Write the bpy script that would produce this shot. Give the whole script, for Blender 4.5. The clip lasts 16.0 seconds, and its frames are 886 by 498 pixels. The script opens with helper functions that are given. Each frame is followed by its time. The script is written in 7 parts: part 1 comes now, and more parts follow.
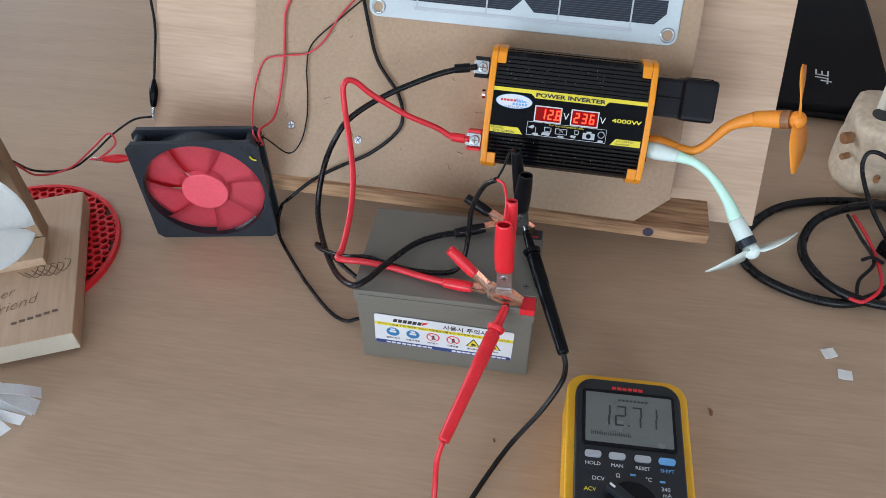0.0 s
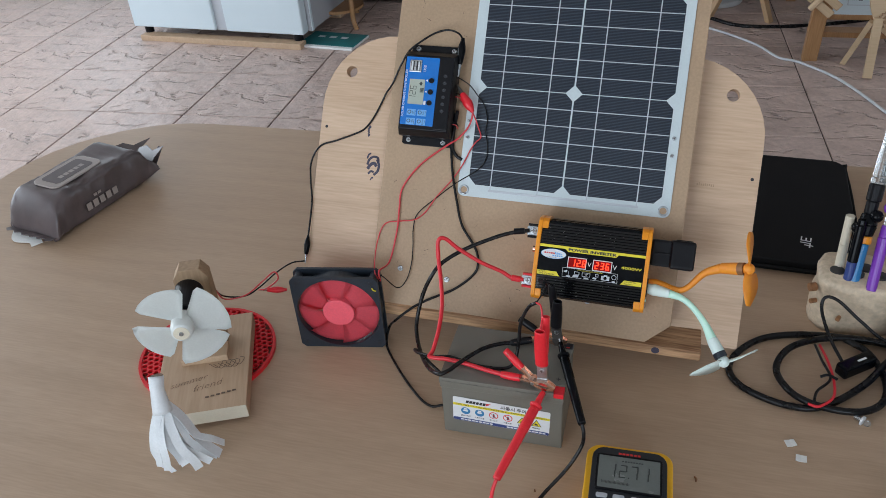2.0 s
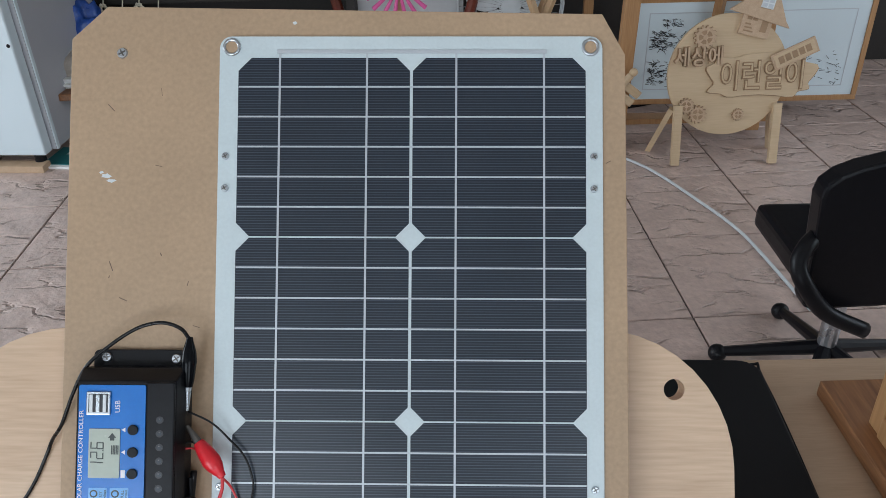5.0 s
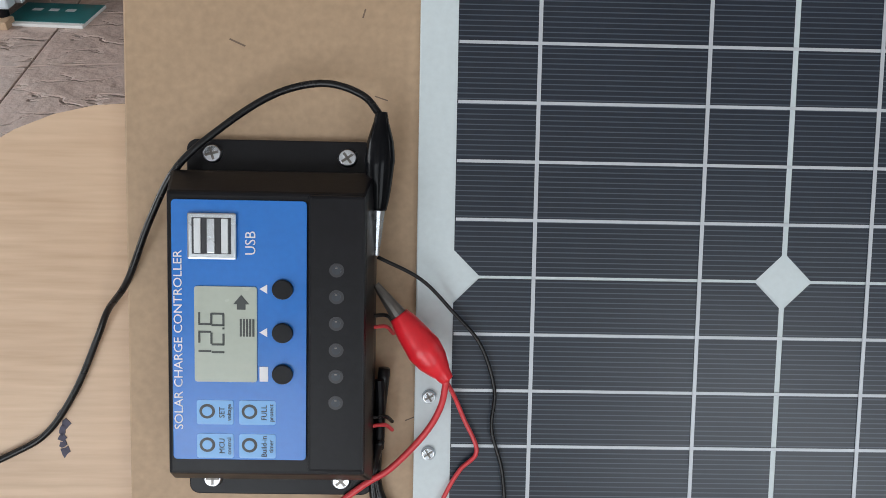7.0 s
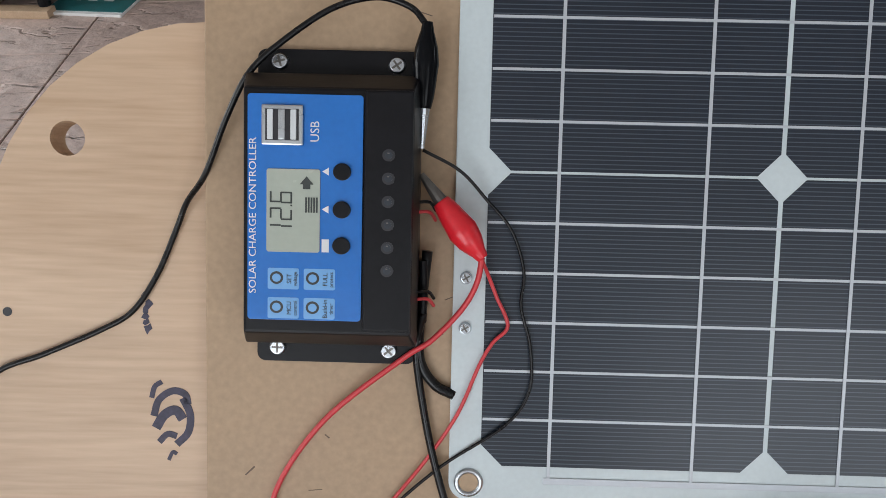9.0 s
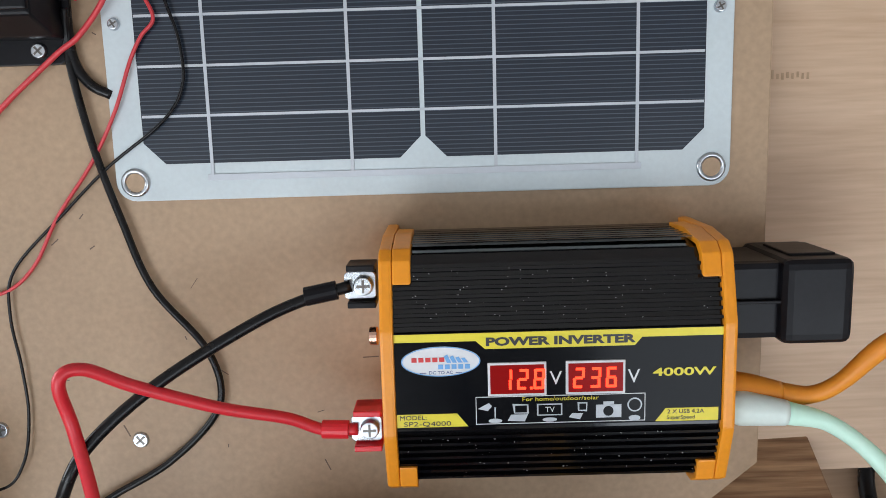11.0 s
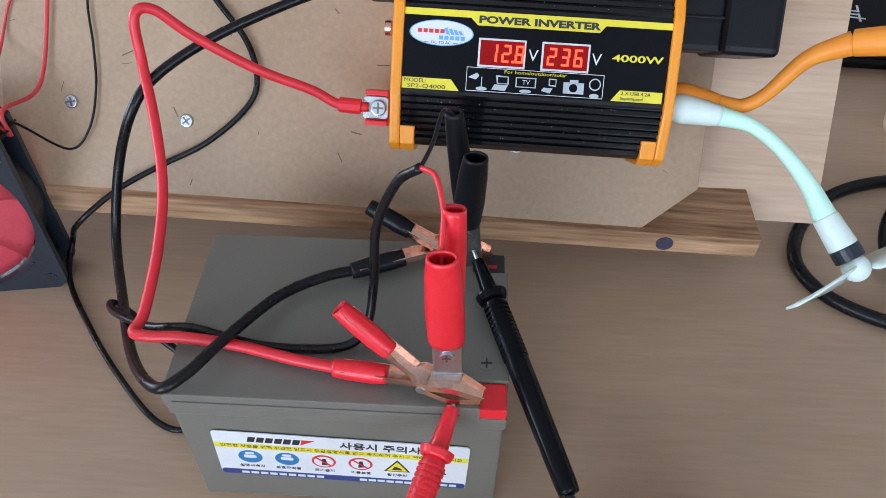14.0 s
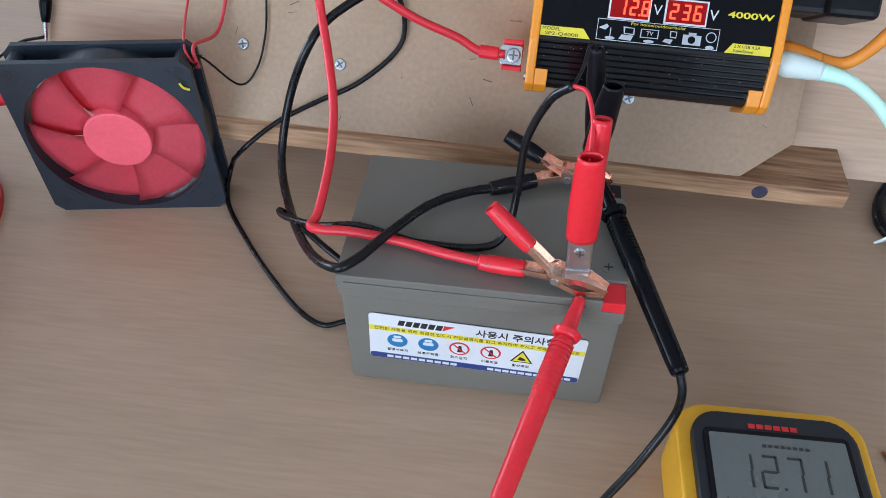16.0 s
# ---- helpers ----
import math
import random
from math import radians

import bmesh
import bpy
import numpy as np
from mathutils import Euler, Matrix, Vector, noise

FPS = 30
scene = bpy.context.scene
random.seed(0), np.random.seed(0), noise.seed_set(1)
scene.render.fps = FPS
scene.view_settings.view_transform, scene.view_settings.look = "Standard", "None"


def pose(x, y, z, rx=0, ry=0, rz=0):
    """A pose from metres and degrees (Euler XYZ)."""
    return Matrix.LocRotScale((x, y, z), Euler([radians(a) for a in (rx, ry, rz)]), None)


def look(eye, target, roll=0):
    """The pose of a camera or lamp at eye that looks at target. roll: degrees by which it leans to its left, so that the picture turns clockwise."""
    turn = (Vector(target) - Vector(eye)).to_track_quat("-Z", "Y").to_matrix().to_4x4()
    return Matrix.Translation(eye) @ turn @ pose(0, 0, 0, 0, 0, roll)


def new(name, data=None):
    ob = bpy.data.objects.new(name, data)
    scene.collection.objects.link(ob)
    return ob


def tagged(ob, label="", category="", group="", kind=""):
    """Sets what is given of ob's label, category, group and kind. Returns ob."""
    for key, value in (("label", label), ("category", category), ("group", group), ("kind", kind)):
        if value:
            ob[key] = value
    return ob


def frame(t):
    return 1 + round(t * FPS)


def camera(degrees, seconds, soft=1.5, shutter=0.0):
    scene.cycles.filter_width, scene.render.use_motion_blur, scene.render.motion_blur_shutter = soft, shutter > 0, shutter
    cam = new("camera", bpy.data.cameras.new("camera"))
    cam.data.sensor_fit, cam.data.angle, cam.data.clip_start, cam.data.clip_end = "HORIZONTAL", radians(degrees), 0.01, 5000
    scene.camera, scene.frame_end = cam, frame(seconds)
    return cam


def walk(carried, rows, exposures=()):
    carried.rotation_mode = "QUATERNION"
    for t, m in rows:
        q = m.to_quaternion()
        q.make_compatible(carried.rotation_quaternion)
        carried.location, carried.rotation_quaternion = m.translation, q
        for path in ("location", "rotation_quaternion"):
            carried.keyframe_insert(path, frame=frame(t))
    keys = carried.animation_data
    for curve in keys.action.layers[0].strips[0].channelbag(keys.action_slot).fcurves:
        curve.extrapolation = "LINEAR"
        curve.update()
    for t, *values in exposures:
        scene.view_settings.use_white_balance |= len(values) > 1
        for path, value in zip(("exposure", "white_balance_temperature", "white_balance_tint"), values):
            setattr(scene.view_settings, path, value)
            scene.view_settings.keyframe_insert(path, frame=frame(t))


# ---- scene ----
cam = camera(59.1, 16.0, soft=0.65)
PATH = [
    (0, (0.147, -0.398, 0.585), (-0.092, 0.95, -0.873), -1.1),
    (0.5, (0.182, -0.512, 0.627), (-0.096, 0.916, -0.746), -0.6),
    (1, (0.211, -0.583, 0.655), (-0.118, 0.845, -0.706), -1.5),
    (1.5, (0.216, -0.642, 0.714), (-0.201, 0.886, -0.508), -2.3),
    (2, (0.224, -0.65, 0.757), (-0.273, 0.917, -0.382), -4.4),
    (2.5, (0.233, -0.648, 0.779), (-0.289, 0.938, -0.322), -6.5),
    (3, (0.244, -0.597, 0.803), (-0.274, 1.027, -0.242), -7.4),
    (3.5, (0.244, -0.517, 0.814), (-0.141, 1.171, -0.188), -5.9),
    (4, (0.218, -0.393, 0.791), (-0.03, 1.325, -0.202), -4.1),
    (4.2, (0.201, -0.33, 0.778), (0.005, 1.396, -0.212), -3.3),
    (6.3, (0.036, 0.107, 0.585), (0.136, 1.748, -0.553), -0.9),
    (6.5, (0.008, 0.108, 0.559), (0.103, 1.734, -0.601), -0.2),
    (7, (-0.027, 0.104, 0.521), (0.008, 1.67, -0.723), 0.3),
    (7.5, (-0.041, 0.089, 0.51), (-0.057, 1.621, -0.776), 0.2),
    (8, (-0.044, 0.073, 0.516), (-0.079, 1.61, -0.764), -0.1),
    (8.2, (-0.042, 0.068, 0.52), (-0.08, 1.618, -0.743), -0.2),
    (10.3, (0.052, -0.008, 0.463), (0.027, 1.556, -0.784), -2.3),
    (10.5, (0.079, -0.016, 0.45), (0.023, 1.505, -0.848), -3.5),
    (11, (0.12, -0.036, 0.423), (0.096, 1.43, -0.938), -3.7),
    (11.5, (0.145, -0.052, 0.409), (0.143, 1.367, -1.0), -4.0),
    (12, (0.164, -0.066, 0.389), (0.176, 1.323, -1.05), -3.3),
    (12.5, (0.182, -0.084, 0.391), (0.207, 1.292, -1.06), -1.9),
    (13, (0.171, -0.115, 0.392), (0.2, 1.265, -1.056), 0.1),
    (13.5, (0.132, -0.154, 0.384), (0.124, 1.236, -1.054), 1.2),
    (14, (0.128, -0.181, 0.383), (0.078, 1.196, -1.066), 1.0),
    (14.5, (0.126, -0.219, 0.393), (0.048, 1.149, -1.063), 1.0),
    (15, (0.111, -0.248, 0.405), (-0.002, 1.12, -1.05), 1.4),
    (15.5, (0.1, -0.259, 0.406), (-0.061, 1.107, -1.047), 0.7),
    (16, (0.093, -0.26, 0.397), (-0.096, 1.105, -1.051), -0.1),
]
LIGHT = [(0.0, -0.06, 6000, 11), (1.0, -0.14, 6150, 10), (2.5, -0.46, 6180, 10), (3.5, -0.44, 6150, 9), (4.2, -0.38, 6150, 9), (6.3, -0.28, 6600, 11), (8.2, -0.46, 6800, 13), (10.5, -0.34, 6540, 13), (11.5, -0.18, 6480, 12), (12.5, -0.04, 6050, 12), (14.0, 0.08, 5720, 11), (16.0, 0.02, 5560, 11)]
walk(cam, [(t, look(eye, target, roll)) for t, eye, target, roll in PATH], LIGHT)

# ---- world and light ----
world = bpy.data.worlds.new("world")
scene.world = world
world.use_nodes = True
wn = world.node_tree
sky = wn.nodes.new("ShaderNodeTexSky")
sky.sky_type, sky.sun_disc = "NISHITA", False
sky.sun_elevation, sky.sun_rotation = radians(40), radians(-60)
wn.links.new(sky.outputs[0], wn.nodes["Background"].inputs[0])
wn.nodes["Background"].inputs[1].default_value = 0.12
FLOOR = -0.72


def window_light(m, w, h, power, colour=(0.86, 0.94, 1.0)):
    """Daylight in a window opening."""
    d = bpy.data.lights.new("window_daylight", "AREA")
    d.shape, d.size, d.size_y, d.energy, d.color = "RECTANGLE", w, h, power, colour
    ob = new("window_daylight", d)
    ob.matrix_world = m
    return ob


window_light(look((-4.9, 1.0, 0.85), (0, 1.0, 0.2)), 3.6, 1.5, 150)
window_light(look((-1.35, -2.9, 0.45), (-0.9, 0.2, 0.2)), 2.0, 2.0, 85)
window_light(look((1.55, -2.9, 0.9), (1.0, 0.2, 0.1)), 1.6, 1.4, 34)
window_light(look((-4.1, 5.0, 0.6), (-3.0, 1.0, -0.6)), 1.4, 1.6, 40)
# Added lamp out of view on the right, brightens the far right background.
window_light(look((3.85, 1.8, 0.85), (1.0, 2.4, -0.3)), 2.6, 1.4, 46)

# ---- materials ----
def mat(name, col, rough=0.5, metal=0.0, var=0.12, scale=30.0, fine=400.0, bump=0.1, stretch=(1, 1, 1), spec=0.5,
        alpha=1.0, trans=0.0, emit=None, strength=0.0, sss=0.0, isl=0.0, coat=0.0):
    m = bpy.data.materials.new(name)
    m.use_nodes = True
    t = m.node_tree
    p = t.nodes["Principled BSDF"]
    p.inputs["Roughness"].default_value, p.inputs["Metallic"].default_value = rough, metal
    p.inputs["Specular IOR Level"].default_value = spec
    p.inputs["Transmission Weight"].default_value = trans
    p.inputs["Alpha"].default_value = alpha
    p.inputs["Coat Weight"].default_value = coat
    if sss:
        p.inputs["Subsurface Weight"].default_value = sss
        p.inputs["Subsurface Radius"].default_value = (0.006, 0.006, 0.006)
    if emit:
        p.inputs["Emission Color"].default_value = (*emit, 1)
        p.inputs["Emission Strength"].default_value = strength
    co = t.nodes.new("ShaderNodeTexCoord")
    mp = t.nodes.new("ShaderNodeMapping")
    mp.inputs["Scale"].default_value = stretch
    t.links.new(co.outputs["Object"], mp.inputs[0])
    vec = mp.outputs[0]
    if isl:
        oi = t.nodes.new("ShaderNodeObjectInfo")
        ml = t.nodes.new("ShaderNodeMath")
        ml.operation = "MULTIPLY"
        ml.inputs[1].default_value = 37.0
        t.links.new(oi.outputs["Random"], ml.inputs[0])
        ad = t.nodes.new("ShaderNodeVectorMath")
        ad.operation = "ADD"
        t.links.new(vec, ad.inputs[0])
        t.links.new(ml.outputs[0], ad.inputs[1])
        vec = ad.outputs[0]
    n1, n2 = t.nodes.new("ShaderNodeTexNoise"), t.nodes.new("ShaderNodeTexNoise")
    for n, s, d in ((n1, scale, 4), (n2, fine, 3)):
        n.inputs["Scale"].default_value, n.inputs["Detail"].default_value = s, d
        t.links.new(vec, n.inputs[0])
    mx = t.nodes.new("ShaderNodeMix")
    mx.inputs[0].default_value = 0.5
    t.links.new(n1.outputs[0], mx.inputs[2])
    t.links.new(n2.outputs[0], mx.inputs[3])
    ramp = t.nodes.new("ShaderNodeValToRGB")
    ramp.color_ramp.elements[0].position, ramp.color_ramp.elements[1].position = 0.3, 0.7
    ramp.color_ramp.elements[0].color = (*[c * (1 - var) for c in col], 1)
    ramp.color_ramp.elements[1].color = (*[min(1, c * (1 + var)) for c in col], 1)
    t.links.new(mx.outputs[0], ramp.inputs[0])
    t.links.new(ramp.outputs[0], p.inputs["Base Color"])
    if bump:
        b = t.nodes.new("ShaderNodeBump")
        b.inputs["Strength"].default_value, b.inputs["Distance"].default_value = bump, 0.0006
        t.links.new(n2.outputs[0], b.inputs["Height"])
        t.links.new(b.outputs[0], p.inputs["Normal"])
    rr = t.nodes.new("ShaderNodeMapRange")
    rr.inputs[3].default_value, rr.inputs[4].default_value = max(0.02, rough - 0.08), min(1, rough + 0.08)
    t.links.new(n1.outputs[0], rr.inputs[0])
    t.links.new(rr.outputs[0], p.inputs["Roughness"])
    return m


def wood(name, c0, c1, along="x", rings=18.0, rough=0.5, grain=220.0, contrast=(0.3, 0.75), bump=0.15, isl=0.0):
    """Wood with long figure and short fibre streaks, in metres."""
    m = mat(name, c0, rough, var=0.0, bump=0)
    t = m.node_tree
    p = t.nodes["Principled BSDF"]
    mp = next(n for n in t.nodes if n.bl_idname == "ShaderNodeMapping")
    k = {"x": (0.07, 1, 1), "y": (1, 0.07, 1), "z": (1, 1, 0.07)}[along]
    mp.inputs["Scale"].default_value = k
    n1, n2 = [n for n in t.nodes if n.bl_idname == "ShaderNodeTexNoise"]
    n1.inputs["Scale"].default_value, n1.inputs["Distortion"].default_value = rings, 0.6
    n2.inputs["Scale"].default_value, n2.inputs["Detail"].default_value = grain, 5
    ramp = next(n for n in t.nodes if n.bl_idname == "ShaderNodeValToRGB")
    ramp.color_ramp.elements[0].position, ramp.color_ramp.elements[1].position = contrast
    ramp.color_ramp.elements[0].color, ramp.color_ramp.elements[1].color = (*c0, 1), (*c1, 1)
    b = t.nodes.new("ShaderNodeBump")
    b.inputs["Strength"].default_value, b.inputs["Distance"].default_value = bump, 0.0008
    t.links.new(n2.outputs[0], b.inputs["Height"])
    t.links.new(b.outputs[0], p.inputs["Normal"])
    return m


def tile_material():
    """Slate-look moulded floor tile: soft lumps with broken cleft lines."""
    m = mat("slate_tile", (0.52, 0.395, 0.345), 0.40, var=0.20, scale=6, fine=45, bump=0, isl=1.0)
    t = m.node_tree
    p = t.nodes["Principled BSDF"]
    co = next(n for n in t.nodes if n.bl_idname == "ShaderNodeTexCoord")
    mp = t.nodes.new("ShaderNodeMapping")
    mp.inputs["Scale"].default_value = (5.0, 10.5, 1)
    mp.inputs["Rotation"].default_value = (0, 0, -0.42)
    t.links.new(co.outputs["Object"], mp.inputs[0])

    def noisy(scale, detail, source):
        n = t.nodes.new("ShaderNodeTexNoise")
        n.inputs["Scale"].default_value, n.inputs["Detail"].default_value = scale, detail
        t.links.new(source, n.inputs[0])
        return n

    def maths(op, a, b):
        n = t.nodes.new("ShaderNodeMath")
        n.operation = op
        for k, x in enumerate((a, b)):
            if isinstance(x, (int, float)):
                n.inputs[k].default_value = x
            else:
                t.links.new(x, n.inputs[k])
        return n.outputs[0]

    def span(x, a, b, c, d):
        n = t.nodes.new("ShaderNodeMapRange")
        for k, q in enumerate((a, b, c, d)):
            n.inputs[k + 1].default_value = q
        t.links.new(x, n.inputs[0])
        return n.outputs[0]

    warp = noisy(1.6, 4, mp.outputs[0])
    wv = t.nodes.new("ShaderNodeVectorMath")
    wv.operation = "MULTIPLY_ADD"
    t.links.new(warp.outputs[1], wv.inputs[0])
    wv.inputs[1].default_value = (0.9, 0.9, 0)
    t.links.new(mp.outputs[0], wv.inputs[2])
    vo = t.nodes.new("ShaderNodeTexVoronoi")
    vo.feature = "DISTANCE_TO_EDGE"
    vo.inputs["Scale"].default_value = 1.0
    t.links.new(wv.outputs[0], vo.inputs[0])
    cleft = span(vo.outputs["Distance"], 0.0, 0.07, 1.0, 0.0)
    broken = span(noisy(0.9, 2, mp.outputs[0]).outputs[0], 0.46, 0.56, 0.0, 1.0)
    line = maths("MULTIPLY", cleft, broken)
    lumps = noisy(11.0, 4, co.outputs["Object"]).outputs[0]
    height = maths("SUBTRACT", maths("MULTIPLY", lumps, 1.6), line)
    b = t.nodes.new("ShaderNodeBump")
    b.inputs["Strength"].default_value, b.inputs["Distance"].default_value = 1.0, 0.011
    t.links.new(height, b.inputs["Height"])
    t.links.new(b.outputs[0], p.inputs["Normal"])
    return m


def cell_material():
    """Dark solar cell with fine printed fingers."""
    m = mat("solar_cell", (0.006, 0.012, 0.024), 0.33, var=0.2, scale=12, bump=0, spec=0.5)
    t = m.node_tree
    p = t.nodes["Principled BSDF"]
    co = next(n for n in t.nodes if n.bl_idname == "ShaderNodeTexCoord")
    w = t.nodes.new("ShaderNodeTexWave")
    w.wave_type, w.bands_direction, w.wave_profile = "BANDS", "Y", "SIN"
    w.inputs["Scale"].default_value = 160
    t.links.new(co.outputs["Object"], w.inputs[0])
    r = t.nodes.new("ShaderNodeMapRange")
    r.inputs[1].default_value, r.inputs[2].default_value, r.inputs[4].default_value = 0.80, 1.0, 0.60
    t.links.new(w.outputs[1], r.inputs[0])
    mx = t.nodes.new("ShaderNodeMix")
    mx.data_type = "RGBA"
    ramp = next(n for n in t.nodes if n.bl_idname == "ShaderNodeValToRGB")
    t.links.new(r.outputs[0], mx.inputs[0])
    t.links.new(ramp.outputs[0], mx.inputs[6])
    mx.inputs[7].default_value = (0.105, 0.132, 0.172, 1)
    t.links.new(mx.outputs[2], p.inputs["Base Color"])
    return m


M_TABLE = wood("table_laminate", (0.398, 0.276, 0.183), (0.508, 0.360, 0.246), "x", 34, 0.36, 420, (0.3, 0.70), 0.08)
M_PLY = wood("beech_plywood", (0.515, 0.345, 0.222), (0.680, 0.490, 0.345), "x", 40, 0.45, 330, (0.33, 0.66), 0.08)
M_MDF = mat("hardboard", (0.415, 0.285, 0.18), 0.55, var=0.15, scale=7, fine=300, bump=0.14)
M_STRIP = wood("rough_pine", (0.17, 0.075, 0.033), (0.62, 0.385, 0.215), "x", 34, 0.6, 260, (0.36, 0.62), 0.6)
M_PINE = wood("pale_pine", (0.43, 0.29, 0.18), (0.56, 0.40, 0.27), "y", 40, 0.55, 300, (0.3, 0.7), 0.25)
M_OLDPINE = wood("weathered_pine", (0.24, 0.15, 0.085), (0.46, 0.32, 0.20), "z", 30, 0.6, 200, (0.3, 0.7), 0.4)
M_PINE_Z = wood("pale_pine_upright", (0.46, 0.29, 0.155), (0.60, 0.42, 0.25), "z", 30, 0.55, 200, (0.3, 0.7), 0.25)
M_BROWNWOOD = wood("stained_wood", (0.13, 0.05, 0.02), (0.34, 0.16, 0.065), "y", 40, 0.45, 240, (0.3, 0.7), 0.25)
M_OAK_Z = wood("oak_frame", (0.30, 0.15, 0.06), (0.46, 0.26, 0.12), "z", 30, 0.45, 200, (0.3, 0.7), 0.25)
M_LOG = mat("bare_root_wood", (0.57, 0.455, 0.33), 0.55, var=0.30, scale=26, fine=160, bump=0.7)
M_PANELWHITE = mat("panel_laminate", (0.57, 0.64, 0.665), 0.36, var=0.06, scale=40, bump=0.03)
M_PWHITE = mat("white_laminate", (0.64, 0.67, 0.69), 0.38, var=0.05, scale=40, bump=0.03)
M_CELL = cell_material()
M_BUSBAR = mat("silver_ribbon", (0.50, 0.53, 0.57), 0.45, 0.3, var=0.05)
M_STEEL = mat("zinc_steel", (0.50, 0.53, 0.56), 0.28, 1.0, var=0.1)
M_DARKSTEEL = mat("dark_steel", (0.16, 0.15, 0.14), 0.4, 0.8, var=0.2)
M_COPPER = mat("copper_clip", (0.86, 0.56, 0.44), 0.24, 1.0, var=0.12, scale=90)
M_BLACK = mat("black_plastic", (0.006, 0.006, 0.008), 0.36, var=0.3, scale=60, bump=0.08, spec=0.20)
M_ANOD = mat("black_anodised", (0.0035, 0.0035, 0.0045), 0.11, 0.0, var=0.2, bump=0.03, spec=0.5)
M_GLOSSBLK = mat("gloss_black_label", (0.004, 0.0045, 0.006), 0.16, var=0.2, bump=0.0, spec=0.12)
M_CABLE = mat("black_cable", (0.006, 0.006, 0.007), 0.28, var=0.2, scale=80, bump=0.05, spec=0.3)
M_CABLERED = mat("red_cable", (0.66, 0.022, 0.035), 0.38, var=0.1, scale=80, bump=0.05)
M_REDRUB = mat("red_vinyl", (0.72, 0.018, 0.03), 0.33, var=0.1, scale=60, bump=0.05)
M_REDPIN = mat("red_wire_thin", (0.62, 0.05, 0.06), 0.4, var=0.1)
M_ORANGE = mat("orange_plastic", (0.85, 0.30, 0.012), 0.36, var=0.06, scale=50, bump=0.05)
M_ORANGESOFT = mat("orange_silicone", (0.80, 0.28, 0.02), 0.5, var=0.05, sss=0.25)
M_WHITESOFT = mat("milky_silicone", (0.72, 0.82, 0.78), 0.45, var=0.04, sss=0.4)
# Faint emission puts the green light caught by the milky stem into the material.
M_GREENGLOW = mat("milky_silicone_lit_green", (0.62, 0.84, 0.74), 0.42, var=0.04, sss=0.3, emit=(0.12, 0.8, 0.38), strength=0.09)
M_YELLOW = mat("yellow_print", (0.78, 0.66, 0.03), 0.35, var=0.04, bump=0)
M_METERYEL = mat("yellow_holster", (0.80, 0.42, 0.012), 0.42, var=0.06, scale=40, bump=0.08)
M_METERBLK = mat("meter_face", (0.012, 0.015, 0.020), 0.4, var=0.15, scale=60, bump=0.06)
M_LCD = mat("lcd_grey", (0.145, 0.16, 0.15), 0.25, var=0.05, scale=30, bump=0)
M_LCDGREEN = mat("lcd_pale", (0.40, 0.44, 0.38), 0.25, var=0.05, bump=0)
M_LCDINK = mat("lcd_segment", (0.035, 0.042, 0.04), 0.4, var=0.05, bump=0)
M_BLUE = mat("blue_faceplate", (0.010, 0.161, 0.561), 0.22, var=0.06, scale=30, bump=0)
M_BLUELT = mat("light_blue_print", (0.16, 0.40, 0.74), 0.3, var=0.04, bump=0)
M_WHITEPRINT = mat("white_print", (0.72, 0.73, 0.75), 0.4, var=0.03, bump=0)
M_REDPRINT = mat("red_print", (0.62, 0.03, 0.03), 0.4, var=0.03, bump=0)
M_BLKPRINT = mat("black_print", (0.02, 0.02, 0.025), 0.4, var=0.03, bump=0)
M_NAVY = mat("navy_print", (0.025, 0.05, 0.20), 0.35, var=0.05, bump=0)
M_LEDRED = mat("red_led_segment", (0.8, 0.05, 0.02), 0.4, emit=(1.0, 0.036, 0.012), strength=4.5, spec=0.1, bump=0)
M_LEDBACK = mat("led_window", (0.05, 0.002, 0.002), 0.2, emit=(0.6, 0.01, 0.010), strength=0.42, spec=0.1, bump=0)
M_BATT = mat("battery_case", (0.165, 0.156, 0.132), 0.37, var=0.05, scale=25, fine=900, bump=0.10)
M_FANBLK = mat("fan_frame_plastic", (0.020, 0.027, 0.038), 0.36, var=0.25, scale=50, bump=0.1)
M_FANRED = mat("red_fan_blade", (0.86, 0.115, 0.155), 0.45, var=0.1, scale=40, bump=0.04)
M_PROP = mat("white_propeller", (0.72, 0.74, 0.72), 0.4, var=0.05, sss=0.3)
M_HEXRED = mat("red_silicone_mat", (0.66, 0.012, 0.02), 0.4, var=0.1)
M_FILM = mat("white_plastic_film", (0.74, 0.76, 0.78), 0.35, var=0.08, scale=60, alpha=0.9)
M_PACK = mat("grey_brown_foil", (0.095, 0.073, 0.074), 0.38, var=0.25, scale=18, fine=45, bump=0.8)
M_PACKLID = mat("pack_lid", (0.34, 0.29, 0.265), 0.35, var=0.08)
M_BAG = mat("black_neoprene", (0.005, 0.005, 0.006), 0.6, var=0.3, scale=20, fine=900, bump=0.2, spec=0.2)
M_FRIDGE = mat("white_enamel", (0.61, 0.695, 0.735), 0.38, var=0.03, scale=3, bump=0.02)
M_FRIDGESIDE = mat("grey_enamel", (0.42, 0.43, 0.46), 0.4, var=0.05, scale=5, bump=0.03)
M_WALL = mat("wall_paint", (0.62, 0.60, 0.57), 0.7, var=0.06, scale=3, fine=90, bump=0.1)
M_DARKWALL = mat("dark_panelling", (0.016, 0.012, 0.010), 0.6, var=0.3, scale=6, fine=60, bump=0.2)
M_CEIL = mat("ceiling_paint", (0.75, 0.74, 0.72), 0.8, var=0.04, scale=3, bump=0.05)
M_TILE = tile_material()
M_GROUT = mat("dark_grout", (0.13, 0.098, 0.085), 0.8, var=0.2, scale=20)
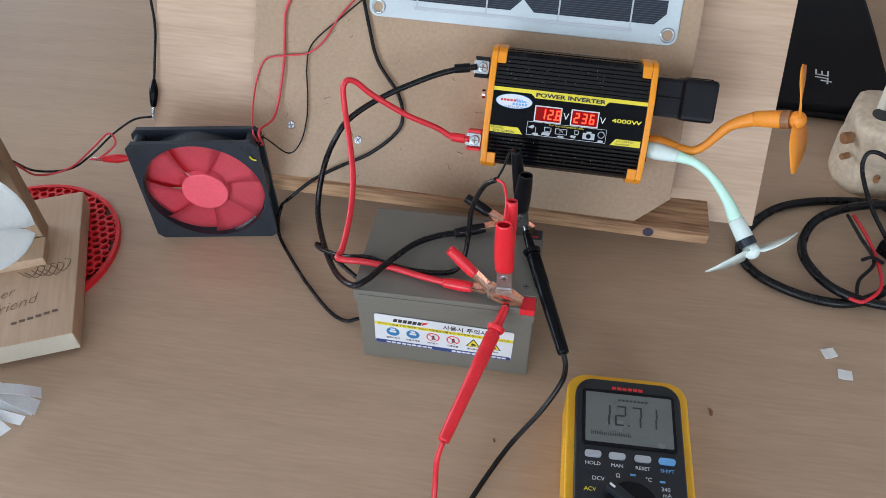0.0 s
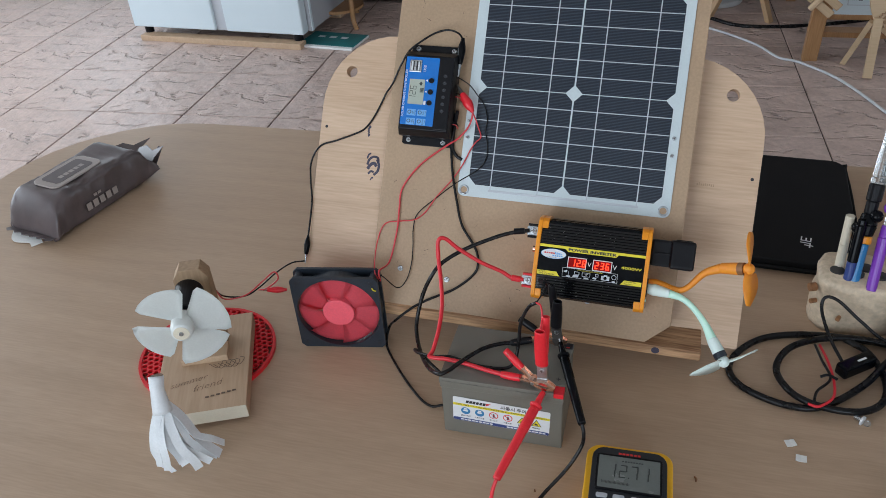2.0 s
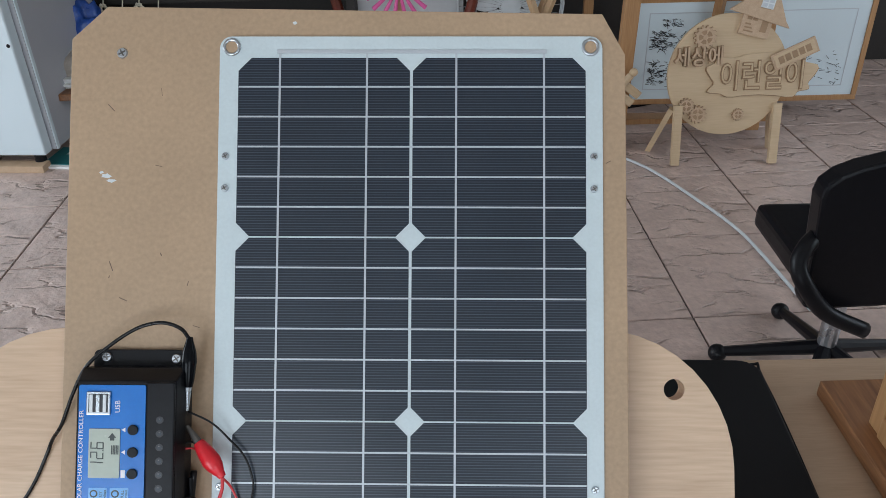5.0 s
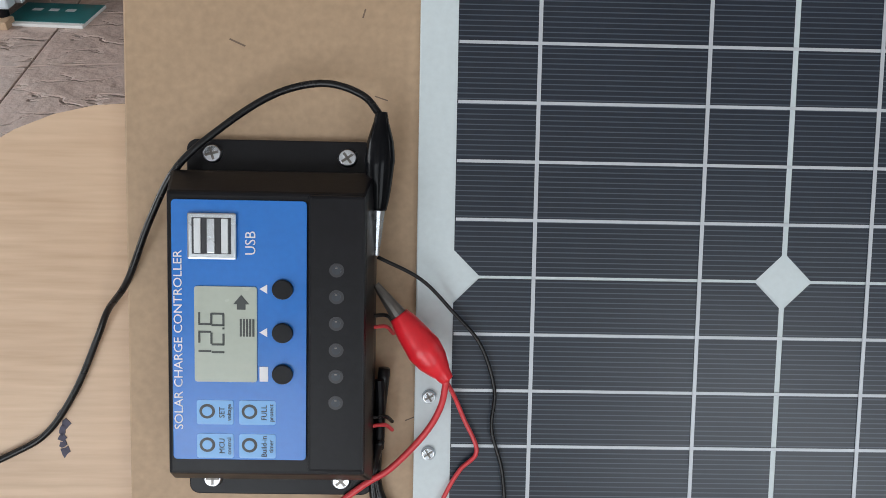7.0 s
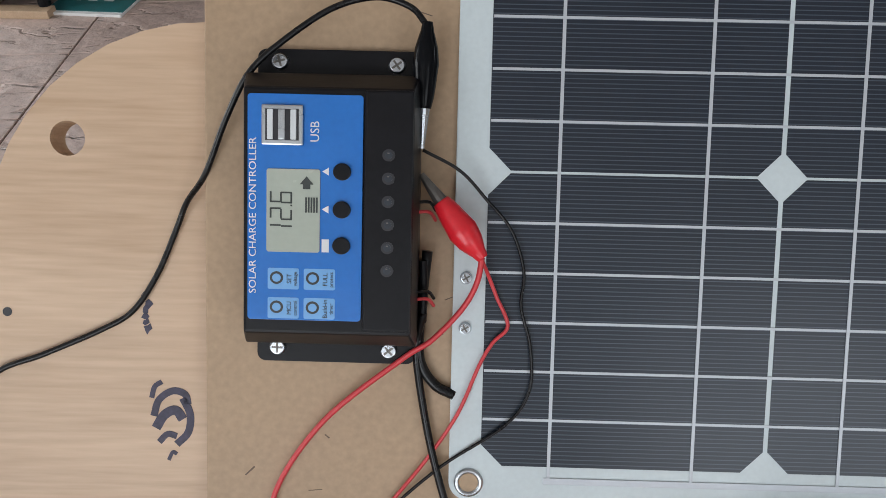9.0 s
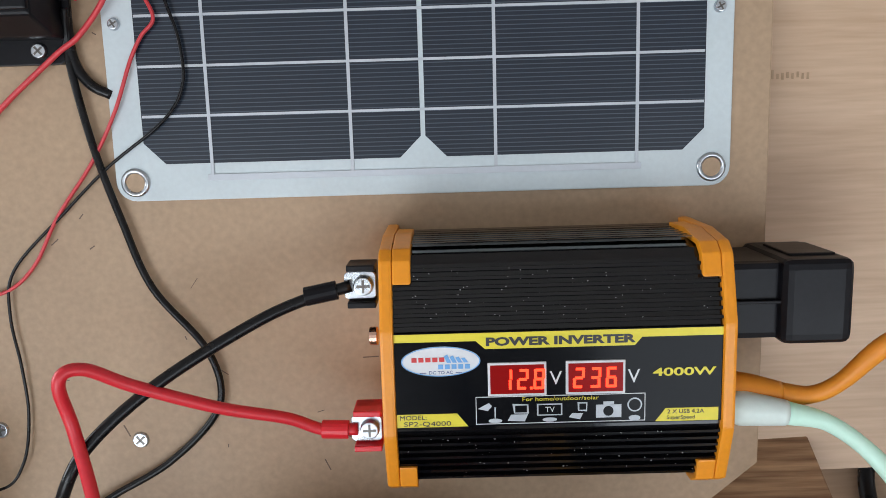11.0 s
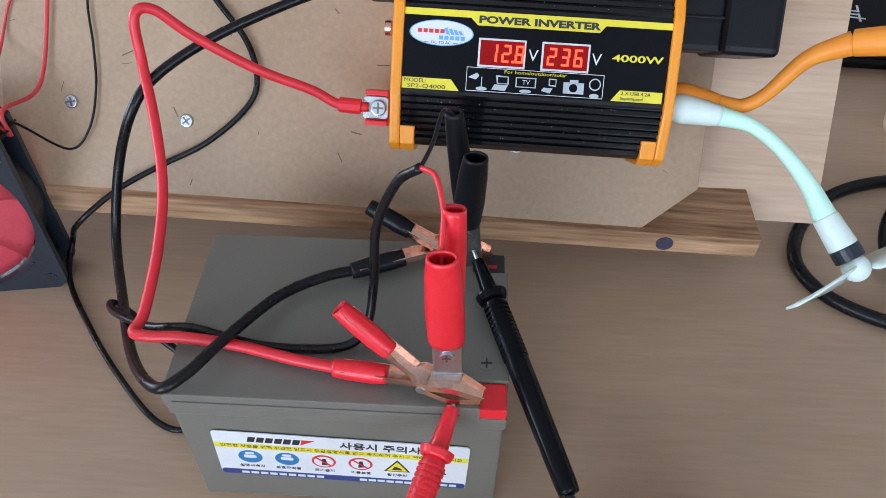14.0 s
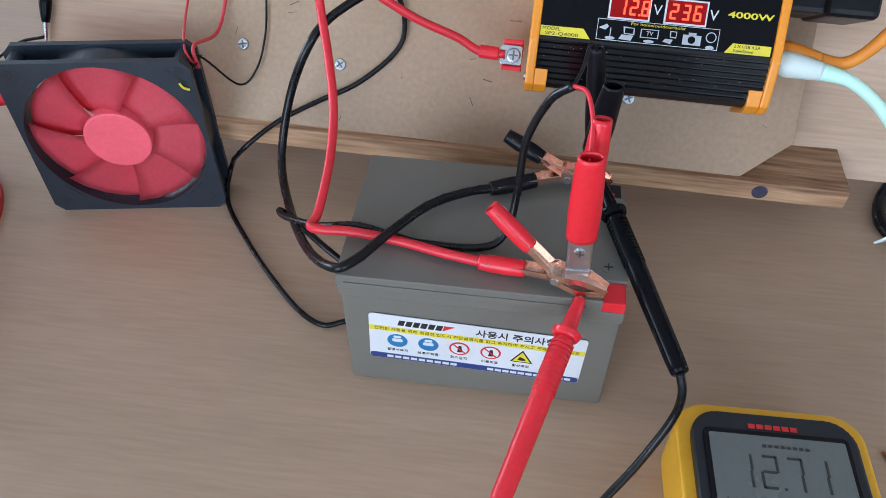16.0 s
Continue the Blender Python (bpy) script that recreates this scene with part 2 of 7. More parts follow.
M_PAPER = mat("white_paper", (0.76, 0.76, 0.74), 0.6, var=0.05, scale=20)
M_CLOTH = mat("grey_cloth", (0.34, 0.30, 0.26), 0.8, var=0.2, scale=40, fine=300, bump=0.3)
M_BLUEBAG = mat("blue_plastic_bag", (0.02, 0.07, 0.30), 0.3, var=0.4, scale=25, fine=80, bump=0.6)
M_TEAL = mat("teal_print", (0.02, 0.17, 0.18), 0.4, var=0.3, scale=25)
M_BARREL = mat("red_brown_lacquer", (0.16, 0.035, 0.02), 0.35, var=0.25, scale=20)
M_PINK = mat("pink_plastic", (0.75, 0.12, 0.36), 0.4, var=0.05)
M_GLASS = mat("clear_plastic", (0.85, 0.88, 0.90), 0.08, var=0.02, bump=0, trans=0.9)
M_PURPLE = mat("purple_plastic", (0.19, 0.035, 0.42), 0.35, var=0.08)
M_CYAN = mat("blue_barrel", (0.03, 0.19, 0.42), 0.3, var=0.08)
M_CREAM = mat("cream_wood_stick", (0.66, 0.60, 0.48), 0.5, var=0.06)
M_INKSTAIN = mat("dark_ink", (0.055, 0.05, 0.085), 0.6, var=0.5, scale=90)
M_HAND = mat("brown_pencil", (0.20, 0.13, 0.085), 0.7, var=0.3, scale=120)
M_PENCIL = mat("pencil_mark", (0.15, 0.10, 0.07), 0.7, var=0.3, scale=120)
M_SIGN = wood("birch_sign", (0.50, 0.36, 0.22), (0.60, 0.45, 0.29), "x", 10, 0.55, 200, (0.3, 0.7), 0.1)
# Dark brown for name bars and openings, and shade painted round letters and gears.
M_SIGNDK = wood("sign_letter_and_shade", (0.26, 0.16, 0.085), (0.36, 0.23, 0.13), "x", 10, 0.55, 200, (0.3, 0.7), 0.1)
M_SPEAKER = mat("navy_case", (0.02, 0.05, 0.13), 0.3, var=0.1)
M_GRILLE = mat("pale_grille", (0.55, 0.56, 0.55), 0.4, 0.3, var=0.3, scale=300)

# ---- building helpers ----
def part(name, bm, material, parent=None, label="", m=None, smooth=False):
    me = bpy.data.meshes.new(name)
    if bm.faces and smooth:
        for f in bm.faces:
            f.smooth = True
    bmesh.ops.recalc_face_normals(bm, faces=bm.faces)
    bm.to_mesh(me)
    bm.free()
    me.materials.append(material)
    ob = new(name, me)
    if parent:
        ob.parent = parent
    if m is not None:
        ob.matrix_basis = m
    if label:
        ob["label"] = label
    return ob


def thing(name, label, category, m=None, group="", kind=""):
    ob = new(name)
    ob.empty_display_size = 0.02
    if m is not None:
        ob.matrix_world = m
    return tagged(ob, label, category, group, kind)


def bevelled(bm, r, seg=2, geom=None):
    if r > 0:
        bmesh.ops.bevel(bm, geom=geom or list(bm.edges), offset=r, segments=seg, profile=0.6, affect="EDGES", clamp_overlap=True)
    return bm


def box(x0, x1, y0, y1, z0, z1, r=0.0, seg=2, bm=None, m=None):
    b = bmesh.new()
    bmesh.ops.create_cube(b, size=1)
    for v in b.verts:
        v.co = Vector(((x0 + x1) / 2 + v.co.x * (x1 - x0), (y0 + y1) / 2 + v.co.y * (y1 - y0), (z0 + z1) / 2 + v.co.z * (z1 - z0)))
    bevelled(b, r, seg)
    return merge(bm, b, m)


def merge(bm, b, m=None):
    if m is not None:
        b.transform(m)
    if bm is None:
        return b
    me = bpy.data.meshes.new("t")
    b.to_mesh(me)
    b.free()
    bm.from_mesh(me)
    bpy.data.meshes.remove(me)
    return bm


def rod(p, q, r1, r2=None, seg=20, bm=None, r=0.0):
    """A cylinder or cone from p to q."""
    p, q = Vector(p), Vector(q)
    b = bmesh.new()
    d = (q - p).length
    bmesh.ops.create_cone(b, cap_ends=True, segments=seg, radius1=r1, radius2=r1 if r2 is None else r2, depth=d)
    if r:
        bevelled(b, r, 2, [e for e in b.edges if abs(e.verts[0].co.z - e.verts[1].co.z) < 1e-7])
    turn = (q - p).to_track_quat("Z", "Y").to_matrix().to_4x4()
    b.transform(Matrix.Translation((p + q) / 2) @ turn)
    return merge(bm, b)


def ball(c, r, scale=(1, 1, 1), bm=None, sub=3):
    b = bmesh.new()
    bmesh.ops.create_icosphere(b, subdivisions=sub, radius=r)
    for v in b.verts:
        v.co = Vector((c[0] + v.co.x * scale[0], c[1] + v.co.y * scale[1], c[2] + v.co.z * scale[2]))
    return merge(bm, b)


def prism(poly, z0, z1, r=0.0, bm=None, m=None, seg=2):
    """A flat plate with the outline poly, from z0 to z1."""
    b = bmesh.new()
    vs = [b.verts.new((x, y, z0)) for x, y in poly]
    f = b.faces.new(vs)
    e = bmesh.ops.extrude_face_region(b, geom=[f])
    bmesh.ops.translate(b, vec=(0, 0, z1 - z0), verts=[v for v in e["geom"] if isinstance(v, bmesh.types.BMVert)])
    bmesh.ops.recalc_face_normals(b, faces=b.faces)
    bevelled(b, r, seg)
    return merge(bm, b, m)


def rounded(x0, x1, y0, y1, r, n=6):
    pts = []
    for cx, cy, a in ((x1 - r, y0 + r, -90), (x1 - r, y1 - r, 0), (x0 + r, y1 - r, 90), (x0 + r, y0 + r, 180)):
        pts += [(cx + r * math.cos(radians(a + 90 * i / n)), cy + r * math.sin(radians(a + 90 * i / n))) for i in range(n + 1)]
    return pts


def circle(cx, cy, r, n=32, sy=1.0):
    return [(cx + r * math.cos(2 * math.pi * i / n), cy + sy * r * math.sin(2 * math.pi * i / n)) for i in range(n)]


def spline(pts, n=8):
    """Catmull-Rom through the points."""
    p = [Vector(q) for q in pts]
    p = [p[0] * 2 - p[1], *p, p[-1] * 2 - p[-2]]
    out = []
    for i in range(1, len(p) - 2):
        for k in range(n):
            t = k / n
            a, b, c, d = p[i - 1:i + 3]
            out.append(0.5 * (2 * b + (c - a) * t + (2 * a - 5 * b + 4 * c - d) * t * t + (3 * b - a - 3 * c + d) * t ** 3))
    out.append(p[-2])
    return out


def tube(pts, r, seg=10, n=8, bm=None, flat=None):
    """A round cable along a smooth line; r is one radius or a list along it. flat: (width, thickness) for a band."""
    line = spline(pts, n)
    b = bmesh.new()
    rings, up = [], None
    for i, c in enumerate(line):
        d = (line[min(i + 1, len(line) - 1)] - line[max(i - 1, 0)]).normalized()
        up = Vector((0, 0, 1)) if up is None else up
        side = d.cross(up)
        if side.length < 0.05:
            side = d.cross(Vector((0, 1, 0.3)))
        side.normalize()
        up = side.cross(d).normalized()
        s = i / (len(line) - 1)
        if isinstance(r, (list, tuple)):
            k = s * (len(r) - 1)
            j = min(int(k), len(r) - 2)
            rad = r[j] + (r[j + 1] - r[j]) * (k - j)
        else:
            rad = r
        if flat:
            q = [side * x * flat[0] / 2 + up * y * flat[1] / 2 for x, y in ((-1, -1), (1, -1), (1, 1), (-1, 1))]
        else:
            q = [(side * math.cos(2 * math.pi * k / seg) + up * math.sin(2 * math.pi * k / seg)) * rad for k in range(seg)]
        rings.append([b.verts.new(c + w) for w in q])
    m = len(rings[0])
    for i in range(len(rings) - 1):
        for k in range(m):
            b.faces.new((rings[i][k], rings[i][(k + 1) % m], rings[i + 1][(k + 1) % m], rings[i + 1][k]))
    b.faces.new(rings[0][::-1])
    b.faces.new(rings[-1])
    return merge(bm, b)


def sleeve(pts, radii, wall=0.0008, depth=0.5, seg=16, n=6, oval=(1.0, 1.0)):
    """A soft boot along a line, open and hollow at its far end."""
    line = spline(pts, n)
    cut = max(1, int(len(line) * (1 - depth)))
    order = [(i, 1.0) for i in range(len(line))] + [(i, 0.0) for i in range(len(line) - 1, cut - 1, -1)]
    b = bmesh.new()
    rings = []
    for i, outer in order:
        d = (line[min(i + 1, len(line) - 1)] - line[max(i - 1, 0)]).normalized()
        side = d.cross(Vector((0.0, 1.0, 0.15))).normalized()
        up = side.cross(d).normalized()
        s = i / (len(line) - 1) * (len(radii) - 1)
        j = min(int(s), len(radii) - 2)
        rad = radii[j] + (radii[j + 1] - radii[j]) * (s - j) - (0 if outer else wall)
        rings.append([b.verts.new(line[i] + (side * oval[0] * math.cos(2 * math.pi * k / seg) + up * oval[1] * math.sin(2 * math.pi * k / seg)) * rad) for k in range(seg)])
    for i in range(len(rings) - 1):
        for k in range(seg):
            b.faces.new((rings[i][k], rings[i][(k + 1) % seg], rings[i + 1][(k + 1) % seg], rings[i + 1][k]))
    b.faces.new(rings[0])
    b.faces.new(rings[-1])
    return b


def words(text, size, m, material, parent, name="lettering", align="CENTER", bold=0.0, shear=0.0, wide=1.0, depth=0.00008, span=0.0):
    c = bpy.data.curves.new("letters", "FONT")
    c.body, c.size, c.align_x, c.align_y, c.extrude, c.offset, c.shear = text, size, align, "CENTER", depth, bold, shear
    c.resolution_u = 3
    tmp = bpy.data.objects.new("letters", c)
    scene.collection.objects.link(tmp)
    bpy.context.view_layer.update()
    me = bpy.data.meshes.new_from_object(tmp.evaluated_get(bpy.context.evaluated_depsgraph_get()))
    bpy.data.objects.remove(tmp)
    bpy.data.curves.remove(c)
    if span:
        xs = [v.co.x for v in me.vertices]
        wide = span / (max(xs) - min(xs))
    me.materials.clear()
    me.materials.append(material)
    ob = new(name, me)
    ob.parent = parent
    ob.matrix_basis = m @ Matrix.Diagonal((wide, 1, 1, 1))
    return ob


SEGS = {"0": "abcdef", "1": "bc", "2": "abged", "3": "abgcd", "4": "fgbc", "5": "afgcd", "6": "afgedc", "7": "abc", "8": "abcdefg", "9": "abcdfg"}


def digits(text, x, y, w, h, z, pitch, th, material, parent, m=None, label="", lean=0.08):
    """Seven-segment digits in the xy plane, one part for each; a point before a digit is written as '.'"""
    for ch in text:
        b = bmesh.new()
        if ch == ".":
            sx = x - pitch * 0.5 + w * 0.02 - th / 2
            box(sx, sx + th, y - h / 2, y - h / 2 + th, z, z + 0.0002, bm=b)
            part("decimal_point", b, material, parent, m=m)
            continue
        g = 0.12 * th
        for s in SEGS.get(ch, ""):
            fx0, fx1 = x - w / 2, x + w / 2
            k = {"a": (fx0 + th * .6, fx1 - th * .6, y + h / 2 - th, y + h / 2), "g": (fx0 + th * .6, fx1 - th * .6, y - th / 2, y + th / 2),
                 "d": (fx0 + th * .6, fx1 - th * .6, y - h / 2, y - h / 2 + th), "f": (fx0, fx0 + th, y + g, y + h / 2 - g),
                 "b": (fx1 - th, fx1, y + g, y + h / 2 - g), "e": (fx0, fx0 + th, y - h / 2 + g, y - g), "c": (fx1 - th, fx1, y - h / 2 + g, y - g)}[s]
            o = lean * ((k[2] + k[3]) / 2 - y)
            box(k[0] + o, k[1] + o, k[2], k[3], z, z + 0.0002, bm=b)
        part("digit", b, material, parent, label, m=m)
        x += pitch


def screw_head(u, v, w, parent, r=0.0042, turn=20):
    b = rod((0, 0, 0), (0, 0, 0.0018), r, r * 0.8, 20, r=0.0003)
    s = part("screw", b, M_STEEL, parent, m=Matrix.Translation((u, v, w)) @ pose(0, 0, 0, 0, 0, turn))
    c = box(-r * .62, r * .62, -r * .12, r * .12, 0.0017, 0.0020)
    box(-r * .12, r * .12, -r * .62, r * .62, 0.0017, 0.0020, bm=c)
    part("cross_slot", c, M_DARKSTEEL, s)
    return s


# frame of the leaning board: u to the right, v up the slope, w towards the viewer
TILT, ROLL = 56.5, -1.5
BOARD = Matrix.Translation((0, 0.256, 0.2)) @ pose(0, 0, 0, TILT) @ pose(0, 0, 0, 0, 0, ROLL)


def B(u, v, w):
    """A place on the board, in metres."""
    return BOARD @ Vector((u, v, w))

# ---- the room ----
def structure(name, bm, material, label):
    ob = part(name, bm, material)
    return tagged(ob, label, name.split("_")[0], "", "structure")


floor = structure("floor", box(-5.2, 4.2, -3.2, 5.4, FLOOR - 0.1, FLOOR - 0.006), M_GROUT, "dark grout bed under slate-look floor tiles")
structure("ceiling", box(-5.2, 4.2, -3.2, 5.4, 1.75, 1.85), M_CEIL, "plain white painted ceiling of the room")


def wall_with_opening(name, along, at, lo, hi, o0, o1, z0, z1, label):
    """A 0.2 m wall along x or y with one window opening."""
    b = bmesh.new()
    for a0, a1, c0, c1 in ((lo, o0, FLOOR, 1.75), (o1, hi, FLOOR, 1.75), (o0, o1, FLOOR, z0), (o0, o1, z1, 1.75)):
        if along == "y":
            box(at - 0.1, at + 0.1, a0, a1, c0, c1, bm=b)
        else:
            box(a0, a1, at - 0.1, at + 0.1, c0, c1, bm=b)
    return structure(name, b, M_WALL, label)


wall_with_opening("wall_west", "y", -5.1, -3.2, 5.4, -0.9, 2.9, -0.05, 1.55, "pale painted wall with a wide window")
# Unseen wall: openings placed for reflections, solid middle keeps the inverter front dark.
b = bmesh.new()
for a0, a1, c0, c1 in ((-5.0, -2.4, FLOOR, 1.75), (-2.4, -0.3, 1.5, 1.75), (-2.4, -0.3, FLOOR, -0.68), (-0.3, 0.7, FLOOR, 1.75), (0.7, 2.4, FLOOR, 0.05), (0.7, 2.4, 1.6, 1.75), (2.4, 4.0, FLOOR, 1.75)):
    box(a0, a1, -3.2, -3.0, c0, c1, bm=b)
structure("wall_south", b, M_WALL, "unseen pale painted wall with a glazed door and a window")
wall_with_opening("wall_north", "x", 5.2, -5.0, 4.0, -4.9, -3.4, -0.3, 1.5, "unseen pale painted wall with an added window opening")
# Opening added to go with the extra lamp on the right.
wall_with_opening("wall_east", "y", 4.1, -3.2, 5.4, 0.4, 3.2, 0.05, 1.6, "unseen pale painted wall with an added window opening")

# ---- table ----
def table():
    t = thing("table", "large brown wood-grain laminate table with rounded corners", "table", Matrix.Translation((0, 0, 0)))
    poly = []
    x0, x1, y0, y1 = -1.10, 1.25, -0.75, 0.79
    r = 0.33
    for cx, cy, a in ((x1 - r, y0 + r, -90), (x1 - r, y1 - r, 0), (x0 + r, y1 - r, 90), (x0 + r, y0 + r, 180)):
        poly += [(cx + r * math.cos(radians(a + 9 * i)), cy + r * math.sin(radians(a + 9 * i))) for i in range(11)]
    part("tabletop", prism(poly, -0.028, 0.0, 0.003), M_TABLE, t)
    edge = prism([(x * 1.002, y * 1.002 + 0.0003) for x, y in poly], -0.026, -0.004, 0.002)
    part("edge_band", edge, M_BROWNWOOD, t, "dark edge band")
    for x in (-0.75, 0.9):
        for y in (-0.5, 0.5):
            part("leg", box(x - 0.03, x + 0.03, y - 0.03, y + 0.03, FLOOR, -0.028, 0.004), M_BROWNWOOD, t)


table()


# ---- the leaning board with its rest ----
PLY = BOARD @ pose(0, 0, 0.001, 0, 2.3, 0)


def plywood_board():
    t = thing("plywood_board", "pale beech plywood board with rounded corners leaning on its rest", "board", PLY)
    u0, u1, v0, v1, r = -0.257, 0.361, -0.168, 0.2125, 0.107
    poly = [(u0, v0), (u1, v0)]
    poly += [(u1 - r + r * math.cos(radians(a)), v1 - r + r * math.sin(radians(a))) for a in range(0, 91, 9)]
    poly += [(u0 + r + r * math.cos(radians(a)), v1 - r + r * math.sin(radians(a))) for a in range(90, 181, 9)]
    # outline with two drilled holes, filled and thickened
    b = bmesh.new()
    loops = []
    for ring in (poly, circle(-0.218, 0.157, 0.0082, 28), circle(0.3145, 0.166, 0.0082, 28)):
        vs = [b.verts.new((x, y, -0.043)) for x, y in ring]
        loops += [b.edges.new((vs[k], vs[(k + 1) % len(vs)])) for k in range(len(vs))]
    bmesh.ops.triangle_fill(b, edges=loops, use_beauty=True)
    e = bmesh.ops.extrude_face_region(b, geom=list(b.faces))
    bmesh.ops.translate(b, vec=(0, 0, 0.016), verts=[v for v in e["geom"] if isinstance(v, bmesh.types.BMVert)])
    bmesh.ops.recalc_face_normals(b, faces=b.faces)
    part("panel", b, M_PLY, t)
    for u, v in ((-0.248, 0.074), (0.352, 0.058)):
        part("nail_hole", rod((u, v, -0.0275), (u, v, -0.0267), 0.0022, seg=14), M_BLKPRINT, t, "small dark nail hole")
    # ink stain of a few brushed strokes, and pencil marks
    rng = random.Random(4)
    b = bmesh.new()
    for pts, w in (((( -0.1790, 0.0240), (-0.1765, 0.0320), (-0.1700, 0.0365), (-0.1640, 0.0350), (-0.1625, 0.0300)), 0.0034),
                   (((-0.1780, 0.0180), (-0.1740, 0.0245), (-0.1685, 0.0270), (-0.1650, 0.0225)), 0.0046),
                   (((-0.1650, 0.0330), (-0.1615, 0.0250), (-0.1625, 0.0160), (-0.1680, 0.0100)), 0.0036),
                   (((-0.1765, 0.0110), (-0.1725, 0.0150), (-0.1680, 0.0140)), 0.0030),
                   (((-0.1800, 0.0330), (-0.1785, 0.0385), (-0.1750, 0.0410)), 0.0024),
                   (((-0.1720, 0.0020), (-0.1700, 0.0060), (-0.1680, 0.0050)), 0.0018)):
        tube([(x, y, -0.0269) for x, y in pts], 0.002, 8, 5, bm=b, flat=(w, 0.0004))
    part("ink_stain", b, M_INKSTAIN, t, "dark smudged ink strokes")
    b = bmesh.new()
    for k in range(6):
        x = -0.1835 + 0.003 * rng.random()
        y = 0.082 - k * 0.0030
        prism([(x + 0.0016 * (0.4 + rng.random()) * math.cos(q * 0.9), y + 0.0024 * (0.4 + rng.random()) * math.sin(q * 0.9)) for q in range(7)], -0.0271, -0.0267, bm=b)
    part("smudge", b, M_INKSTAIN, t, "grey smudge")
    b = bmesh.new()
    for k in range(9):
        x = 0.283 + k * 0.0026
        box(x, x + 0.0012, 0.043 + 0.001 * rng.random(), 0.046 + 0.002 * rng.random(), -0.0271, -0.0268, bm=b)
    part("faint_writing", b, M_OLDPINE, t, "faint pencil marks")
    # rest bar under the board, with hidden feet and a rear prop
    s = thing("board_rest", "rough brown wooden bar with a knot that carries the leaning board", "rest", pose(0.08, 0.158, 0.0543, 0, 1.5, -0.6))
    b = box(-0.255, 0.228, 0.0, 0.085, -0.0155, 0.0, 0.0012)
    for v in b.verts:
        v.co += Vector((0, 0, 0.0007)) * noise.noise(v.co * 40)
    part("bar", b, M_STRIP, s)
    kb = rod((0.171, -0.0006, -0.008), (0.171, 0.001, -0.008), 0.0052, seg=18)
    part("knot", kb, M_INKSTAIN, s, "dark round knot")
    for x in (-0.2, 0.15):
        part("foot", box(x, x + 0.03, 0.058, 0.085, -0.0555, -0.0155), M_STRIP, s)
    for u in (-0.12, 0.2):
        p = part("prop", rod(B(u, 0.15, -0.045), (u, 0.52, 0.006), 0.009), M_STRIP)
        p.parent, p.matrix_parent_inverse = s, Matrix()
        p.matrix_basis = s.matrix_world.inverted()


plywood_board()


def hardboard():
    t = thing("hardboard_sheet", "brown hardboard sheet with clipped corners screwed to the plywood board", "board", BOARD)
    poly = [(-0.149, -0.152), (-0.131, -0.172), (0.240, -0.172), (0.271, -0.146), (0.269, 0.420), (0.252, 0.451), (-0.123, 0.457), (-0.150, 0.432)]
    part("sheet", prism(poly, -0.0115, -0.003, 0.0008), M_MDF, t)
    for v in (-0.12, 0.12):
        part("spacer", box(-0.12, 0.24, v, v + 0.03, -0.0270, -0.0115), M_STRIP, t)
    for u, v, a in ((-0.1068, -0.1185, 10), (-0.0372, -0.1255, 40), (0.160, -0.128, 25), (-0.111, 0.421, 30)):
        screw_head(u, v, -0.0035, t, 0.0045, a)
    rng = random.Random(7)
    b = bmesh.new()
    for k in range(70):
        u, v = rng.uniform(-0.14, 0.26), rng.uniform(-0.165, 0.44)
        a, l = rng.uniform(0, 3), rng.uniform(0.0008, 0.004)
        w = rng.uniform(0.00015, 0.0004)
        m = pose(u, v, -0.00305, 0, 0, math.degrees(a))
        box(-l, l, -w, w, 0, 0.0001, bm=b, m=m)
    tagged(part("scratches", b, M_PENCIL, t, "fine dark scratches and fibres"), kind="stuff")
    for cx, cy, s in ((-0.121, 0.327, 1.0), (-0.117, 0.324, 0.8), (-0.125, 0.330, 0.5), (0.02, 0.444, 0.6)):
        pts = [(cx + s * 0.004 * (0.5 + rng.random()) * math.cos(k * 0.6), cy + s * 0.0018 * (0.5 + rng.random()) * math.sin(k * 0.6)) for k in range(10)]
        part("paint_fleck", prism(pts, -0.00305, -0.0029 + 0.00002 * s), M_PWHITE, t, "white paint fleck")


hardboard()


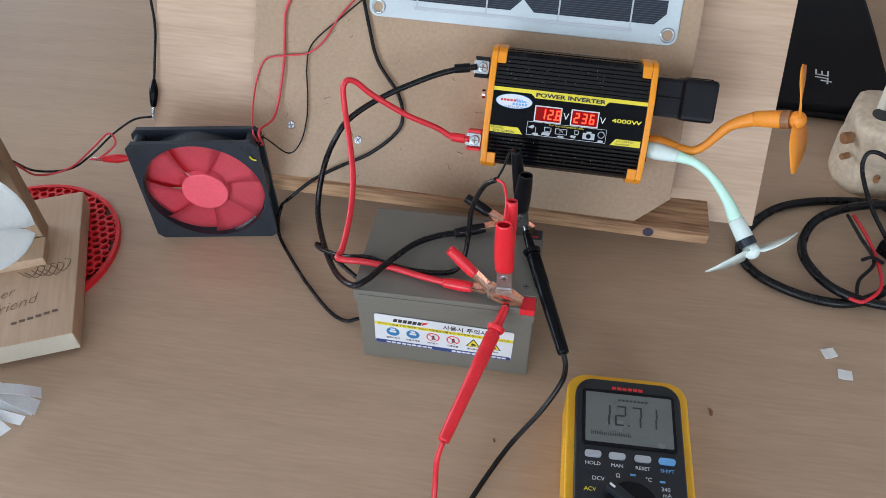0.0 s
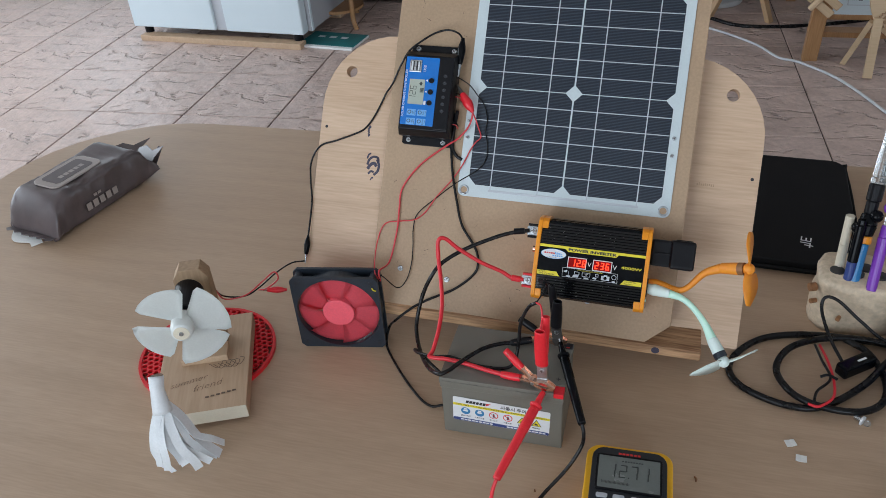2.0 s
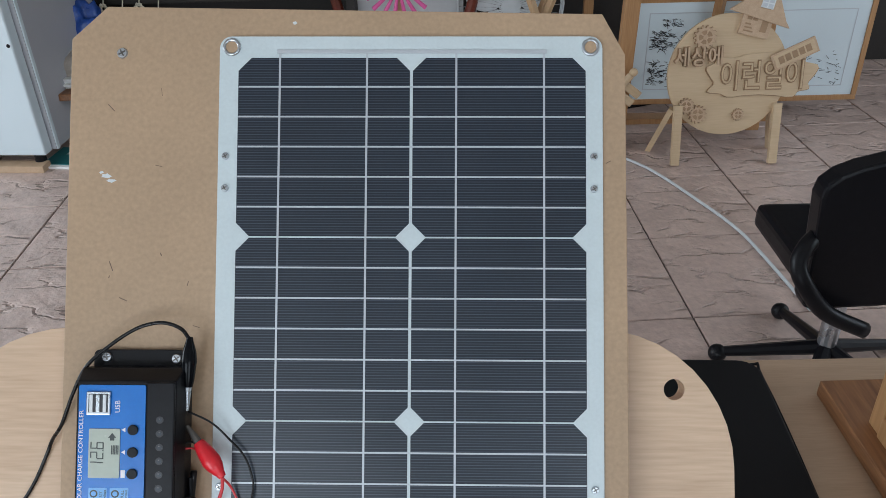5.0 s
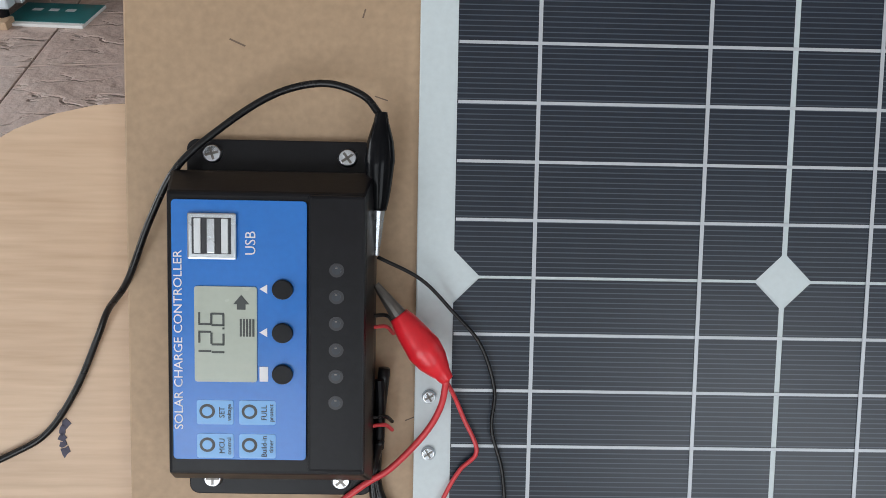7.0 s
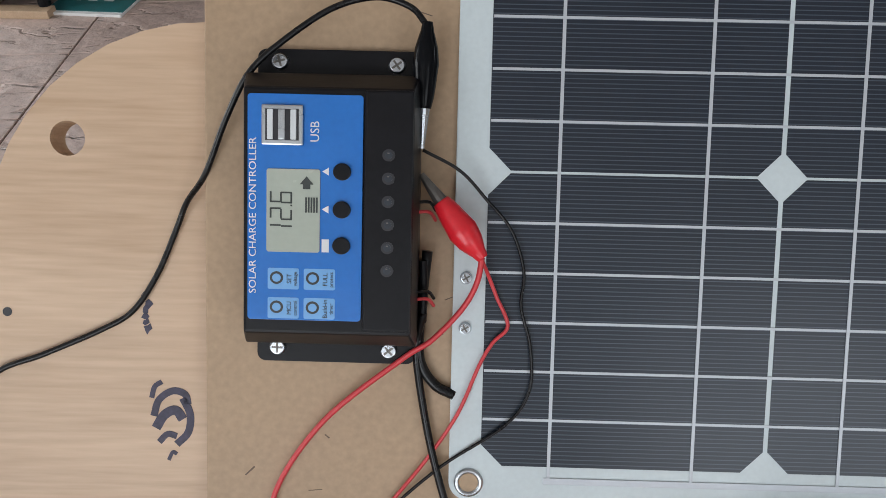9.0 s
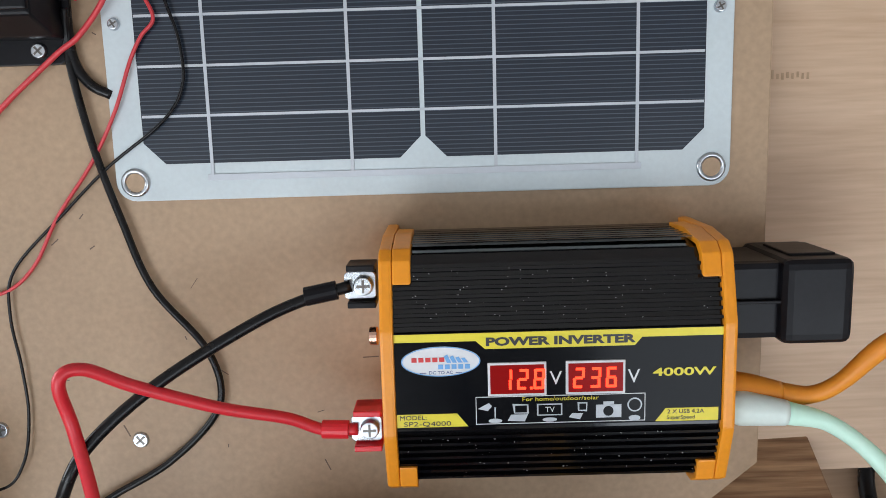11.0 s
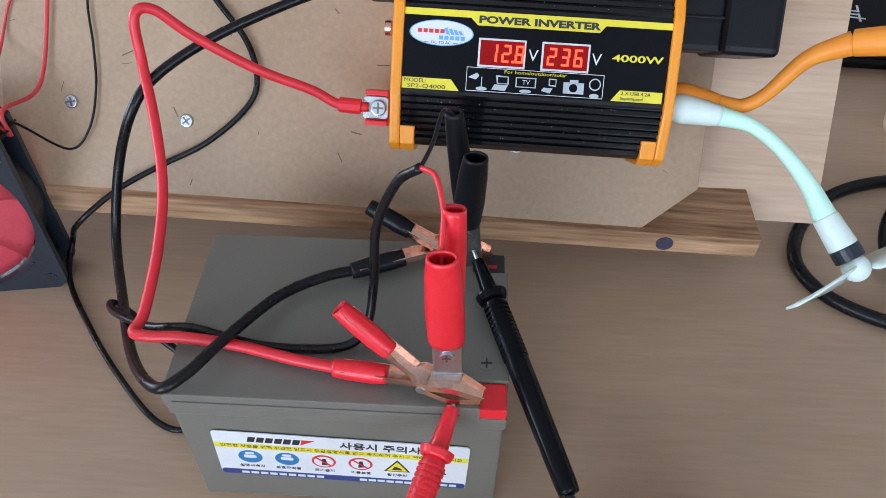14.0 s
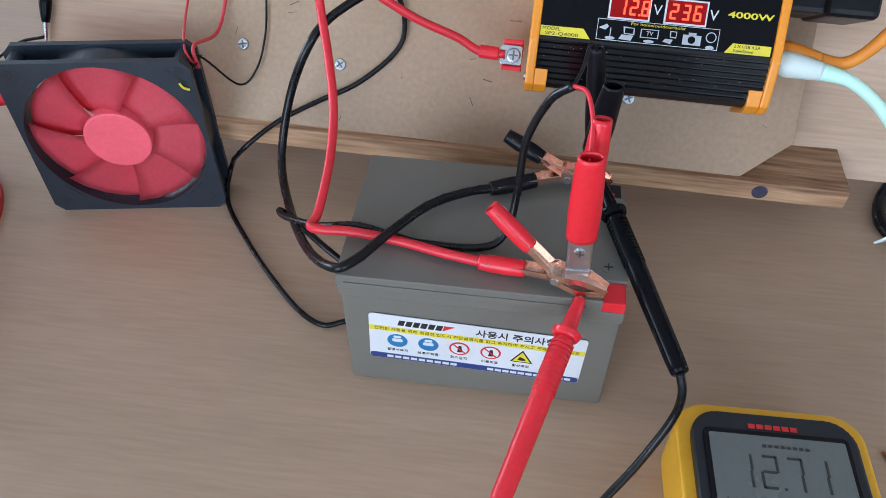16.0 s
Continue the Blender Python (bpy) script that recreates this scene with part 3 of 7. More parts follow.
def solar_panel():
    t = thing("solar_panel", "flat white-edged solar panel with dark cells fixed to the hardboard", "solar panel", BOARD)
    u0, u1, v0, v1 = -0.036, 0.2515, -0.006, 0.433
    base = part("backing", prism(rounded(u0, u1, v0, v1, 0.009), -0.003, 0.0, 0.0006), M_PANELWHITE, t)
    cu0, cv0, cw, ch = -0.0225, 0.0105, 0.1312, 0.1355
    c = 0.0098
    for i in range(2):
        for j in range(3):
            a0, b0 = cu0 + i * cw + 0.0011, cv0 + j * ch + 0.0006
            a1, b1 = cu0 + (i + 1) * cw - 0.0011, cv0 + (j + 1) * ch - 0.0006
            poly = [(a0 + c, b0), (a1 - c, b0), (a1, b0 + c), (a1, b1 - c), (a1 - c, b1), (a0 + c, b1), (a0, b1 - c), (a0, b0 + c)]
            part("cell", prism(poly, 0.0, 0.0003), M_CELL, t)
    for j in range(18):
        if j % 6:
            v = cv0 + j * ch / 6
            part("gap_line", box(cu0 + 0.0015, cu0 + 2 * cw - 0.0015, v - 0.0006, v + 0.0006, 0.0003, 0.0005), M_BUSBAR, t)
    for i, pair in enumerate(((0.247, 0.746), (0.256, 0.755))):
        for f in pair:
            u = cu0 + (i + f) * cw
            part("ribbon", box(u - 0.00075, u + 0.00075, cv0 - 0.005, cv0 + 3 * ch + 0.004, 0.0005, 0.0007), M_BUSBAR, t)
    for v in (cv0 - 0.0058, cv0 + 3 * ch + 0.0045):
        part("end_ribbon", box(cu0 + 0.03, cu0 + 2 * cw - 0.03, v - 0.0018, v + 0.0012, 0.0002, 0.0006, 0.0001), M_BUSBAR, t)
    for u in (-0.0267, 0.2425):
        for v in (0.0028, 0.4245):
            b = bmesh.new()
            n = 28
            prof = ((0.0068, 0.0), (0.0065, 0.0011), (0.0056, 0.0014), (0.0046, 0.0011), (0.0043, 0.0001))
            rings = [[b.verts.new((u + r * math.cos(2 * math.pi * k / n), v + r * math.sin(2 * math.pi * k / n), z + 0.0002)) for k in range(n)] for r, z in prof]
            for q in range(len(prof) - 1):
                for k in range(n):
                    b.faces.new((rings[q][k], rings[q][(k + 1) % n], rings[q + 1][(k + 1) % n], rings[q + 1][k]))
            g = part("grommet", b, M_STEEL, t, "nickel-plated eyelet", smooth=True)
            part("hole", rod((u, v, 0.0), (u, v, 0.0006), 0.0044, seg=24), M_MDF, g)
    for u, vs in ((-0.0302, (0.075, 0.098, 0.318, 0.342)), (0.2447, (0.075, 0.098, 0.318, 0.342))):
        for v in vs:
            screw_head(u, v, 0.0, t, 0.0030, 30)


solar_panel()


# ---- charge controller ----
def charge_controller():
    t = thing("charge_controller", "black charge controller with a blue faceplate and a small grey display", "controller", BOARD @ Matrix.Translation((0, 0.064, 0)) @ Matrix.Scale(0.957, 4, (0, 1, 0)) @ Matrix.Translation((0, -0.064, 0)))
    # housing
    flange = prism(rounded(-0.1245, -0.0525, 0.0575, 0.2035, 0.004), -0.003, 0.0015, 0.0006)
    part("mounting_flange", flange, M_BLACK, t)
    b = bmesh.new()
    lo = [(-0.1265, 0.069), (-0.0515, 0.069), (-0.0515, 0.191), (-0.1265, 0.191)]
    hi = [(-0.1235, 0.077), (-0.0535, 0.077), (-0.0535, 0.183), (-0.1235, 0.183)]
    vs = [[b.verts.new((x, y, z)) for x, y in q] for q, z in ((lo, 0.0), (lo, 0.014), (hi, 0.0285))]
    for q in range(2):
        for k in range(4):
            b.faces.new((vs[q][k], vs[q][(k + 1) % 4], vs[q + 1][(k + 1) % 4], vs[q + 1][k]))
    b.faces.new(vs[0][::-1])
    b.faces.new(vs[2])
    part("housing", bevelled(b, 0.0012), M_BLACK, t)
    block = box(-0.0735, -0.0535, 0.079, 0.1825, 0.028, 0.0312, 0.0012)
    tb = part("terminal_cover", block, M_BLACK, t)
    face = part("faceplate", prism(rounded(-0.1215, -0.0742, 0.083, 0.1802, 0.0015), 0.0284, 0.0298, 0.0003), M_BLUE, t, "glossy blue printed faceplate")
    z = 0.02985
    for k in range(6):
        v = 0.1552 - k * 0.0099
        # Black disc paints the hole's dark depth; the metal dot paints a glint.
        h = part("screw_hole", rod((-0.0635, v, 0.0309), (-0.0635, v, 0.0314), 0.0026, seg=20), M_BLKPRINT, tb)
        part("terminal_screw", rod((-0.0635, v, 0.0312), (-0.0635, v, 0.0316), 0.0016, seg=12), M_FANBLK, h)
        part("screw_glint", box(-0.0640, -0.0632, v + 0.0006, v + 0.0011, 0.0315, 0.0317), M_DARKSTEEL, h)
    lcd = part("display", prism(rounded(-0.1135, -0.0915, 0.1128, 0.1485, 0.001), z, z + 0.0006, 0.0001), M_LCDGREEN, t, "pale grey liquid crystal display")
    digits("12.6", 0, 0, 0.0050, 0.0092, 0, 0.0072, 0.0007, M_LCDINK, lcd, pose(-0.1075, 0.1220, z + 0.0006, 0, 0, 90))
    b = bmesh.new()
    for k in range(5):
        box(-0.0975 + 0.0011 * k, -0.0968 + 0.0011 * k, 0.130, 0.1365, z + 0.0006, z + 0.0008, bm=b)
    prism([(-0.0985, 0.140), (-0.0955, 0.140), (-0.0955, 0.142), (-0.0942, 0.142), (-0.097, 0.1455), (-0.0998, 0.142), (-0.0985, 0.142)], z + 0.0006, z + 0.0008, bm=b)
    part("display_icons", b, M_LCDINK, lcd)
    usb = part("usb_socket", box(-0.1155, -0.0985, 0.1585, 0.1755, z, z + 0.0016, 0.0006), M_STEEL, t, "twin metal socket")
    part("socket_cavity", box(-0.1138, -0.1002, 0.1605, 0.1737, z + 0.0014, z + 0.0018), M_BLKPRINT, usb)
    for x0, x1, mm in ((-0.1130, -0.1106, M_PWHITE), (-0.1085, -0.1057, M_STEEL), (-0.1035, -0.1011, M_PWHITE)):
        part("contact_tongue", box(x0, x1, 0.1608, 0.1735, z + 0.0014, z + 0.0024, 0.0003), mm, usb)
    for v in (0.1477, 0.1315, 0.1160):
        btn = part("button", rod((-0.0825, v, z), (-0.0825, v, z + 0.0016), 0.0037, seg=26, r=0.0004), M_BLACK, t)
    up = pose(0, 0, z + 0.0001, 0, 0, 90)
    words("SOLAR CHARGE CONTROLLER", 0.0043, Matrix.Translation((-0.1192, 0.1280, 0)) @ up, M_WHITEPRINT, face, wide=1.12)
    words("USB", 0.0052, Matrix.Translation((-0.0937, 0.1645, 0)) @ up, M_WHITEPRINT, face)
    for (x, v), (a, c2) in zip(((-0.1045, 0.1015), (-0.1045, 0.0887), (-0.0895, 0.1015), (-0.0895, 0.0887)), (("SET", "voltage"), ("MCU", "control"), ("FULL", "protect"), ("Build-in", "timer"))):
        tile = part("icon_label", prism(rounded(x - 0.0085, x + 0.0045, v - 0.0050, v + 0.0042, 0.0008), z, z + 0.0001), M_BLUELT, face, "light blue icon patch")
        words(a, 0.0027, Matrix.Translation((x + 0.0005, v - 0.0004, 0.0001)) @ up, M_BLKPRINT, tile)
        words(c2, 0.0022, Matrix.Translation((x + 0.0030, v - 0.0004, 0.0001)) @ up, M_BLKPRINT, tile)
        ring = rod((x - 0.0048, v, z), (x - 0.0048, v, z + 0.0002), 0.0028, seg=16)
        r2 = part("icon_ring", ring, M_BLKPRINT, tile)
        part("icon_centre", rod((x - 0.0048, v, z + 0.0001), (x - 0.0048, v, z + 0.0003), 0.0018, seg=16), M_BLUELT, face)
    b = bmesh.new()
    prism([(-0.0907, 0.1315), (-0.0880, 0.1298), (-0.0880, 0.1332)], z, z + 0.0002, bm=b)
    prism([(-0.0907, 0.1477), (-0.0880, 0.1460), (-0.0880, 0.1494)], z, z + 0.0002, bm=b)
    box(-0.0907, -0.0877, 0.113, 0.1186, z, z + 0.0002, bm=b)
    part("button_marks", b, M_WHITEPRINT, face)
    for u, v, a in ((-0.1145, 0.1978, 15), (-0.0630, 0.1970, 35), (-0.1150, 0.0645, 0), (-0.0645, 0.0640, 40)):
        screw_head(u, v, 0.0015, t, 0.0040, a)
    for v, mm in ((0.1305, M_REDPIN), (0.0905, M_REDPIN), (0.135, M_CABLE), (0.094, M_CABLE)):
        part("short_lead", tube([(-0.0525, v, 0.012), (-0.047, v, 0.010), (-0.0445, v - 0.004, 0.004)], 0.0008, 8, 4), mm, t)


charge_controller()


def croc_clip(name, label, tip, tail, colour, wire_r=0.002, metal=M_STEEL, jaw=0.32, r=0.005):
    """A small crocodile clip with a vinyl boot, from the jaw's tip to the boot's tail."""
    tip, tail = Vector(tip), Vector(tail)
    t = thing(name, label, "clip", Matrix.Translation(tip))
    d = tail - tip
    up = d.cross(Vector((1, 0, 0)) if abs(d.normalized().x) < 0.9 else Vector((0, 1, 0))).normalized()
    b = rod(d * 0.0, d * (jaw + 0.12), r * 0.22, r * 0.62, 12)
    part("jaw", b, metal, t)
    b = tube([d * jaw, d * (jaw + 0.12), d * (jaw + 0.35), d * 0.8, d * 0.93, d * 1.0], [r * 0.62, r * 0.85, r * 1.1, r * 0.95, r * 0.55, r * 0.42], 14, 6)
    part("boot", b, colour, t, smooth=True)
    return t


def cable(name, label, pts, r, material, m=None, seg=10, n=8, category="cable"):
    ob = part(name, tube(pts, r, seg, n), material, smooth=True)
    if m is not None:
        ob.matrix_world = m
    return tagged(ob, label, category)


# clips and leads on the controller
croc_clip("crocodile_clip", "black-booted crocodile clip on the controller terminal", B(-0.0510, 0.1550, 0.012), B(-0.0495, 0.2080, 0.014), M_GLOSSBLK, r=0.0052)
cable("clip_lead", "thin black lead from a clip over the board edge", [B(-0.0497, 0.2065, 0.014), B(-0.057, 0.2142, 0.013), B(-0.0716, 0.2181, 0.012), B(-0.0904, 0.2133, 0.011), B(-0.1112, 0.1994, 0.011), B(-0.1255, 0.1856, 0.012), B(-0.1372, 0.1663, 0.006), B(-0.149, 0.142, -0.002), B(-0.161, 0.1286, -0.0125), B(-0.167, 0.1167, -0.0165), B(-0.1766, 0.094, -0.0165), B(-0.1884, 0.076, -0.016), B(-0.2035, 0.0665, -0.0155), B(-0.2307, 0.0542, -0.0143), B(-0.2546, 0.0437, -0.0134), B(-0.2655, 0.0199, -0.0125), B(-0.2638, -0.007, -0.0125), B(-0.258, -0.0374, -0.0125), B(-0.257, -0.0758, -0.011), B(-0.257, -0.092, -0.01)], 0.0014, M_CABLE)
croc_clip("crocodile_clip", "red-booted crocodile clip on the controller terminal", B(-0.0510, 0.1440, 0.012), B(-0.0235, 0.1085, 0.015), M_REDRUB, r=0.0062, metal=M_DARKSTEEL)
cable("red_lead", "thin red lead from a clip down to the fan", [B(-0.0238, 0.1085, 0.014), B(-0.0257, 0.0968, 0.01), B(-0.032, 0.0843, 0.006), B(-0.0451, 0.0697, 0.004), B(-0.0587, 0.0602, 0.003), B(-0.094, 0.0301, 0.001), B(-0.1162, -0.0046, 0), B(-0.1175, -0.0338, 0), B(-0.1168, -0.0638, 0.001), B(-0.121, -0.11, 0.006), (-0.1262, 0.1560, 0.1230), (-0.1240, 0.1500, 0.1100)], 0.0013, M_REDPIN)
cable("red_lead", "thin red lead looping over the solar panel edge", [B(-0.0238, 0.1075, 0.014), B(-0.0205, 0.1, 0.006), B(-0.0165, 0.0903, 0.003), B(-0.011, 0.077, 0.003), B(-0.0175, 0.069, 0.0025), B(-0.0235, 0.058, 0.0025), B(-0.0327, 0.0354, 0.0025), B(-0.0468, 0.0124, 0.0), B(-0.0654, -0.0123, 0), B(-0.0787, -0.035, 0), B(-0.0935, -0.0475, 0), B(-0.115, -0.052, 0), B(-0.1368, -0.059, 0), B(-0.144, -0.0877, 0.003), (-0.1330, 0.1560, 0.1230), (-0.1250, 0.1500, 0.1100)], 0.0009, M_REDPIN)
cable("black_lead", "thin black lead looping over the solar panel edge", [B(-0.0505, 0.1544, 0.012), B(-0.0341, 0.1458, 0.009), B(-0.0219, 0.1332, 0.005), B(-0.0106, 0.12, 0.004), B(-0.0046, 0.1019, 0.003), B(-0.0053, 0.0859, 0.003), B(-0.0006, 0.068, 0.0025), B(-0.0003, 0.0473, 0.0025), B(-0.0108, 0.0309, 0.0025), B(-0.0389, 0.0105, 0.0005), B(-0.0626, -0.011, 0), B(-0.089, -0.0374, 0), B(-0.0935, -0.0595, 0), B(-0.091, -0.085, 0), B(-0.0903, -0.11, 0), B(-0.0945, -0.134, 0.002), B(-0.1055, -0.146, 0.006), (-0.1240, 0.1560, 0.1150), (-0.1290, 0.1480, 0.1120)], 0.00075, M_CABLE)
cable("black_cable", "black twin cable from the controller down the board to the battery", [B(-0.049, 0.082, 0.006), B(-0.0515, 0.07, 0.002), B(-0.0514, 0.0563, 0.001), B(-0.0447, 0.0202, 0.001), B(-0.0348, -0.0145, 0.001), B(-0.0231, -0.0475, 0.001), B(-0.0009, -0.0761, 0.001), B(0.006, -0.0975, 0.001), B(0.0001, -0.115, 0.001), B(-0.0235, -0.137, 0.001), B(-0.052, -0.153, 0.002), B(-0.0772, -0.169, 0.006), B(-0.0992, -0.19, 0.01), (-0.124, 0.160, 0.018), (-0.1215, 0.1363, 0.004), (-0.0944, 0.0990, 0.003), (-0.0696, 0.0703, 0.003), (-0.0431, 0.0443, 0.003), (-0.0258, 0.0350, 0.003), (-0.0136, 0.0381, 0.004), (0.002, 0.045, 0.006)], 0.0018, M_CABLE)
cable("black_cable", "black cable end running under the solar panel edge", [B(-0.0478, 0.11, 0.004), B(-0.0505, 0.08, 0.002), B(-0.0503, 0.06, 0), B(-0.0436, 0.0485, -0.0003), B(-0.0345, 0.0435, -0.001)], 0.0024, M_CABLE)
part_sleeve = tagged(part("cable_sleeve", tube([B(-0.0495, 0.106, 0.006), B(-0.0490, 0.092, 0.005), B(-0.0495, 0.078, 0.004)], 0.0019, 10, 5), M_BLACK), "short black heat-shrink sleeve beside the controller", "sleeve")


# ---- inverter ----
def inverter():
    t = thing("power_inverter", "black ribbed power inverter with orange end caps and red digits", "inverter", BOARD)
    prof = [(-0.0235, -0.003), (-0.0235, 0.030), (-0.0265, 0.050), (-0.0300, 0.0545), (-0.0560, 0.0618), (-0.0980, 0.0618), (-0.1230, 0.0535), (-0.1255, 0.048), (-0.1265, 0.020), (-0.1265, -0.003)]
    turn = Matrix(((0, 0, 1, 0), (1, 0, 0, 0), (0, 1, 0, 0), (0, 0, 0, 1)))
    body = part("body", prism(prof, 0.094, 0.229, m=turn), M_ANOD, t)

    def ribs(p, q, n, h):
        p, q = Vector((0, *p)), Vector((0, *q))
        nrm = Vector((0, -(q - p).z, (q - p).y)).normalized()
        if nrm.z < 0 and abs(nrm.z) > 0.2:
            nrm = -nrm
        for k in range(n):
            c = p + (q - p) * (k + 0.5) / n
            s = (q - p) / n * 0.30
            b = bmesh.new()
            for x in (0.0945, 0.2285):
                for w in (c - s - nrm * 0.001, c + s - nrm * 0.001, c + s * 0.6 + nrm * h, c - s * 0.6 + nrm * h):
                    b.verts.new((x, w.y, w.z))
            b.verts.ensure_lookup_table()
            V4 = b.verts
            for k4 in range(4):
                b.faces.new((V4[k4], V4[(k4 + 1) % 4], V4[4 + (k4 + 1) % 4], V4[4 + k4]))
            b.faces.new(V4[:4])
            b.faces.new(V4[4:])
            part("rib", b, M_ANOD, body)

    ribs((-0.0305, 0.0546), (-0.0550, 0.0615), 7, 0.0019)
    ribs((-0.0985, 0.0615), (-0.1225, 0.0537), 7, 0.0019)
    ribs((-0.0240, 0.004), (-0.0238, 0.046), 7, -0.0012)
    face = part("front_label", box(0.0945, 0.2285, -0.0962, -0.0562, 0.0615, 0.0632, 0.0004), M_GLOSSBLK, t, "glossy black printed label")
    z = 0.0633
    # orange caps with corner tabs
    big = [(-0.0205, -0.003), (-0.0205, 0.032), (-0.0235, 0.0525), (-0.0275, 0.0575), (-0.0550, 0.0652), (-0.0990, 0.0652), (-0.1245, 0.0570), (-0.1285, 0.050), (-0.1295, 0.020), (-0.1295, -0.003)]
    for x0, x1, tx0, tx1 in ((0.0905, 0.0960, 0.0960, 0.1035), (0.2282, 0.2335, 0.2205, 0.2282)):
        cap = part("end_cap", prism(big, x0, x1, 0.0014, m=turn), M_ORANGE, t)
        tab = [(-0.0212, 0.010), (-0.0205, 0.032), (-0.0235, 0.0525), (-0.0275, 0.0575), (-0.0370, 0.0602), (-0.0360, 0.0560), (-0.0290, 0.0535), (-0.0255, 0.049), (-0.0230, 0.010)]
        part("corner_tab", prism(tab, tx0, tx1, 0.0007, m=turn), M_ORANGE, cap)
        tab = [(-0.1150, 0.0595), (-0.1245, 0.0570), (-0.1285, 0.050), (-0.1295, 0.020), (-0.1270, 0.020), (-0.1258, 0.048), (-0.1232, 0.0537), (-0.1150, 0.0555)]
        part("corner_tab", prism(tab, tx0, tx1, 0.0007, m=turn), M_ORANGE, cap)
        xo = x0 - 0.001 if x0 < 0.1 else x1
        for v in (-0.060, -0.120):
            part("cap_screw", rod((xo, v, 0.040), (xo + 0.0012, v, 0.040), 0.0026, seg=14), M_STEEL, cap)
    # label printing
    part("yellow_band", box(0.0948, 0.2283, -0.0600, -0.0567, z - 0.0003, z + 0.0001), M_YELLOW, face)
    part("title_plate", prism([(0.1288, -0.0599), (0.1958, -0.0599), (0.1928, -0.0634), (0.1326, -0.0634)], z - 0.0003, z + 0.0001), M_YELLOW, face)
    flat = lambda u, v: pose(u, v, z + 0.0002)
    words("POWER INVERTER", 0.0046, flat(0.1627, -0.0606), M_BLKPRINT, face, bold=0.00020, span=0.0602)
    ov = part("oval_badge", prism(circle(0.1147, -0.0681, 0.0160, 40, 0.39), z - 0.0003, z + 0.0001), M_WHITEPRINT, face, "white oval badge")
    rim = [circle(0.1147, -0.0681, 0.0160, 40, 0.39), circle(0.1147, -0.0681, 0.0155, 40, 0.38)]
    b = bmesh.new()
    loops = [[b.verts.new((x, y, z + 0.0003)) for x, y in ring] for ring in rim]
    for k in range(40):
        b.faces.new((loops[0][k], loops[0][(k + 1) % 40], loops[1][(k + 1) % 40], loops[1][k]))
    part("badge_rim", b, M_BLUELT, ov, "thin blue outline")
    for k in range(5):
        x = 0.1029 + k * 0.0028
        part("badge_bar", prism([(x, -0.0683), (x + 0.0021, -0.0683), (x + 0.0021, -0.0664), (x, -0.0664)], z + 0.0001, z + 0.0003, 0.0002), M_REDPRINT, ov)
    b = bmesh.new()
    for k in range(5):
        x = 0.1136 + k * 0.0027
        prism([(x, -0.0713), (x + 0.0020, -0.0713), (x + 0.0020, -0.0694), (x, -0.0694)], z + 0.0001, z + 0.0003, bm=b)
    for k in range(4):
        x = 0.1172 + k * 0.0023
        prism([(x, -0.0687), (x + 0.0017, -0.0687), (x + 0.0002, -0.0652 - 0.0005 * k), (x - 0.0012, -0.0660 - 0.0003 * k)], z + 0.0001, z + 0.0003, bm=b)
    part("badge_bars_blue", b, M_BLUELT, ov)
    words("DC TO AC", 0.0019, flat(0.1147, -0.0728), M_NAVY, ov, span=0.0096)
    for u0 in (0.1062, 0.1206):
        part("badge_dash", box(u0, u0 + 0.0026, -0.0729, -0.0727, z + 0.0001, z + 0.0003), M_NAVY, ov)
    for u0, u1, txt, px in ((0.1335, 0.1572, "12.8", 0.1410), (0.1650, 0.1890, "236", 0.1702)):
        fr = part("display_frame", box(u0, u1, -0.0832, -0.0692, z - 0.0004, z + 0.0007, 0.0003), M_WHITEPRINT, t, "white display bezel")
        part("display_window", box(u0 + 0.001, u1 - 0.001, -0.0822, -0.0702, z + 0.0003, z + 0.0009), M_LEDBACK, fr)
        digits(txt, px, -0.0762, 0.0044, 0.0086, z + 0.0009, 0.0066, 0.0011, M_LEDRED, fr, label="glowing red digit")
    for u in (0.1610, 0.1925):
        words("V", 0.0082, flat(u, -0.0765), M_WHITEPRINT, face)
    words("4000W", 0.0047, flat(0.2128, -0.0750), M_YELLOW, face, bold=0.00010, span=0.0255)
    b = bmesh.new()
    for x0, x1, y0, y1 in ((0.1284, 0.1973, -0.0838, -0.0835), (0.1284, 0.1973, -0.0953, -0.0950), (0.1284, 0.1287, -0.0953, -0.0835), (0.1970, 0.1973, -0.0953, -0.0835)):
        box(x0, x1, y0, y1, z - 0.0002, z + 0.0001, bm=b)
    part("icon_frame", b, M_WHITEPRINT, face)
    words("For home/outdoor/solar", 0.0024, flat(0.1628, -0.0850), M_YELLOW, face, span=0.031)
    lo, hi = z - .0002, z + .0001

    def icon(shapes, dark=()):
        shapes, dark = ([[(x + 0.0008, y + 0.0004) for x, y in poly] for poly in q] for q in (shapes, dark))
        ic = bmesh.new()
        for poly in shapes:
            prism(poly, lo, hi, bm=ic)
        ic = part("icon", ic, M_BUSBAR, face, "pale printed appliance icon")
        if dark:
            dk = bmesh.new()
            for poly in dark:
                prism(poly, hi - .0001, hi + .0001, bm=dk)
            part("icon_screen", dk, M_GLOSSBLK, face)

    rect = lambda x0, x1, y0, y1: [(x0, y0), (x1, y0), (x1, y1), (x0, y1)]
    icon([[(0.1285, -0.0890), (0.1330, -0.0866), (0.1342, -0.0880), (0.1325, -0.0900)], circle(0.1355, -0.0943, 0.0028, 16, 0.35), rect(0.1352, 0.1357, -0.0940, -0.0885)])
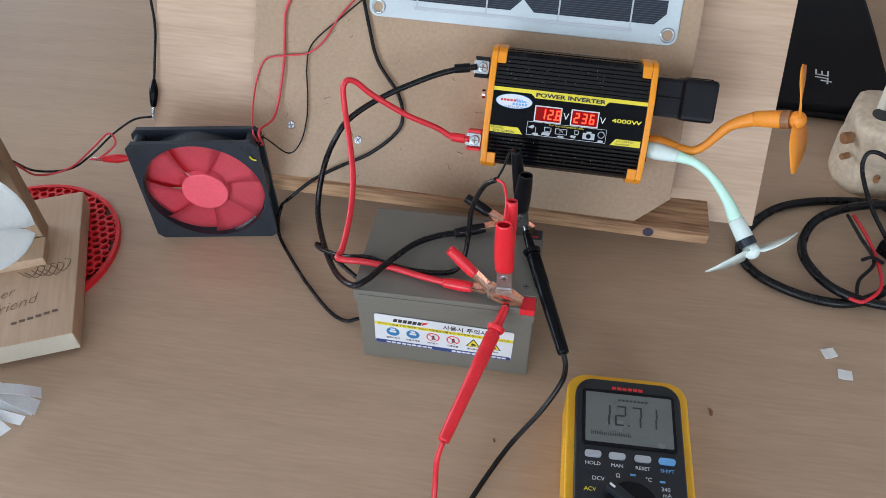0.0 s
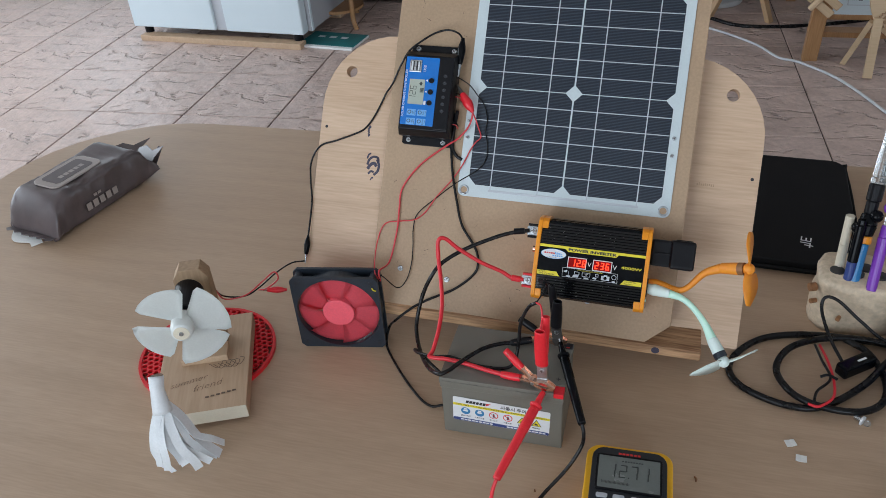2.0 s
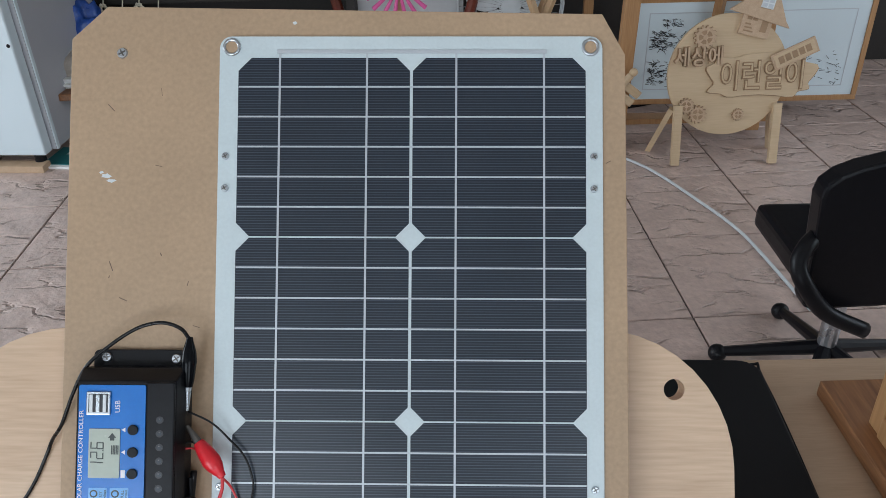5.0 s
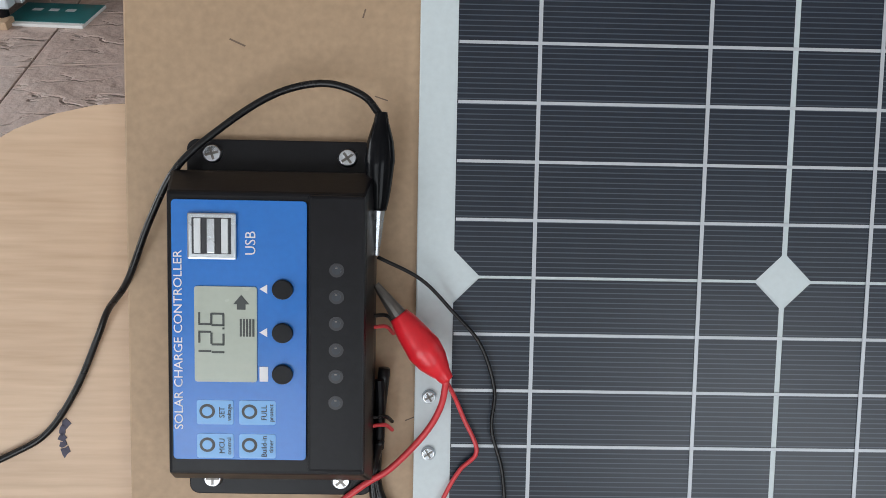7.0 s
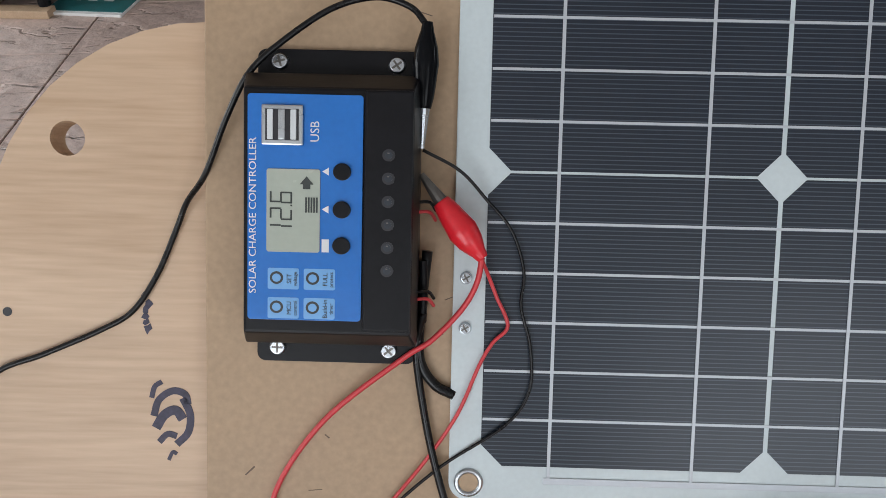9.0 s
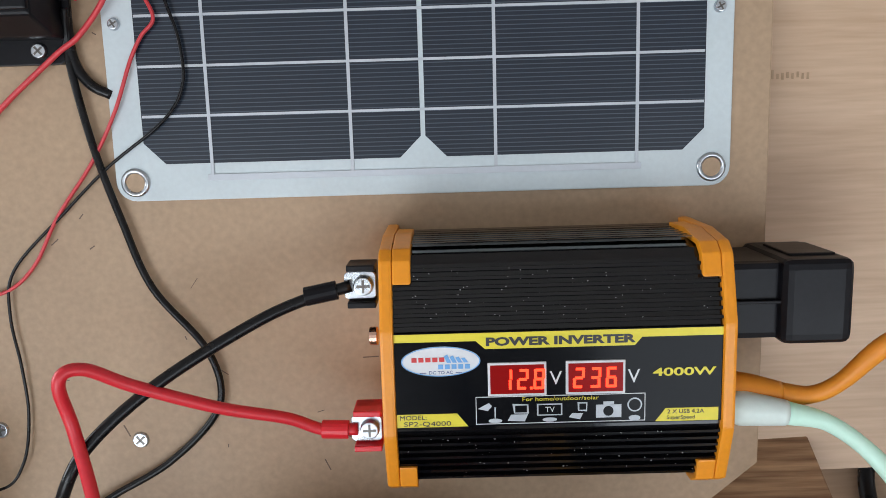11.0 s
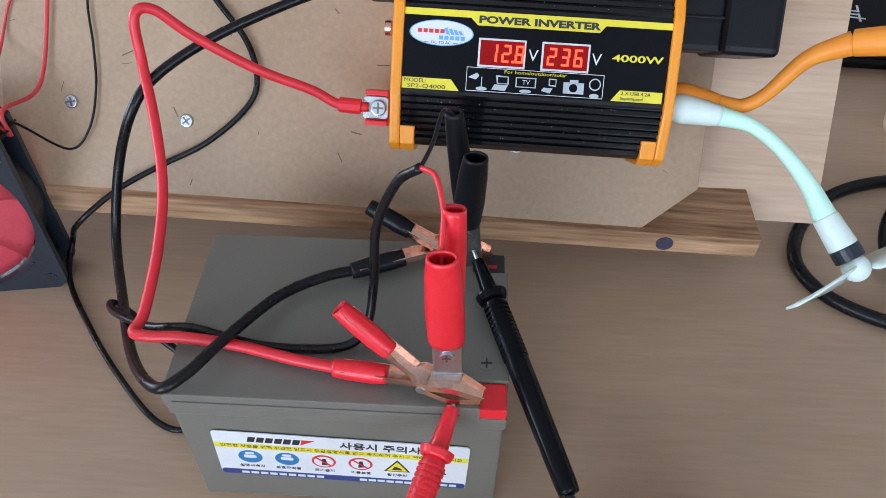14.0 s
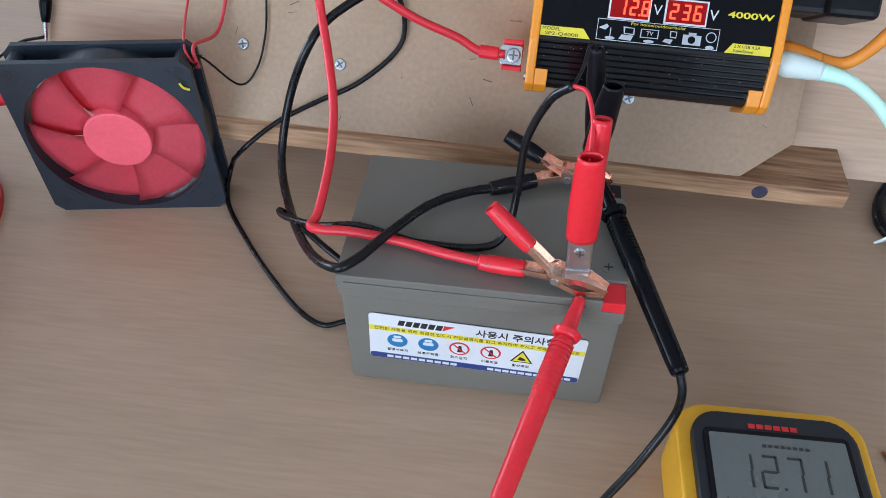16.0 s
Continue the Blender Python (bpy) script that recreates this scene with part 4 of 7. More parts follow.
    icon([[(0.1425, -0.0872), (0.1490, -0.0876), (0.1492, -0.0915), (0.1432, -0.0913)], [(0.1420, -0.0918), (0.1488, -0.0918), (0.1475, -0.0948), (0.1405, -0.0944)]], [rect(0.1436, 0.1484, -0.0909, -0.0880)])
    icon([rect(0.1525, 0.1628, -0.0925, -0.0875), circle(0.1577, -0.0943, 0.0030, 16, 0.3)], [rect(0.1531, 0.1622, -0.0920, -0.0880)])
    icon([[(0.1690, -0.0872), (0.1730, -0.0874), (0.1728, -0.0912), (0.1692, -0.0908)], [(0.1668, -0.0918), (0.1712, -0.0920), (0.1700, -0.0945), (0.1655, -0.0935)]], [rect(0.1697, 0.1725, -0.0904, -0.0878)])
    icon([rect(0.1765, 0.1868, -0.0940, -0.0885), rect(0.1795, 0.1838, -0.0888, -0.0872)], [circle(0.1815, -0.0912, 0.0021, 16)])
    icon([circle(0.1922, -0.0888, 0.0030, 18), circle(0.1922, -0.0945, 0.0024, 14, 0.5)], [circle(0.1922, -0.0888, 0.0024, 18)])
    words("TV", 0.0032, pose(0.1585, -0.0896, z + 0.0003), M_WHITEPRINT, face)
    mt = part("model_plate", prism([(0.0962, -0.0959), (0.1252, -0.0959), (0.1208, -0.0903), (0.0962, -0.0903)], z - 0.0003, z + 0.0001), M_YELLOW, face)
    words("MODEL:", 0.0027, flat(0.0972, -0.0918), M_BLKPRINT, mt, align="LEFT", span=0.0108)
    words("SP2-Q4000", 0.0027, flat(0.0988, -0.0945), M_BLKPRINT, mt, align="LEFT", span=0.0192)
    mt = part("port_plate", prism([(0.2014, -0.0958), (0.2270, -0.0958), (0.2270, -0.0903), (0.2056, -0.0903)], z - 0.0003, z + 0.0001), M_YELLOW, face)
    words("2 X USB 4.2A", 0.0024, flat(0.2062, -0.0918), M_BLKPRINT, mt, align="LEFT", wide=1.1)
    words("SuperSpeed", 0.0022, flat(0.2060, -0.0943), M_BLKPRINT, mt, align="LEFT", wide=1.1)
    # dust specks on the ribs
    rng = random.Random(31)
    b = bmesh.new()
    for k in range(110):
        u, q = rng.uniform(0.100, 0.224), rng.random()
        v, w = (-0.0315 - 0.022 * q, 0.0569 + 0.0062 * q) if rng.random() < 0.6 else (-0.0995 - 0.021 * q, 0.0632 - 0.0068 * q)
        a = rng.uniform(0.00006, 0.00014)
        box(u - a, u + a * rng.uniform(1, 3), v - a, v + a, w, w + 0.0002, bm=b)
    tagged(part("dust", b, M_GRILLE, t, "pale dust specks"), kind="stuff")
    # terminals
    for v, mm, lab in ((-0.0425, M_BLACK, "black terminal"), (-0.1085, M_REDRUB, "red terminal")):
        b = box(0.0745, 0.0870, v - 0.0095, v + 0.0095, 0.020, 0.030, 0.0008)
        box(0.0745, 0.0870, v + 0.0068, v + 0.0095, 0.020, 0.036, 0.0006, bm=b)
        box(0.0745, 0.0870, v - 0.0095, v - 0.0068, 0.020, 0.036, 0.0006, bm=b)
        tm = part("terminal_block", b, mm, t, lab)
        part("terminal_lug", prism(rounded(0.0730, 0.0868, v - 0.0060, v + 0.0060, 0.002), 0.0300, 0.0318, 0.0003), M_STEEL, tm)
        part("terminal_bolt", rod((0.0815, v, 0.0316), (0.0815, v, 0.0350), 0.0046, 0.0040, 20, r=0.0005), M_STEEL, tm)
        c = box(0.0786, 0.0844, v - .0005, v + .0005, 0.0348, 0.0353)
        box(0.0810, 0.0820, v - 0.0029, v + 0.0029, 0.0348, 0.0353, bm=c)
        part("bolt_slot", c, M_DARKSTEEL, tm)
    part("earth_screw", rod((0.083, -0.066, 0.030), (0.0868, -0.066, 0.030), 0.0042, seg=18, r=0.0006), M_COPPER, t, "brass earth screw")
    part("usb_port", box(0.2330, 0.2350, -0.1080, -0.0850, 0.030, 0.055, 0.0004), M_BLACK, t)
    part("status_light", rod((0.2330, -0.1130, 0.046), (0.2350, -0.1130, 0.046), 0.0018, seg=12), M_GREENGLOW, t, "small green status light")


inverter()


def mains_plug():
    t = thing("plug", "square black mains plug pushed into the inverter socket", "plug", BOARD)
    part("neck", box(0.2337, 0.2600, -0.0680, -0.0345, 0.004, 0.045, 0.003), M_BLACK, t)
    b = box(0.2572, 0.2872, -0.0695, -0.0330, 0.000, 0.050, 0.0045, 3)
    part("grip", b, M_BLACK, t)
    part("ridge", box(0.2360, 0.2580, -0.0520, -0.0505, 0.0455, 0.0475, 0.0005), M_BLACK, t)
    part("ridge", box(0.2630, 0.2830, -0.0345, -0.0320, 0.012, 0.040, 0.0008), M_BLACK, t)


mains_plug()


def usb_fan(label, stem, mm, blade_angle, lit=None, blade=0.040, ring=M_BROWNWOOD):
    t = thing("usb_fan", label, "fan", BOARD, "usb fans on the inverter")
    n = len(stem)
    part("plug_body", tube(stem[:3], [0.0060, 0.0078, 0.0068, 0.0055], 14, 8), mm, t, smooth=True)
    part("neck", tube(stem[2:n - 2], [0.0052, 0.0038, 0.0036, 0.0044, 0.0062], 14, 8), lit or mm, t, smooth=True)
    end, pre = Vector(stem[-1]), Vector(stem[-3])
    d = (end - pre).normalized()
    body = part("motor_sleeve", rod(pre, end - d * 0.004, 0.0066, 0.0076, 20, r=0.0008), mm, t, smooth=True)
    part("motor_collar", rod(end - d * 0.004, end + d * 0.003, 0.0077, 0.0077, 20, r=0.0004), ring, t, "dark motor collar")
    hub = part("hub", ball(end + d * 0.008, 0.0072), mm, t, smooth=True)
    side = d.cross(Vector((0, 0, 1))).normalized()
    up = side.cross(d).normalized()
    for k in (0, 180):
        a = radians(blade_angle + k)
        e = side * math.cos(a) + up * math.sin(a)
        f = d.cross(e)
        b = bmesh.new()
        rows = []
        for q in range(9):
            s = q / 8
            c = end + d * 0.009 + e * (0.004 + blade * s)
            w = 0.0045 + 0.0125 * math.sin(math.pi * min(1, 0.12 + s * 0.86)) ** 0.8
            tw = 0.35 * (1 - s)
            h = (f * math.cos(tw) + d * math.sin(tw)) * w
            th = d * 0.0006
            rows.append([b.verts.new(c + x) for x in (-h * 0.6 - th, h - th, h + th, -h * 0.6 + th)])
        for q in range(8):
            for j in range(4):
                b.faces.new((rows[q][j], rows[q][(j + 1) % 4], rows[q + 1][(j + 1) % 4], rows[q + 1][j]))
        b.faces.new(rows[0])
        b.faces.new(rows[-1])
        part("blade", b, mm, t, smooth=True)
    return t


usb_fan("milky white bendable usb fan with a stem lit faintly green", [(0.2345, -0.0972, 0.044), (0.2470, -0.0985, 0.0455), (0.2620, -0.1003, 0.0465), (0.2780, -0.1040, 0.0485), (0.2935, -0.1145, 0.052), (0.3080, -0.1310, 0.058), (0.3175, -0.1470, 0.063), (0.3240, -0.1575, 0.0665), (0.3290, -0.1645, 0.0700)], M_WHITESOFT, 205, M_GREENGLOW, ring=M_FANBLK)
usb_fan("orange bendable usb fan plugged into the inverter", [(0.2345, -0.0915, 0.038), (0.2480, -0.0925, 0.038), (0.2620, -0.0945, 0.039), (0.2750, -0.0945, 0.041), (0.2850, -0.0873, 0.046), (0.3000, -0.0690, 0.053), (0.3180, -0.0602, 0.060), (0.3290, -0.0585, 0.067), (0.3400, -0.0575, 0.073)], M_ORANGESOFT, 6)


# ---- battery ----
def battery():
    t = thing("battery", "olive grey sealed battery with a white warning label", "battery")
    W, D, H = 0.151, 0.098, 0.0865
    part("case", box(0.0014, W - 0.0014, 0.0014, D - 0.0014, 0, 0.0800, 0.0018, 3), M_BATT, t)
    part("upper_rim", box(0.0004, W - 0.0004, 0.0004, D - 0.0004, 0.0775, H - 0.0009, 0.0009, 2), M_BATT, t)
    part("lid_seam", box(0.0012, W - 0.0012, 0.0012, D - 0.0012, H - 0.0012, H, 0.0), M_BLKPRINT, t, "dark seam under the lid")
    lid = prism([(0, 0), (0.1385, 0), (0.1385, 0.002), (W - 0.0135, 0.002), (W - 0.0135, 0.015), (W, 0.015), (W, D - 0.019), (W - 0.0175, D - 0.019), (W - 0.0175, D), (0, D)], H - 0.0022, 0.0940, 0.0012)
    part("lid", lid, M_BATT, t)
    part("lid_ridge", box(0.004, 0.130, -0.0008, 0.0006, H + 0.0004, H + 0.0026, 0.0003), M_BATT, t)
    part("terminal_cap", box(W - 0.0132, W - 0.0008, 0.0006, 0.0146, H - 0.001, 0.0925, 0.0008), M_REDRUB, t, "red terminal cap")
    pit = part("terminal_pit", box(W - 0.0170, W - 0.0012, D - 0.0185, D - 0.0012, H - 0.001, 0.0880, 0.0004), M_BLKPRINT, t, "dark terminal recess")
    part("terminal_mark", box(W - 0.0095, W - 0.0050, D - 0.011, D - 0.0090, 0.0880, 0.0884), M_REDPRINT, pit)
    part("vent_plug", rod((0.141, 0.068, 0.0938), (0.141, 0.068, 0.0944), 0.0045, seg=20), M_BATT, t)
    part("polarity_disc", rod((0.141, 0.024, 0.0938), (0.141, 0.024, 0.0944), 0.0040, seg=20), M_BATT, t)
    b = box(0.1385, 0.1435, 0.0236, 0.0244, 0.0943, 0.0947)
    box(0.1406, 0.1414, 0.0215, 0.0265, 0.0943, 0.0947, bm=b)
    part("polarity_mark", b, M_BLKPRINT, t)
    # warning label, in a frame of its own: x along it, y up it
    L = Matrix.Translation((0.0750, 0.0007, 0.0428)) @ pose(0, 0, 0, 90) @ pose(0, 0, 0, 0, 0, -2.1)
    lab = part("warning_label", prism(rounded(-0.0600, 0.0600, -0.0200, 0.0200, 0.0022), 0.0, 0.0004), M_WHITEPRINT, t, "white printed warning label", m=L)
    z = 0.0005
    part("yellow_strip", box(-0.0597, 0.0597, 0.0058, 0.0098, 0.0003, z), M_YELLOW, lab)
    part("blue_strip", prism(rounded(-0.0598, 0.0598, -0.0198, -0.0150, 0.002), 0.0003, z), M_NAVY, lab)
    for k in range(6):
        x, w = -0.0440 + k * 0.0042, 0.0034
        part("brand_bar", prism([(x, 0.0120), (x + w, 0.0120), (x + w + 0.0011, 0.0164), (x + 0.0011, 0.0164)], 0.0003, z), M_BLKPRINT, lab)
    part("brand_flash", prism([(-0.0190, 0.0118), (-0.0180, 0.0165), (-0.0120, 0.0165)], 0.0003, z), M_REDPRINT, lab)
    T = lambda x, y: pose(x, y, z)
    words("사용시 주의사항", 0.0066, T(0.0215, 0.0138), M_BLKPRINT, lab, bold=0.00012)
    words("안전한 사용을 위해 취급전 반드시 취급설명서를 읽고 숙지하여 주시고 계속 활용하십시오", 0.0031, T(0.0, 0.0078), M_BLKPRINT, lab)
    for k in range(20):
        x = -0.0500 + k * 0.0046 if k < 9 else 0.0080 + (k - 9) * 0.0044
        part("print_bar", box(x, x + 0.0036, -0.0184, -0.0164, z, z + 0.0002), M_WHITEPRINT, lab)
    for k, (kind, txt) in enumerate((("b", "설명서숙지"), ("b", "보호구착용"), ("r", "화기금지"), ("r", "이동보호"), ("y", "황산주의"), ("y", "폭발주의"))):
        x = -0.0440 + k * 0.0176
        if kind == "y":
            s = part("warning_sign", prism([(x - 0.0064, -0.0072), (x + 0.0064, -0.0072), (x, 0.0040)], 0.0003, z), M_BLKPRINT, lab)
            part("sign_field", prism([(x - 0.0050, -0.0064), (x + 0.0050, -0.0064), (x, 0.0023)], 0.0004, z + .0001), M_YELLOW, s)
            part("sign_mark", prism([(x - 0.0024, -0.0052), (x + 0.0024, -0.0052), (x + 0.0018, -0.0036), (x - 0.0012, -0.0020)], z, z + .0002), M_BLKPRINT, s)
        else:
            s = part("warning_sign", prism(circle(x, -0.0020, 0.0058, 28), 0.0003, z), M_REDPRINT if kind == "r" else M_CYAN, lab)
            if kind == "r":
                part("sign_field", prism(circle(x, -0.0020, 0.0047, 28), 0.0004, z + .0001), M_WHITEPRINT, s)
                b = box(-0.0050, 0.0050, -0.0004, 0.0004, z, z + .0003, m=pose(x, -0.0020, 0, 0, 0, -45))
                part("sign_bar", b, M_REDPRINT, s)
                part("sign_mark", prism([(x - 0.0012, -0.0052), (x + 0.0018, -0.0048), (x + 0.001, 0.0010), (x - 0.0006, 0.0006)], z, z + .0002), M_BLKPRINT, s)
            else:
                part("sign_mark", prism(rounded(x - 0.0030, x + 0.0030, -0.0030, -0.0002, 0.001), 0.0004, z + .0001), M_WHITEPRINT, s)
                part("sign_mark", prism(rounded(x - 0.0022, x + 0.0022, 0.0004, 0.0024, 0.0009), 0.0004, z + .0001), M_WHITEPRINT, s)
        words(txt, 0.0027, T(x, -0.0108), M_BLKPRINT, lab)


battery()


# ---- clamp leads on the battery ----
def sheet_clip(name, label, pivot, jaw, tail_a, tail_b, boot, metal=M_COPPER, w=0.010, cover=0.55):
    """A battery clamp: two sheet levers crossing at a pivot, boots on both tails."""
    t = thing(name, label, "battery clamp")
    P, J, A, C = (Vector(v) for v in (pivot, jaw, tail_a, tail_b))
    for k, tail in enumerate((A, C)):
        o = Vector((0, 0, 0.0018 if k else -0.0018))
        up = (tail - P).cross(J - P)
        up = up.normalized() if up.length > 1e-6 else Vector((0, 0, 1))
        path = [J + o * 0.4, (J + P) / 2 + o * 2.2, P + o, P.lerp(tail, 0.35), tail]
        b = bmesh.new()
        ln = spline(path, 5)
        prev = []
        for i, c in enumerate(ln):
            d = (ln[min(i + 1, len(ln) - 1)] - ln[max(i - 1, 0)]).normalized()
            side = d.cross(Vector((0, 0, 1)))
            side = side.normalized() if side.length > 0.1 else Vector((1, 0, 0))
            nr = side.cross(d)
            s = i / (len(ln) - 1)
            hw = w / 2 * (0.55 + 0.6 * math.sin(math.pi * min(1, s * 1.15)) if s < 0.6 else 0.72)
            prev.append([b.verts.new(c + side * x * hw + nr * y * 0.0008) for x, y in ((-1, -1), (-1, 3.6), (-0.86, 3.6), (-0.86, 1), (0.86, 1), (0.86, 3.6), (1, 3.6), (1, -1))])
        for i in range(len(prev) - 1):
            for j in range(8):
                b.faces.new((prev[i][j], prev[i][(j + 1) % 8], prev[i + 1][(j + 1) % 8], prev[i + 1][j]))
        part("lever", b, metal, t)
        q = P.lerp(tail, 1 - cover)
        e = tail + (tail - P).normalized() * 0.004
        part("boot", sleeve([q, q.lerp(e, 0.3), q.lerp(e, 0.7), e], [w * 0.42, w * 0.48, w * 0.46, w * 0.40]), boot, t, smooth=True)
    ax = (J - P).cross(Vector((0, 0, 1))).normalized()
    part("pivot_pin", rod(P - ax * w * 0.62, P + ax * w * 0.62, 0.0022, seg=14), M_STEEL, t)
    return t


sheet_clip("battery_clamp", "copper battery clamp with red boots on the red terminal", (0.114, 0.009, 0.1015), (0.139, 0.004, 0.0975), (0.078, 0.014, 0.099), (0.081, 0.020, 0.130), M_REDRUB)
sheet_clip("battery_clamp", "copper battery clamp with black boots on the dark terminal", (0.117, 0.087, 0.1015), (0.142, 0.088, 0.0975), (0.078, 0.073, 0.099), (0.084, 0.099, 0.114), M_BLACK)


def upright_clip(label, foot, top, boot, metal, r=0.0068, front=0.0, rear=0.004):
    """A crocodile clip standing on its jaw with its two handle boots up."""
    t = thing("test_clip", label, "clip")
    F, T = Vector(foot), Vector(top)
    d = (T - F)
    side = d.cross(Vector((0, 1, 0))).normalized()
    back = side.cross(d).normalized()
    axis = d.normalized()
    m = Matrix.Translation(F) @ Matrix((side, -back, axis)).transposed().to_4x4()
    n = d.length
    part("jaw", box(-0.0056, 0.0056, 0.0012, 0.0026, 0.0, n * 0.42, 0.0005, m=m), metal, t)
    part("rear_jaw", box(-0.0052, 0.0052, -0.0026, -0.0012, 0.0, n * 0.42, 0.0005, m=m), metal, t)
    part("jaw_fold", box(-0.0062, 0.0062, -0.0030, 0.0034, n * 0.07, n * 0.15, 0.0008, m=m), metal, t)
    for s0 in (-1, 1):
        part("jaw_cheek", box(s0 * 0.0056 - 0.0005, s0 * 0.0056 + 0.0005, -0.0022, 0.0022, n * 0.15, n * 0.34, 0.0003, m=m), metal, t)
    rivet = part("rivet", rod(m @ Vector((0, 0.0024, n * 0.26)), m @ Vector((0, 0.0034, n * 0.26)), 0.0030, seg=16, r=0.0003), M_STEEL, t)
    b = box(-0.0019, 0.0019, 0.0033, 0.0037, n * 0.26 - 0.0004, n * 0.26 + 0.0004, m=m)
    box(-0.0004, 0.0004, 0.0033, 0.0037, n * 0.26 - 0.0019, n * 0.26 + 0.0019, bm=b, m=m)
    part("cross_slot", b, M_DARKSTEEL, rivet)
    for k, dx, lower, q0, wide in ((-1, front, 0.009, 0.36, 1.0), (1, rear, 0.0, 0.34, 0.76)):
        q = F + d * q0 + back * 0.002 * k
        tip = T + back * 0.0085 * k + Vector((dx, 0, 0)) - axis * lower
        part("boot", sleeve([q, q.lerp(tip, 0.35), q.lerp(tip, 0.75), tip], [r * wide, r * 1.04 * wide, r * 0.94 * wide, r * 0.78 * wide], oval=(1.22, 0.80 / wide ** 0.5)), boot, t, smooth=True)
    return t


upright_clip("red vinyl-booted crocodile clip standing on the red terminal", (0.1245, 0.010, 0.093), (0.1205, 0.017, 0.188), M_REDRUB, M_STEEL, 0.0062)
upright_clip("black vinyl-booted crocodile clip standing on the dark terminal", (0.1320, 0.085, 0.094), (0.1240, 0.076, 0.186), M_BLACK, M_DARKSTEEL, 0.0055, front=0.007, rear=-0.002)
cable("twin_lead", "black sleeved twin lead rising from behind the battery to the clips", [(-0.004, 0.050, 0.040), (-0.025, 0.058, 0.052), (-0.047, 0.071, 0.060), (-0.054, 0.071, 0.066), (-0.046, 0.060, 0.072), (-0.020, 0.042, 0.086), (0.006, 0.034, 0.097), (0.040, 0.026, 0.0968), (0.074, 0.027, 0.0968), (0.086, 0.033, 0.104), (0.090, 0.041, 0.125), (0.092, 0.046, 0.155), (0.101, 0.046, 0.180), (0.111, 0.042, 0.192)], 0.0021, M_CABLE)
cable("red_core", "thin red core from the sleeve into the red clip", [(0.111, 0.042, 0.192), (0.117, 0.036, 0.193), (0.1205, 0.025, 0.186), (0.1205, 0.014, 0.178), (0.1205, 0.010, 0.170)], 0.0011, M_CABLERED)
cable("black_core", "thin black core from the sleeve into the black clip", [(0.111, 0.042, 0.192), (0.115, 0.055, 0.194), (0.118, 0.072, 0.196), (0.122, 0.083, 0.186)], 0.0009, M_CABLE)
cable("red_power_cable", "thick red power cable from the inverter to the battery clamp", [B(0.0760, -0.1085, 0.0325), B(0.060, -0.1080, 0.0325), B(0.045, -0.101, 0.036), B(0.018, -0.092, 0.045), B(-0.012, -0.077, 0.058), B(-0.028, -0.066, 0.068), B(-0.036, -0.070, 0.072), (-0.037, 0.150, 0.161), (-0.029, 0.128, 0.141), (-0.021, 0.100, 0.124), (-0.0175, 0.070, 0.111), (-0.018, 0.040, 0.099), (-0.020, 0.030, 0.0975), (-0.012, 0.027, 0.0985), (0.004, 0.0265, 0.0995), (0.028, 0.0245, 0.0985), (0.055, 0.018, 0.099), (0.078, 0.014, 0.099)], 0.0027, M_CABLERED, seg=12)
cable("black_power_cable", "thick black power cable from the inverter to the battery clamp", [B(0.0760, -0.0425, 0.0325), B(0.055, -0.0480, 0.035), B(0.033, -0.057, 0.040), B(-0.003, -0.077, 0.052), B(-0.029, -0.098, 0.063), (-0.044, 0.136, 0.140), (-0.058, 0.130, 0.107), (-0.0635, 0.112, 0.072), (-0.0490, 0.075, 0.067), (-0.0225, 0.025, 0.085), (0.000, -0.001, 0.1005), (0.012, 0.004, 0.1035), (0.024, 0.022, 0.1045), (0.042, 0.051, 0.101), (0.062, 0.066, 0.100), (0.080, 0.073, 0.099)], 0.0027, M_CABLE, seg=12)
for nm, p0, p1, mm in (("cable_boot", (B(0.0700, -0.0440, 0.0330)), (B(0.0560, -0.0465, 0.0342)), M_BLACK), ("cable_boot", B(0.0720, -0.1085, 0.0325), B(0.0600, -0.1080, 0.0325), M_REDRUB)):
    tagged(part(nm, rod(p0, p1, 0.0042, seg=16, r=0.0004), mm), "shrink sleeve on the power cable at the lug", "sleeve")


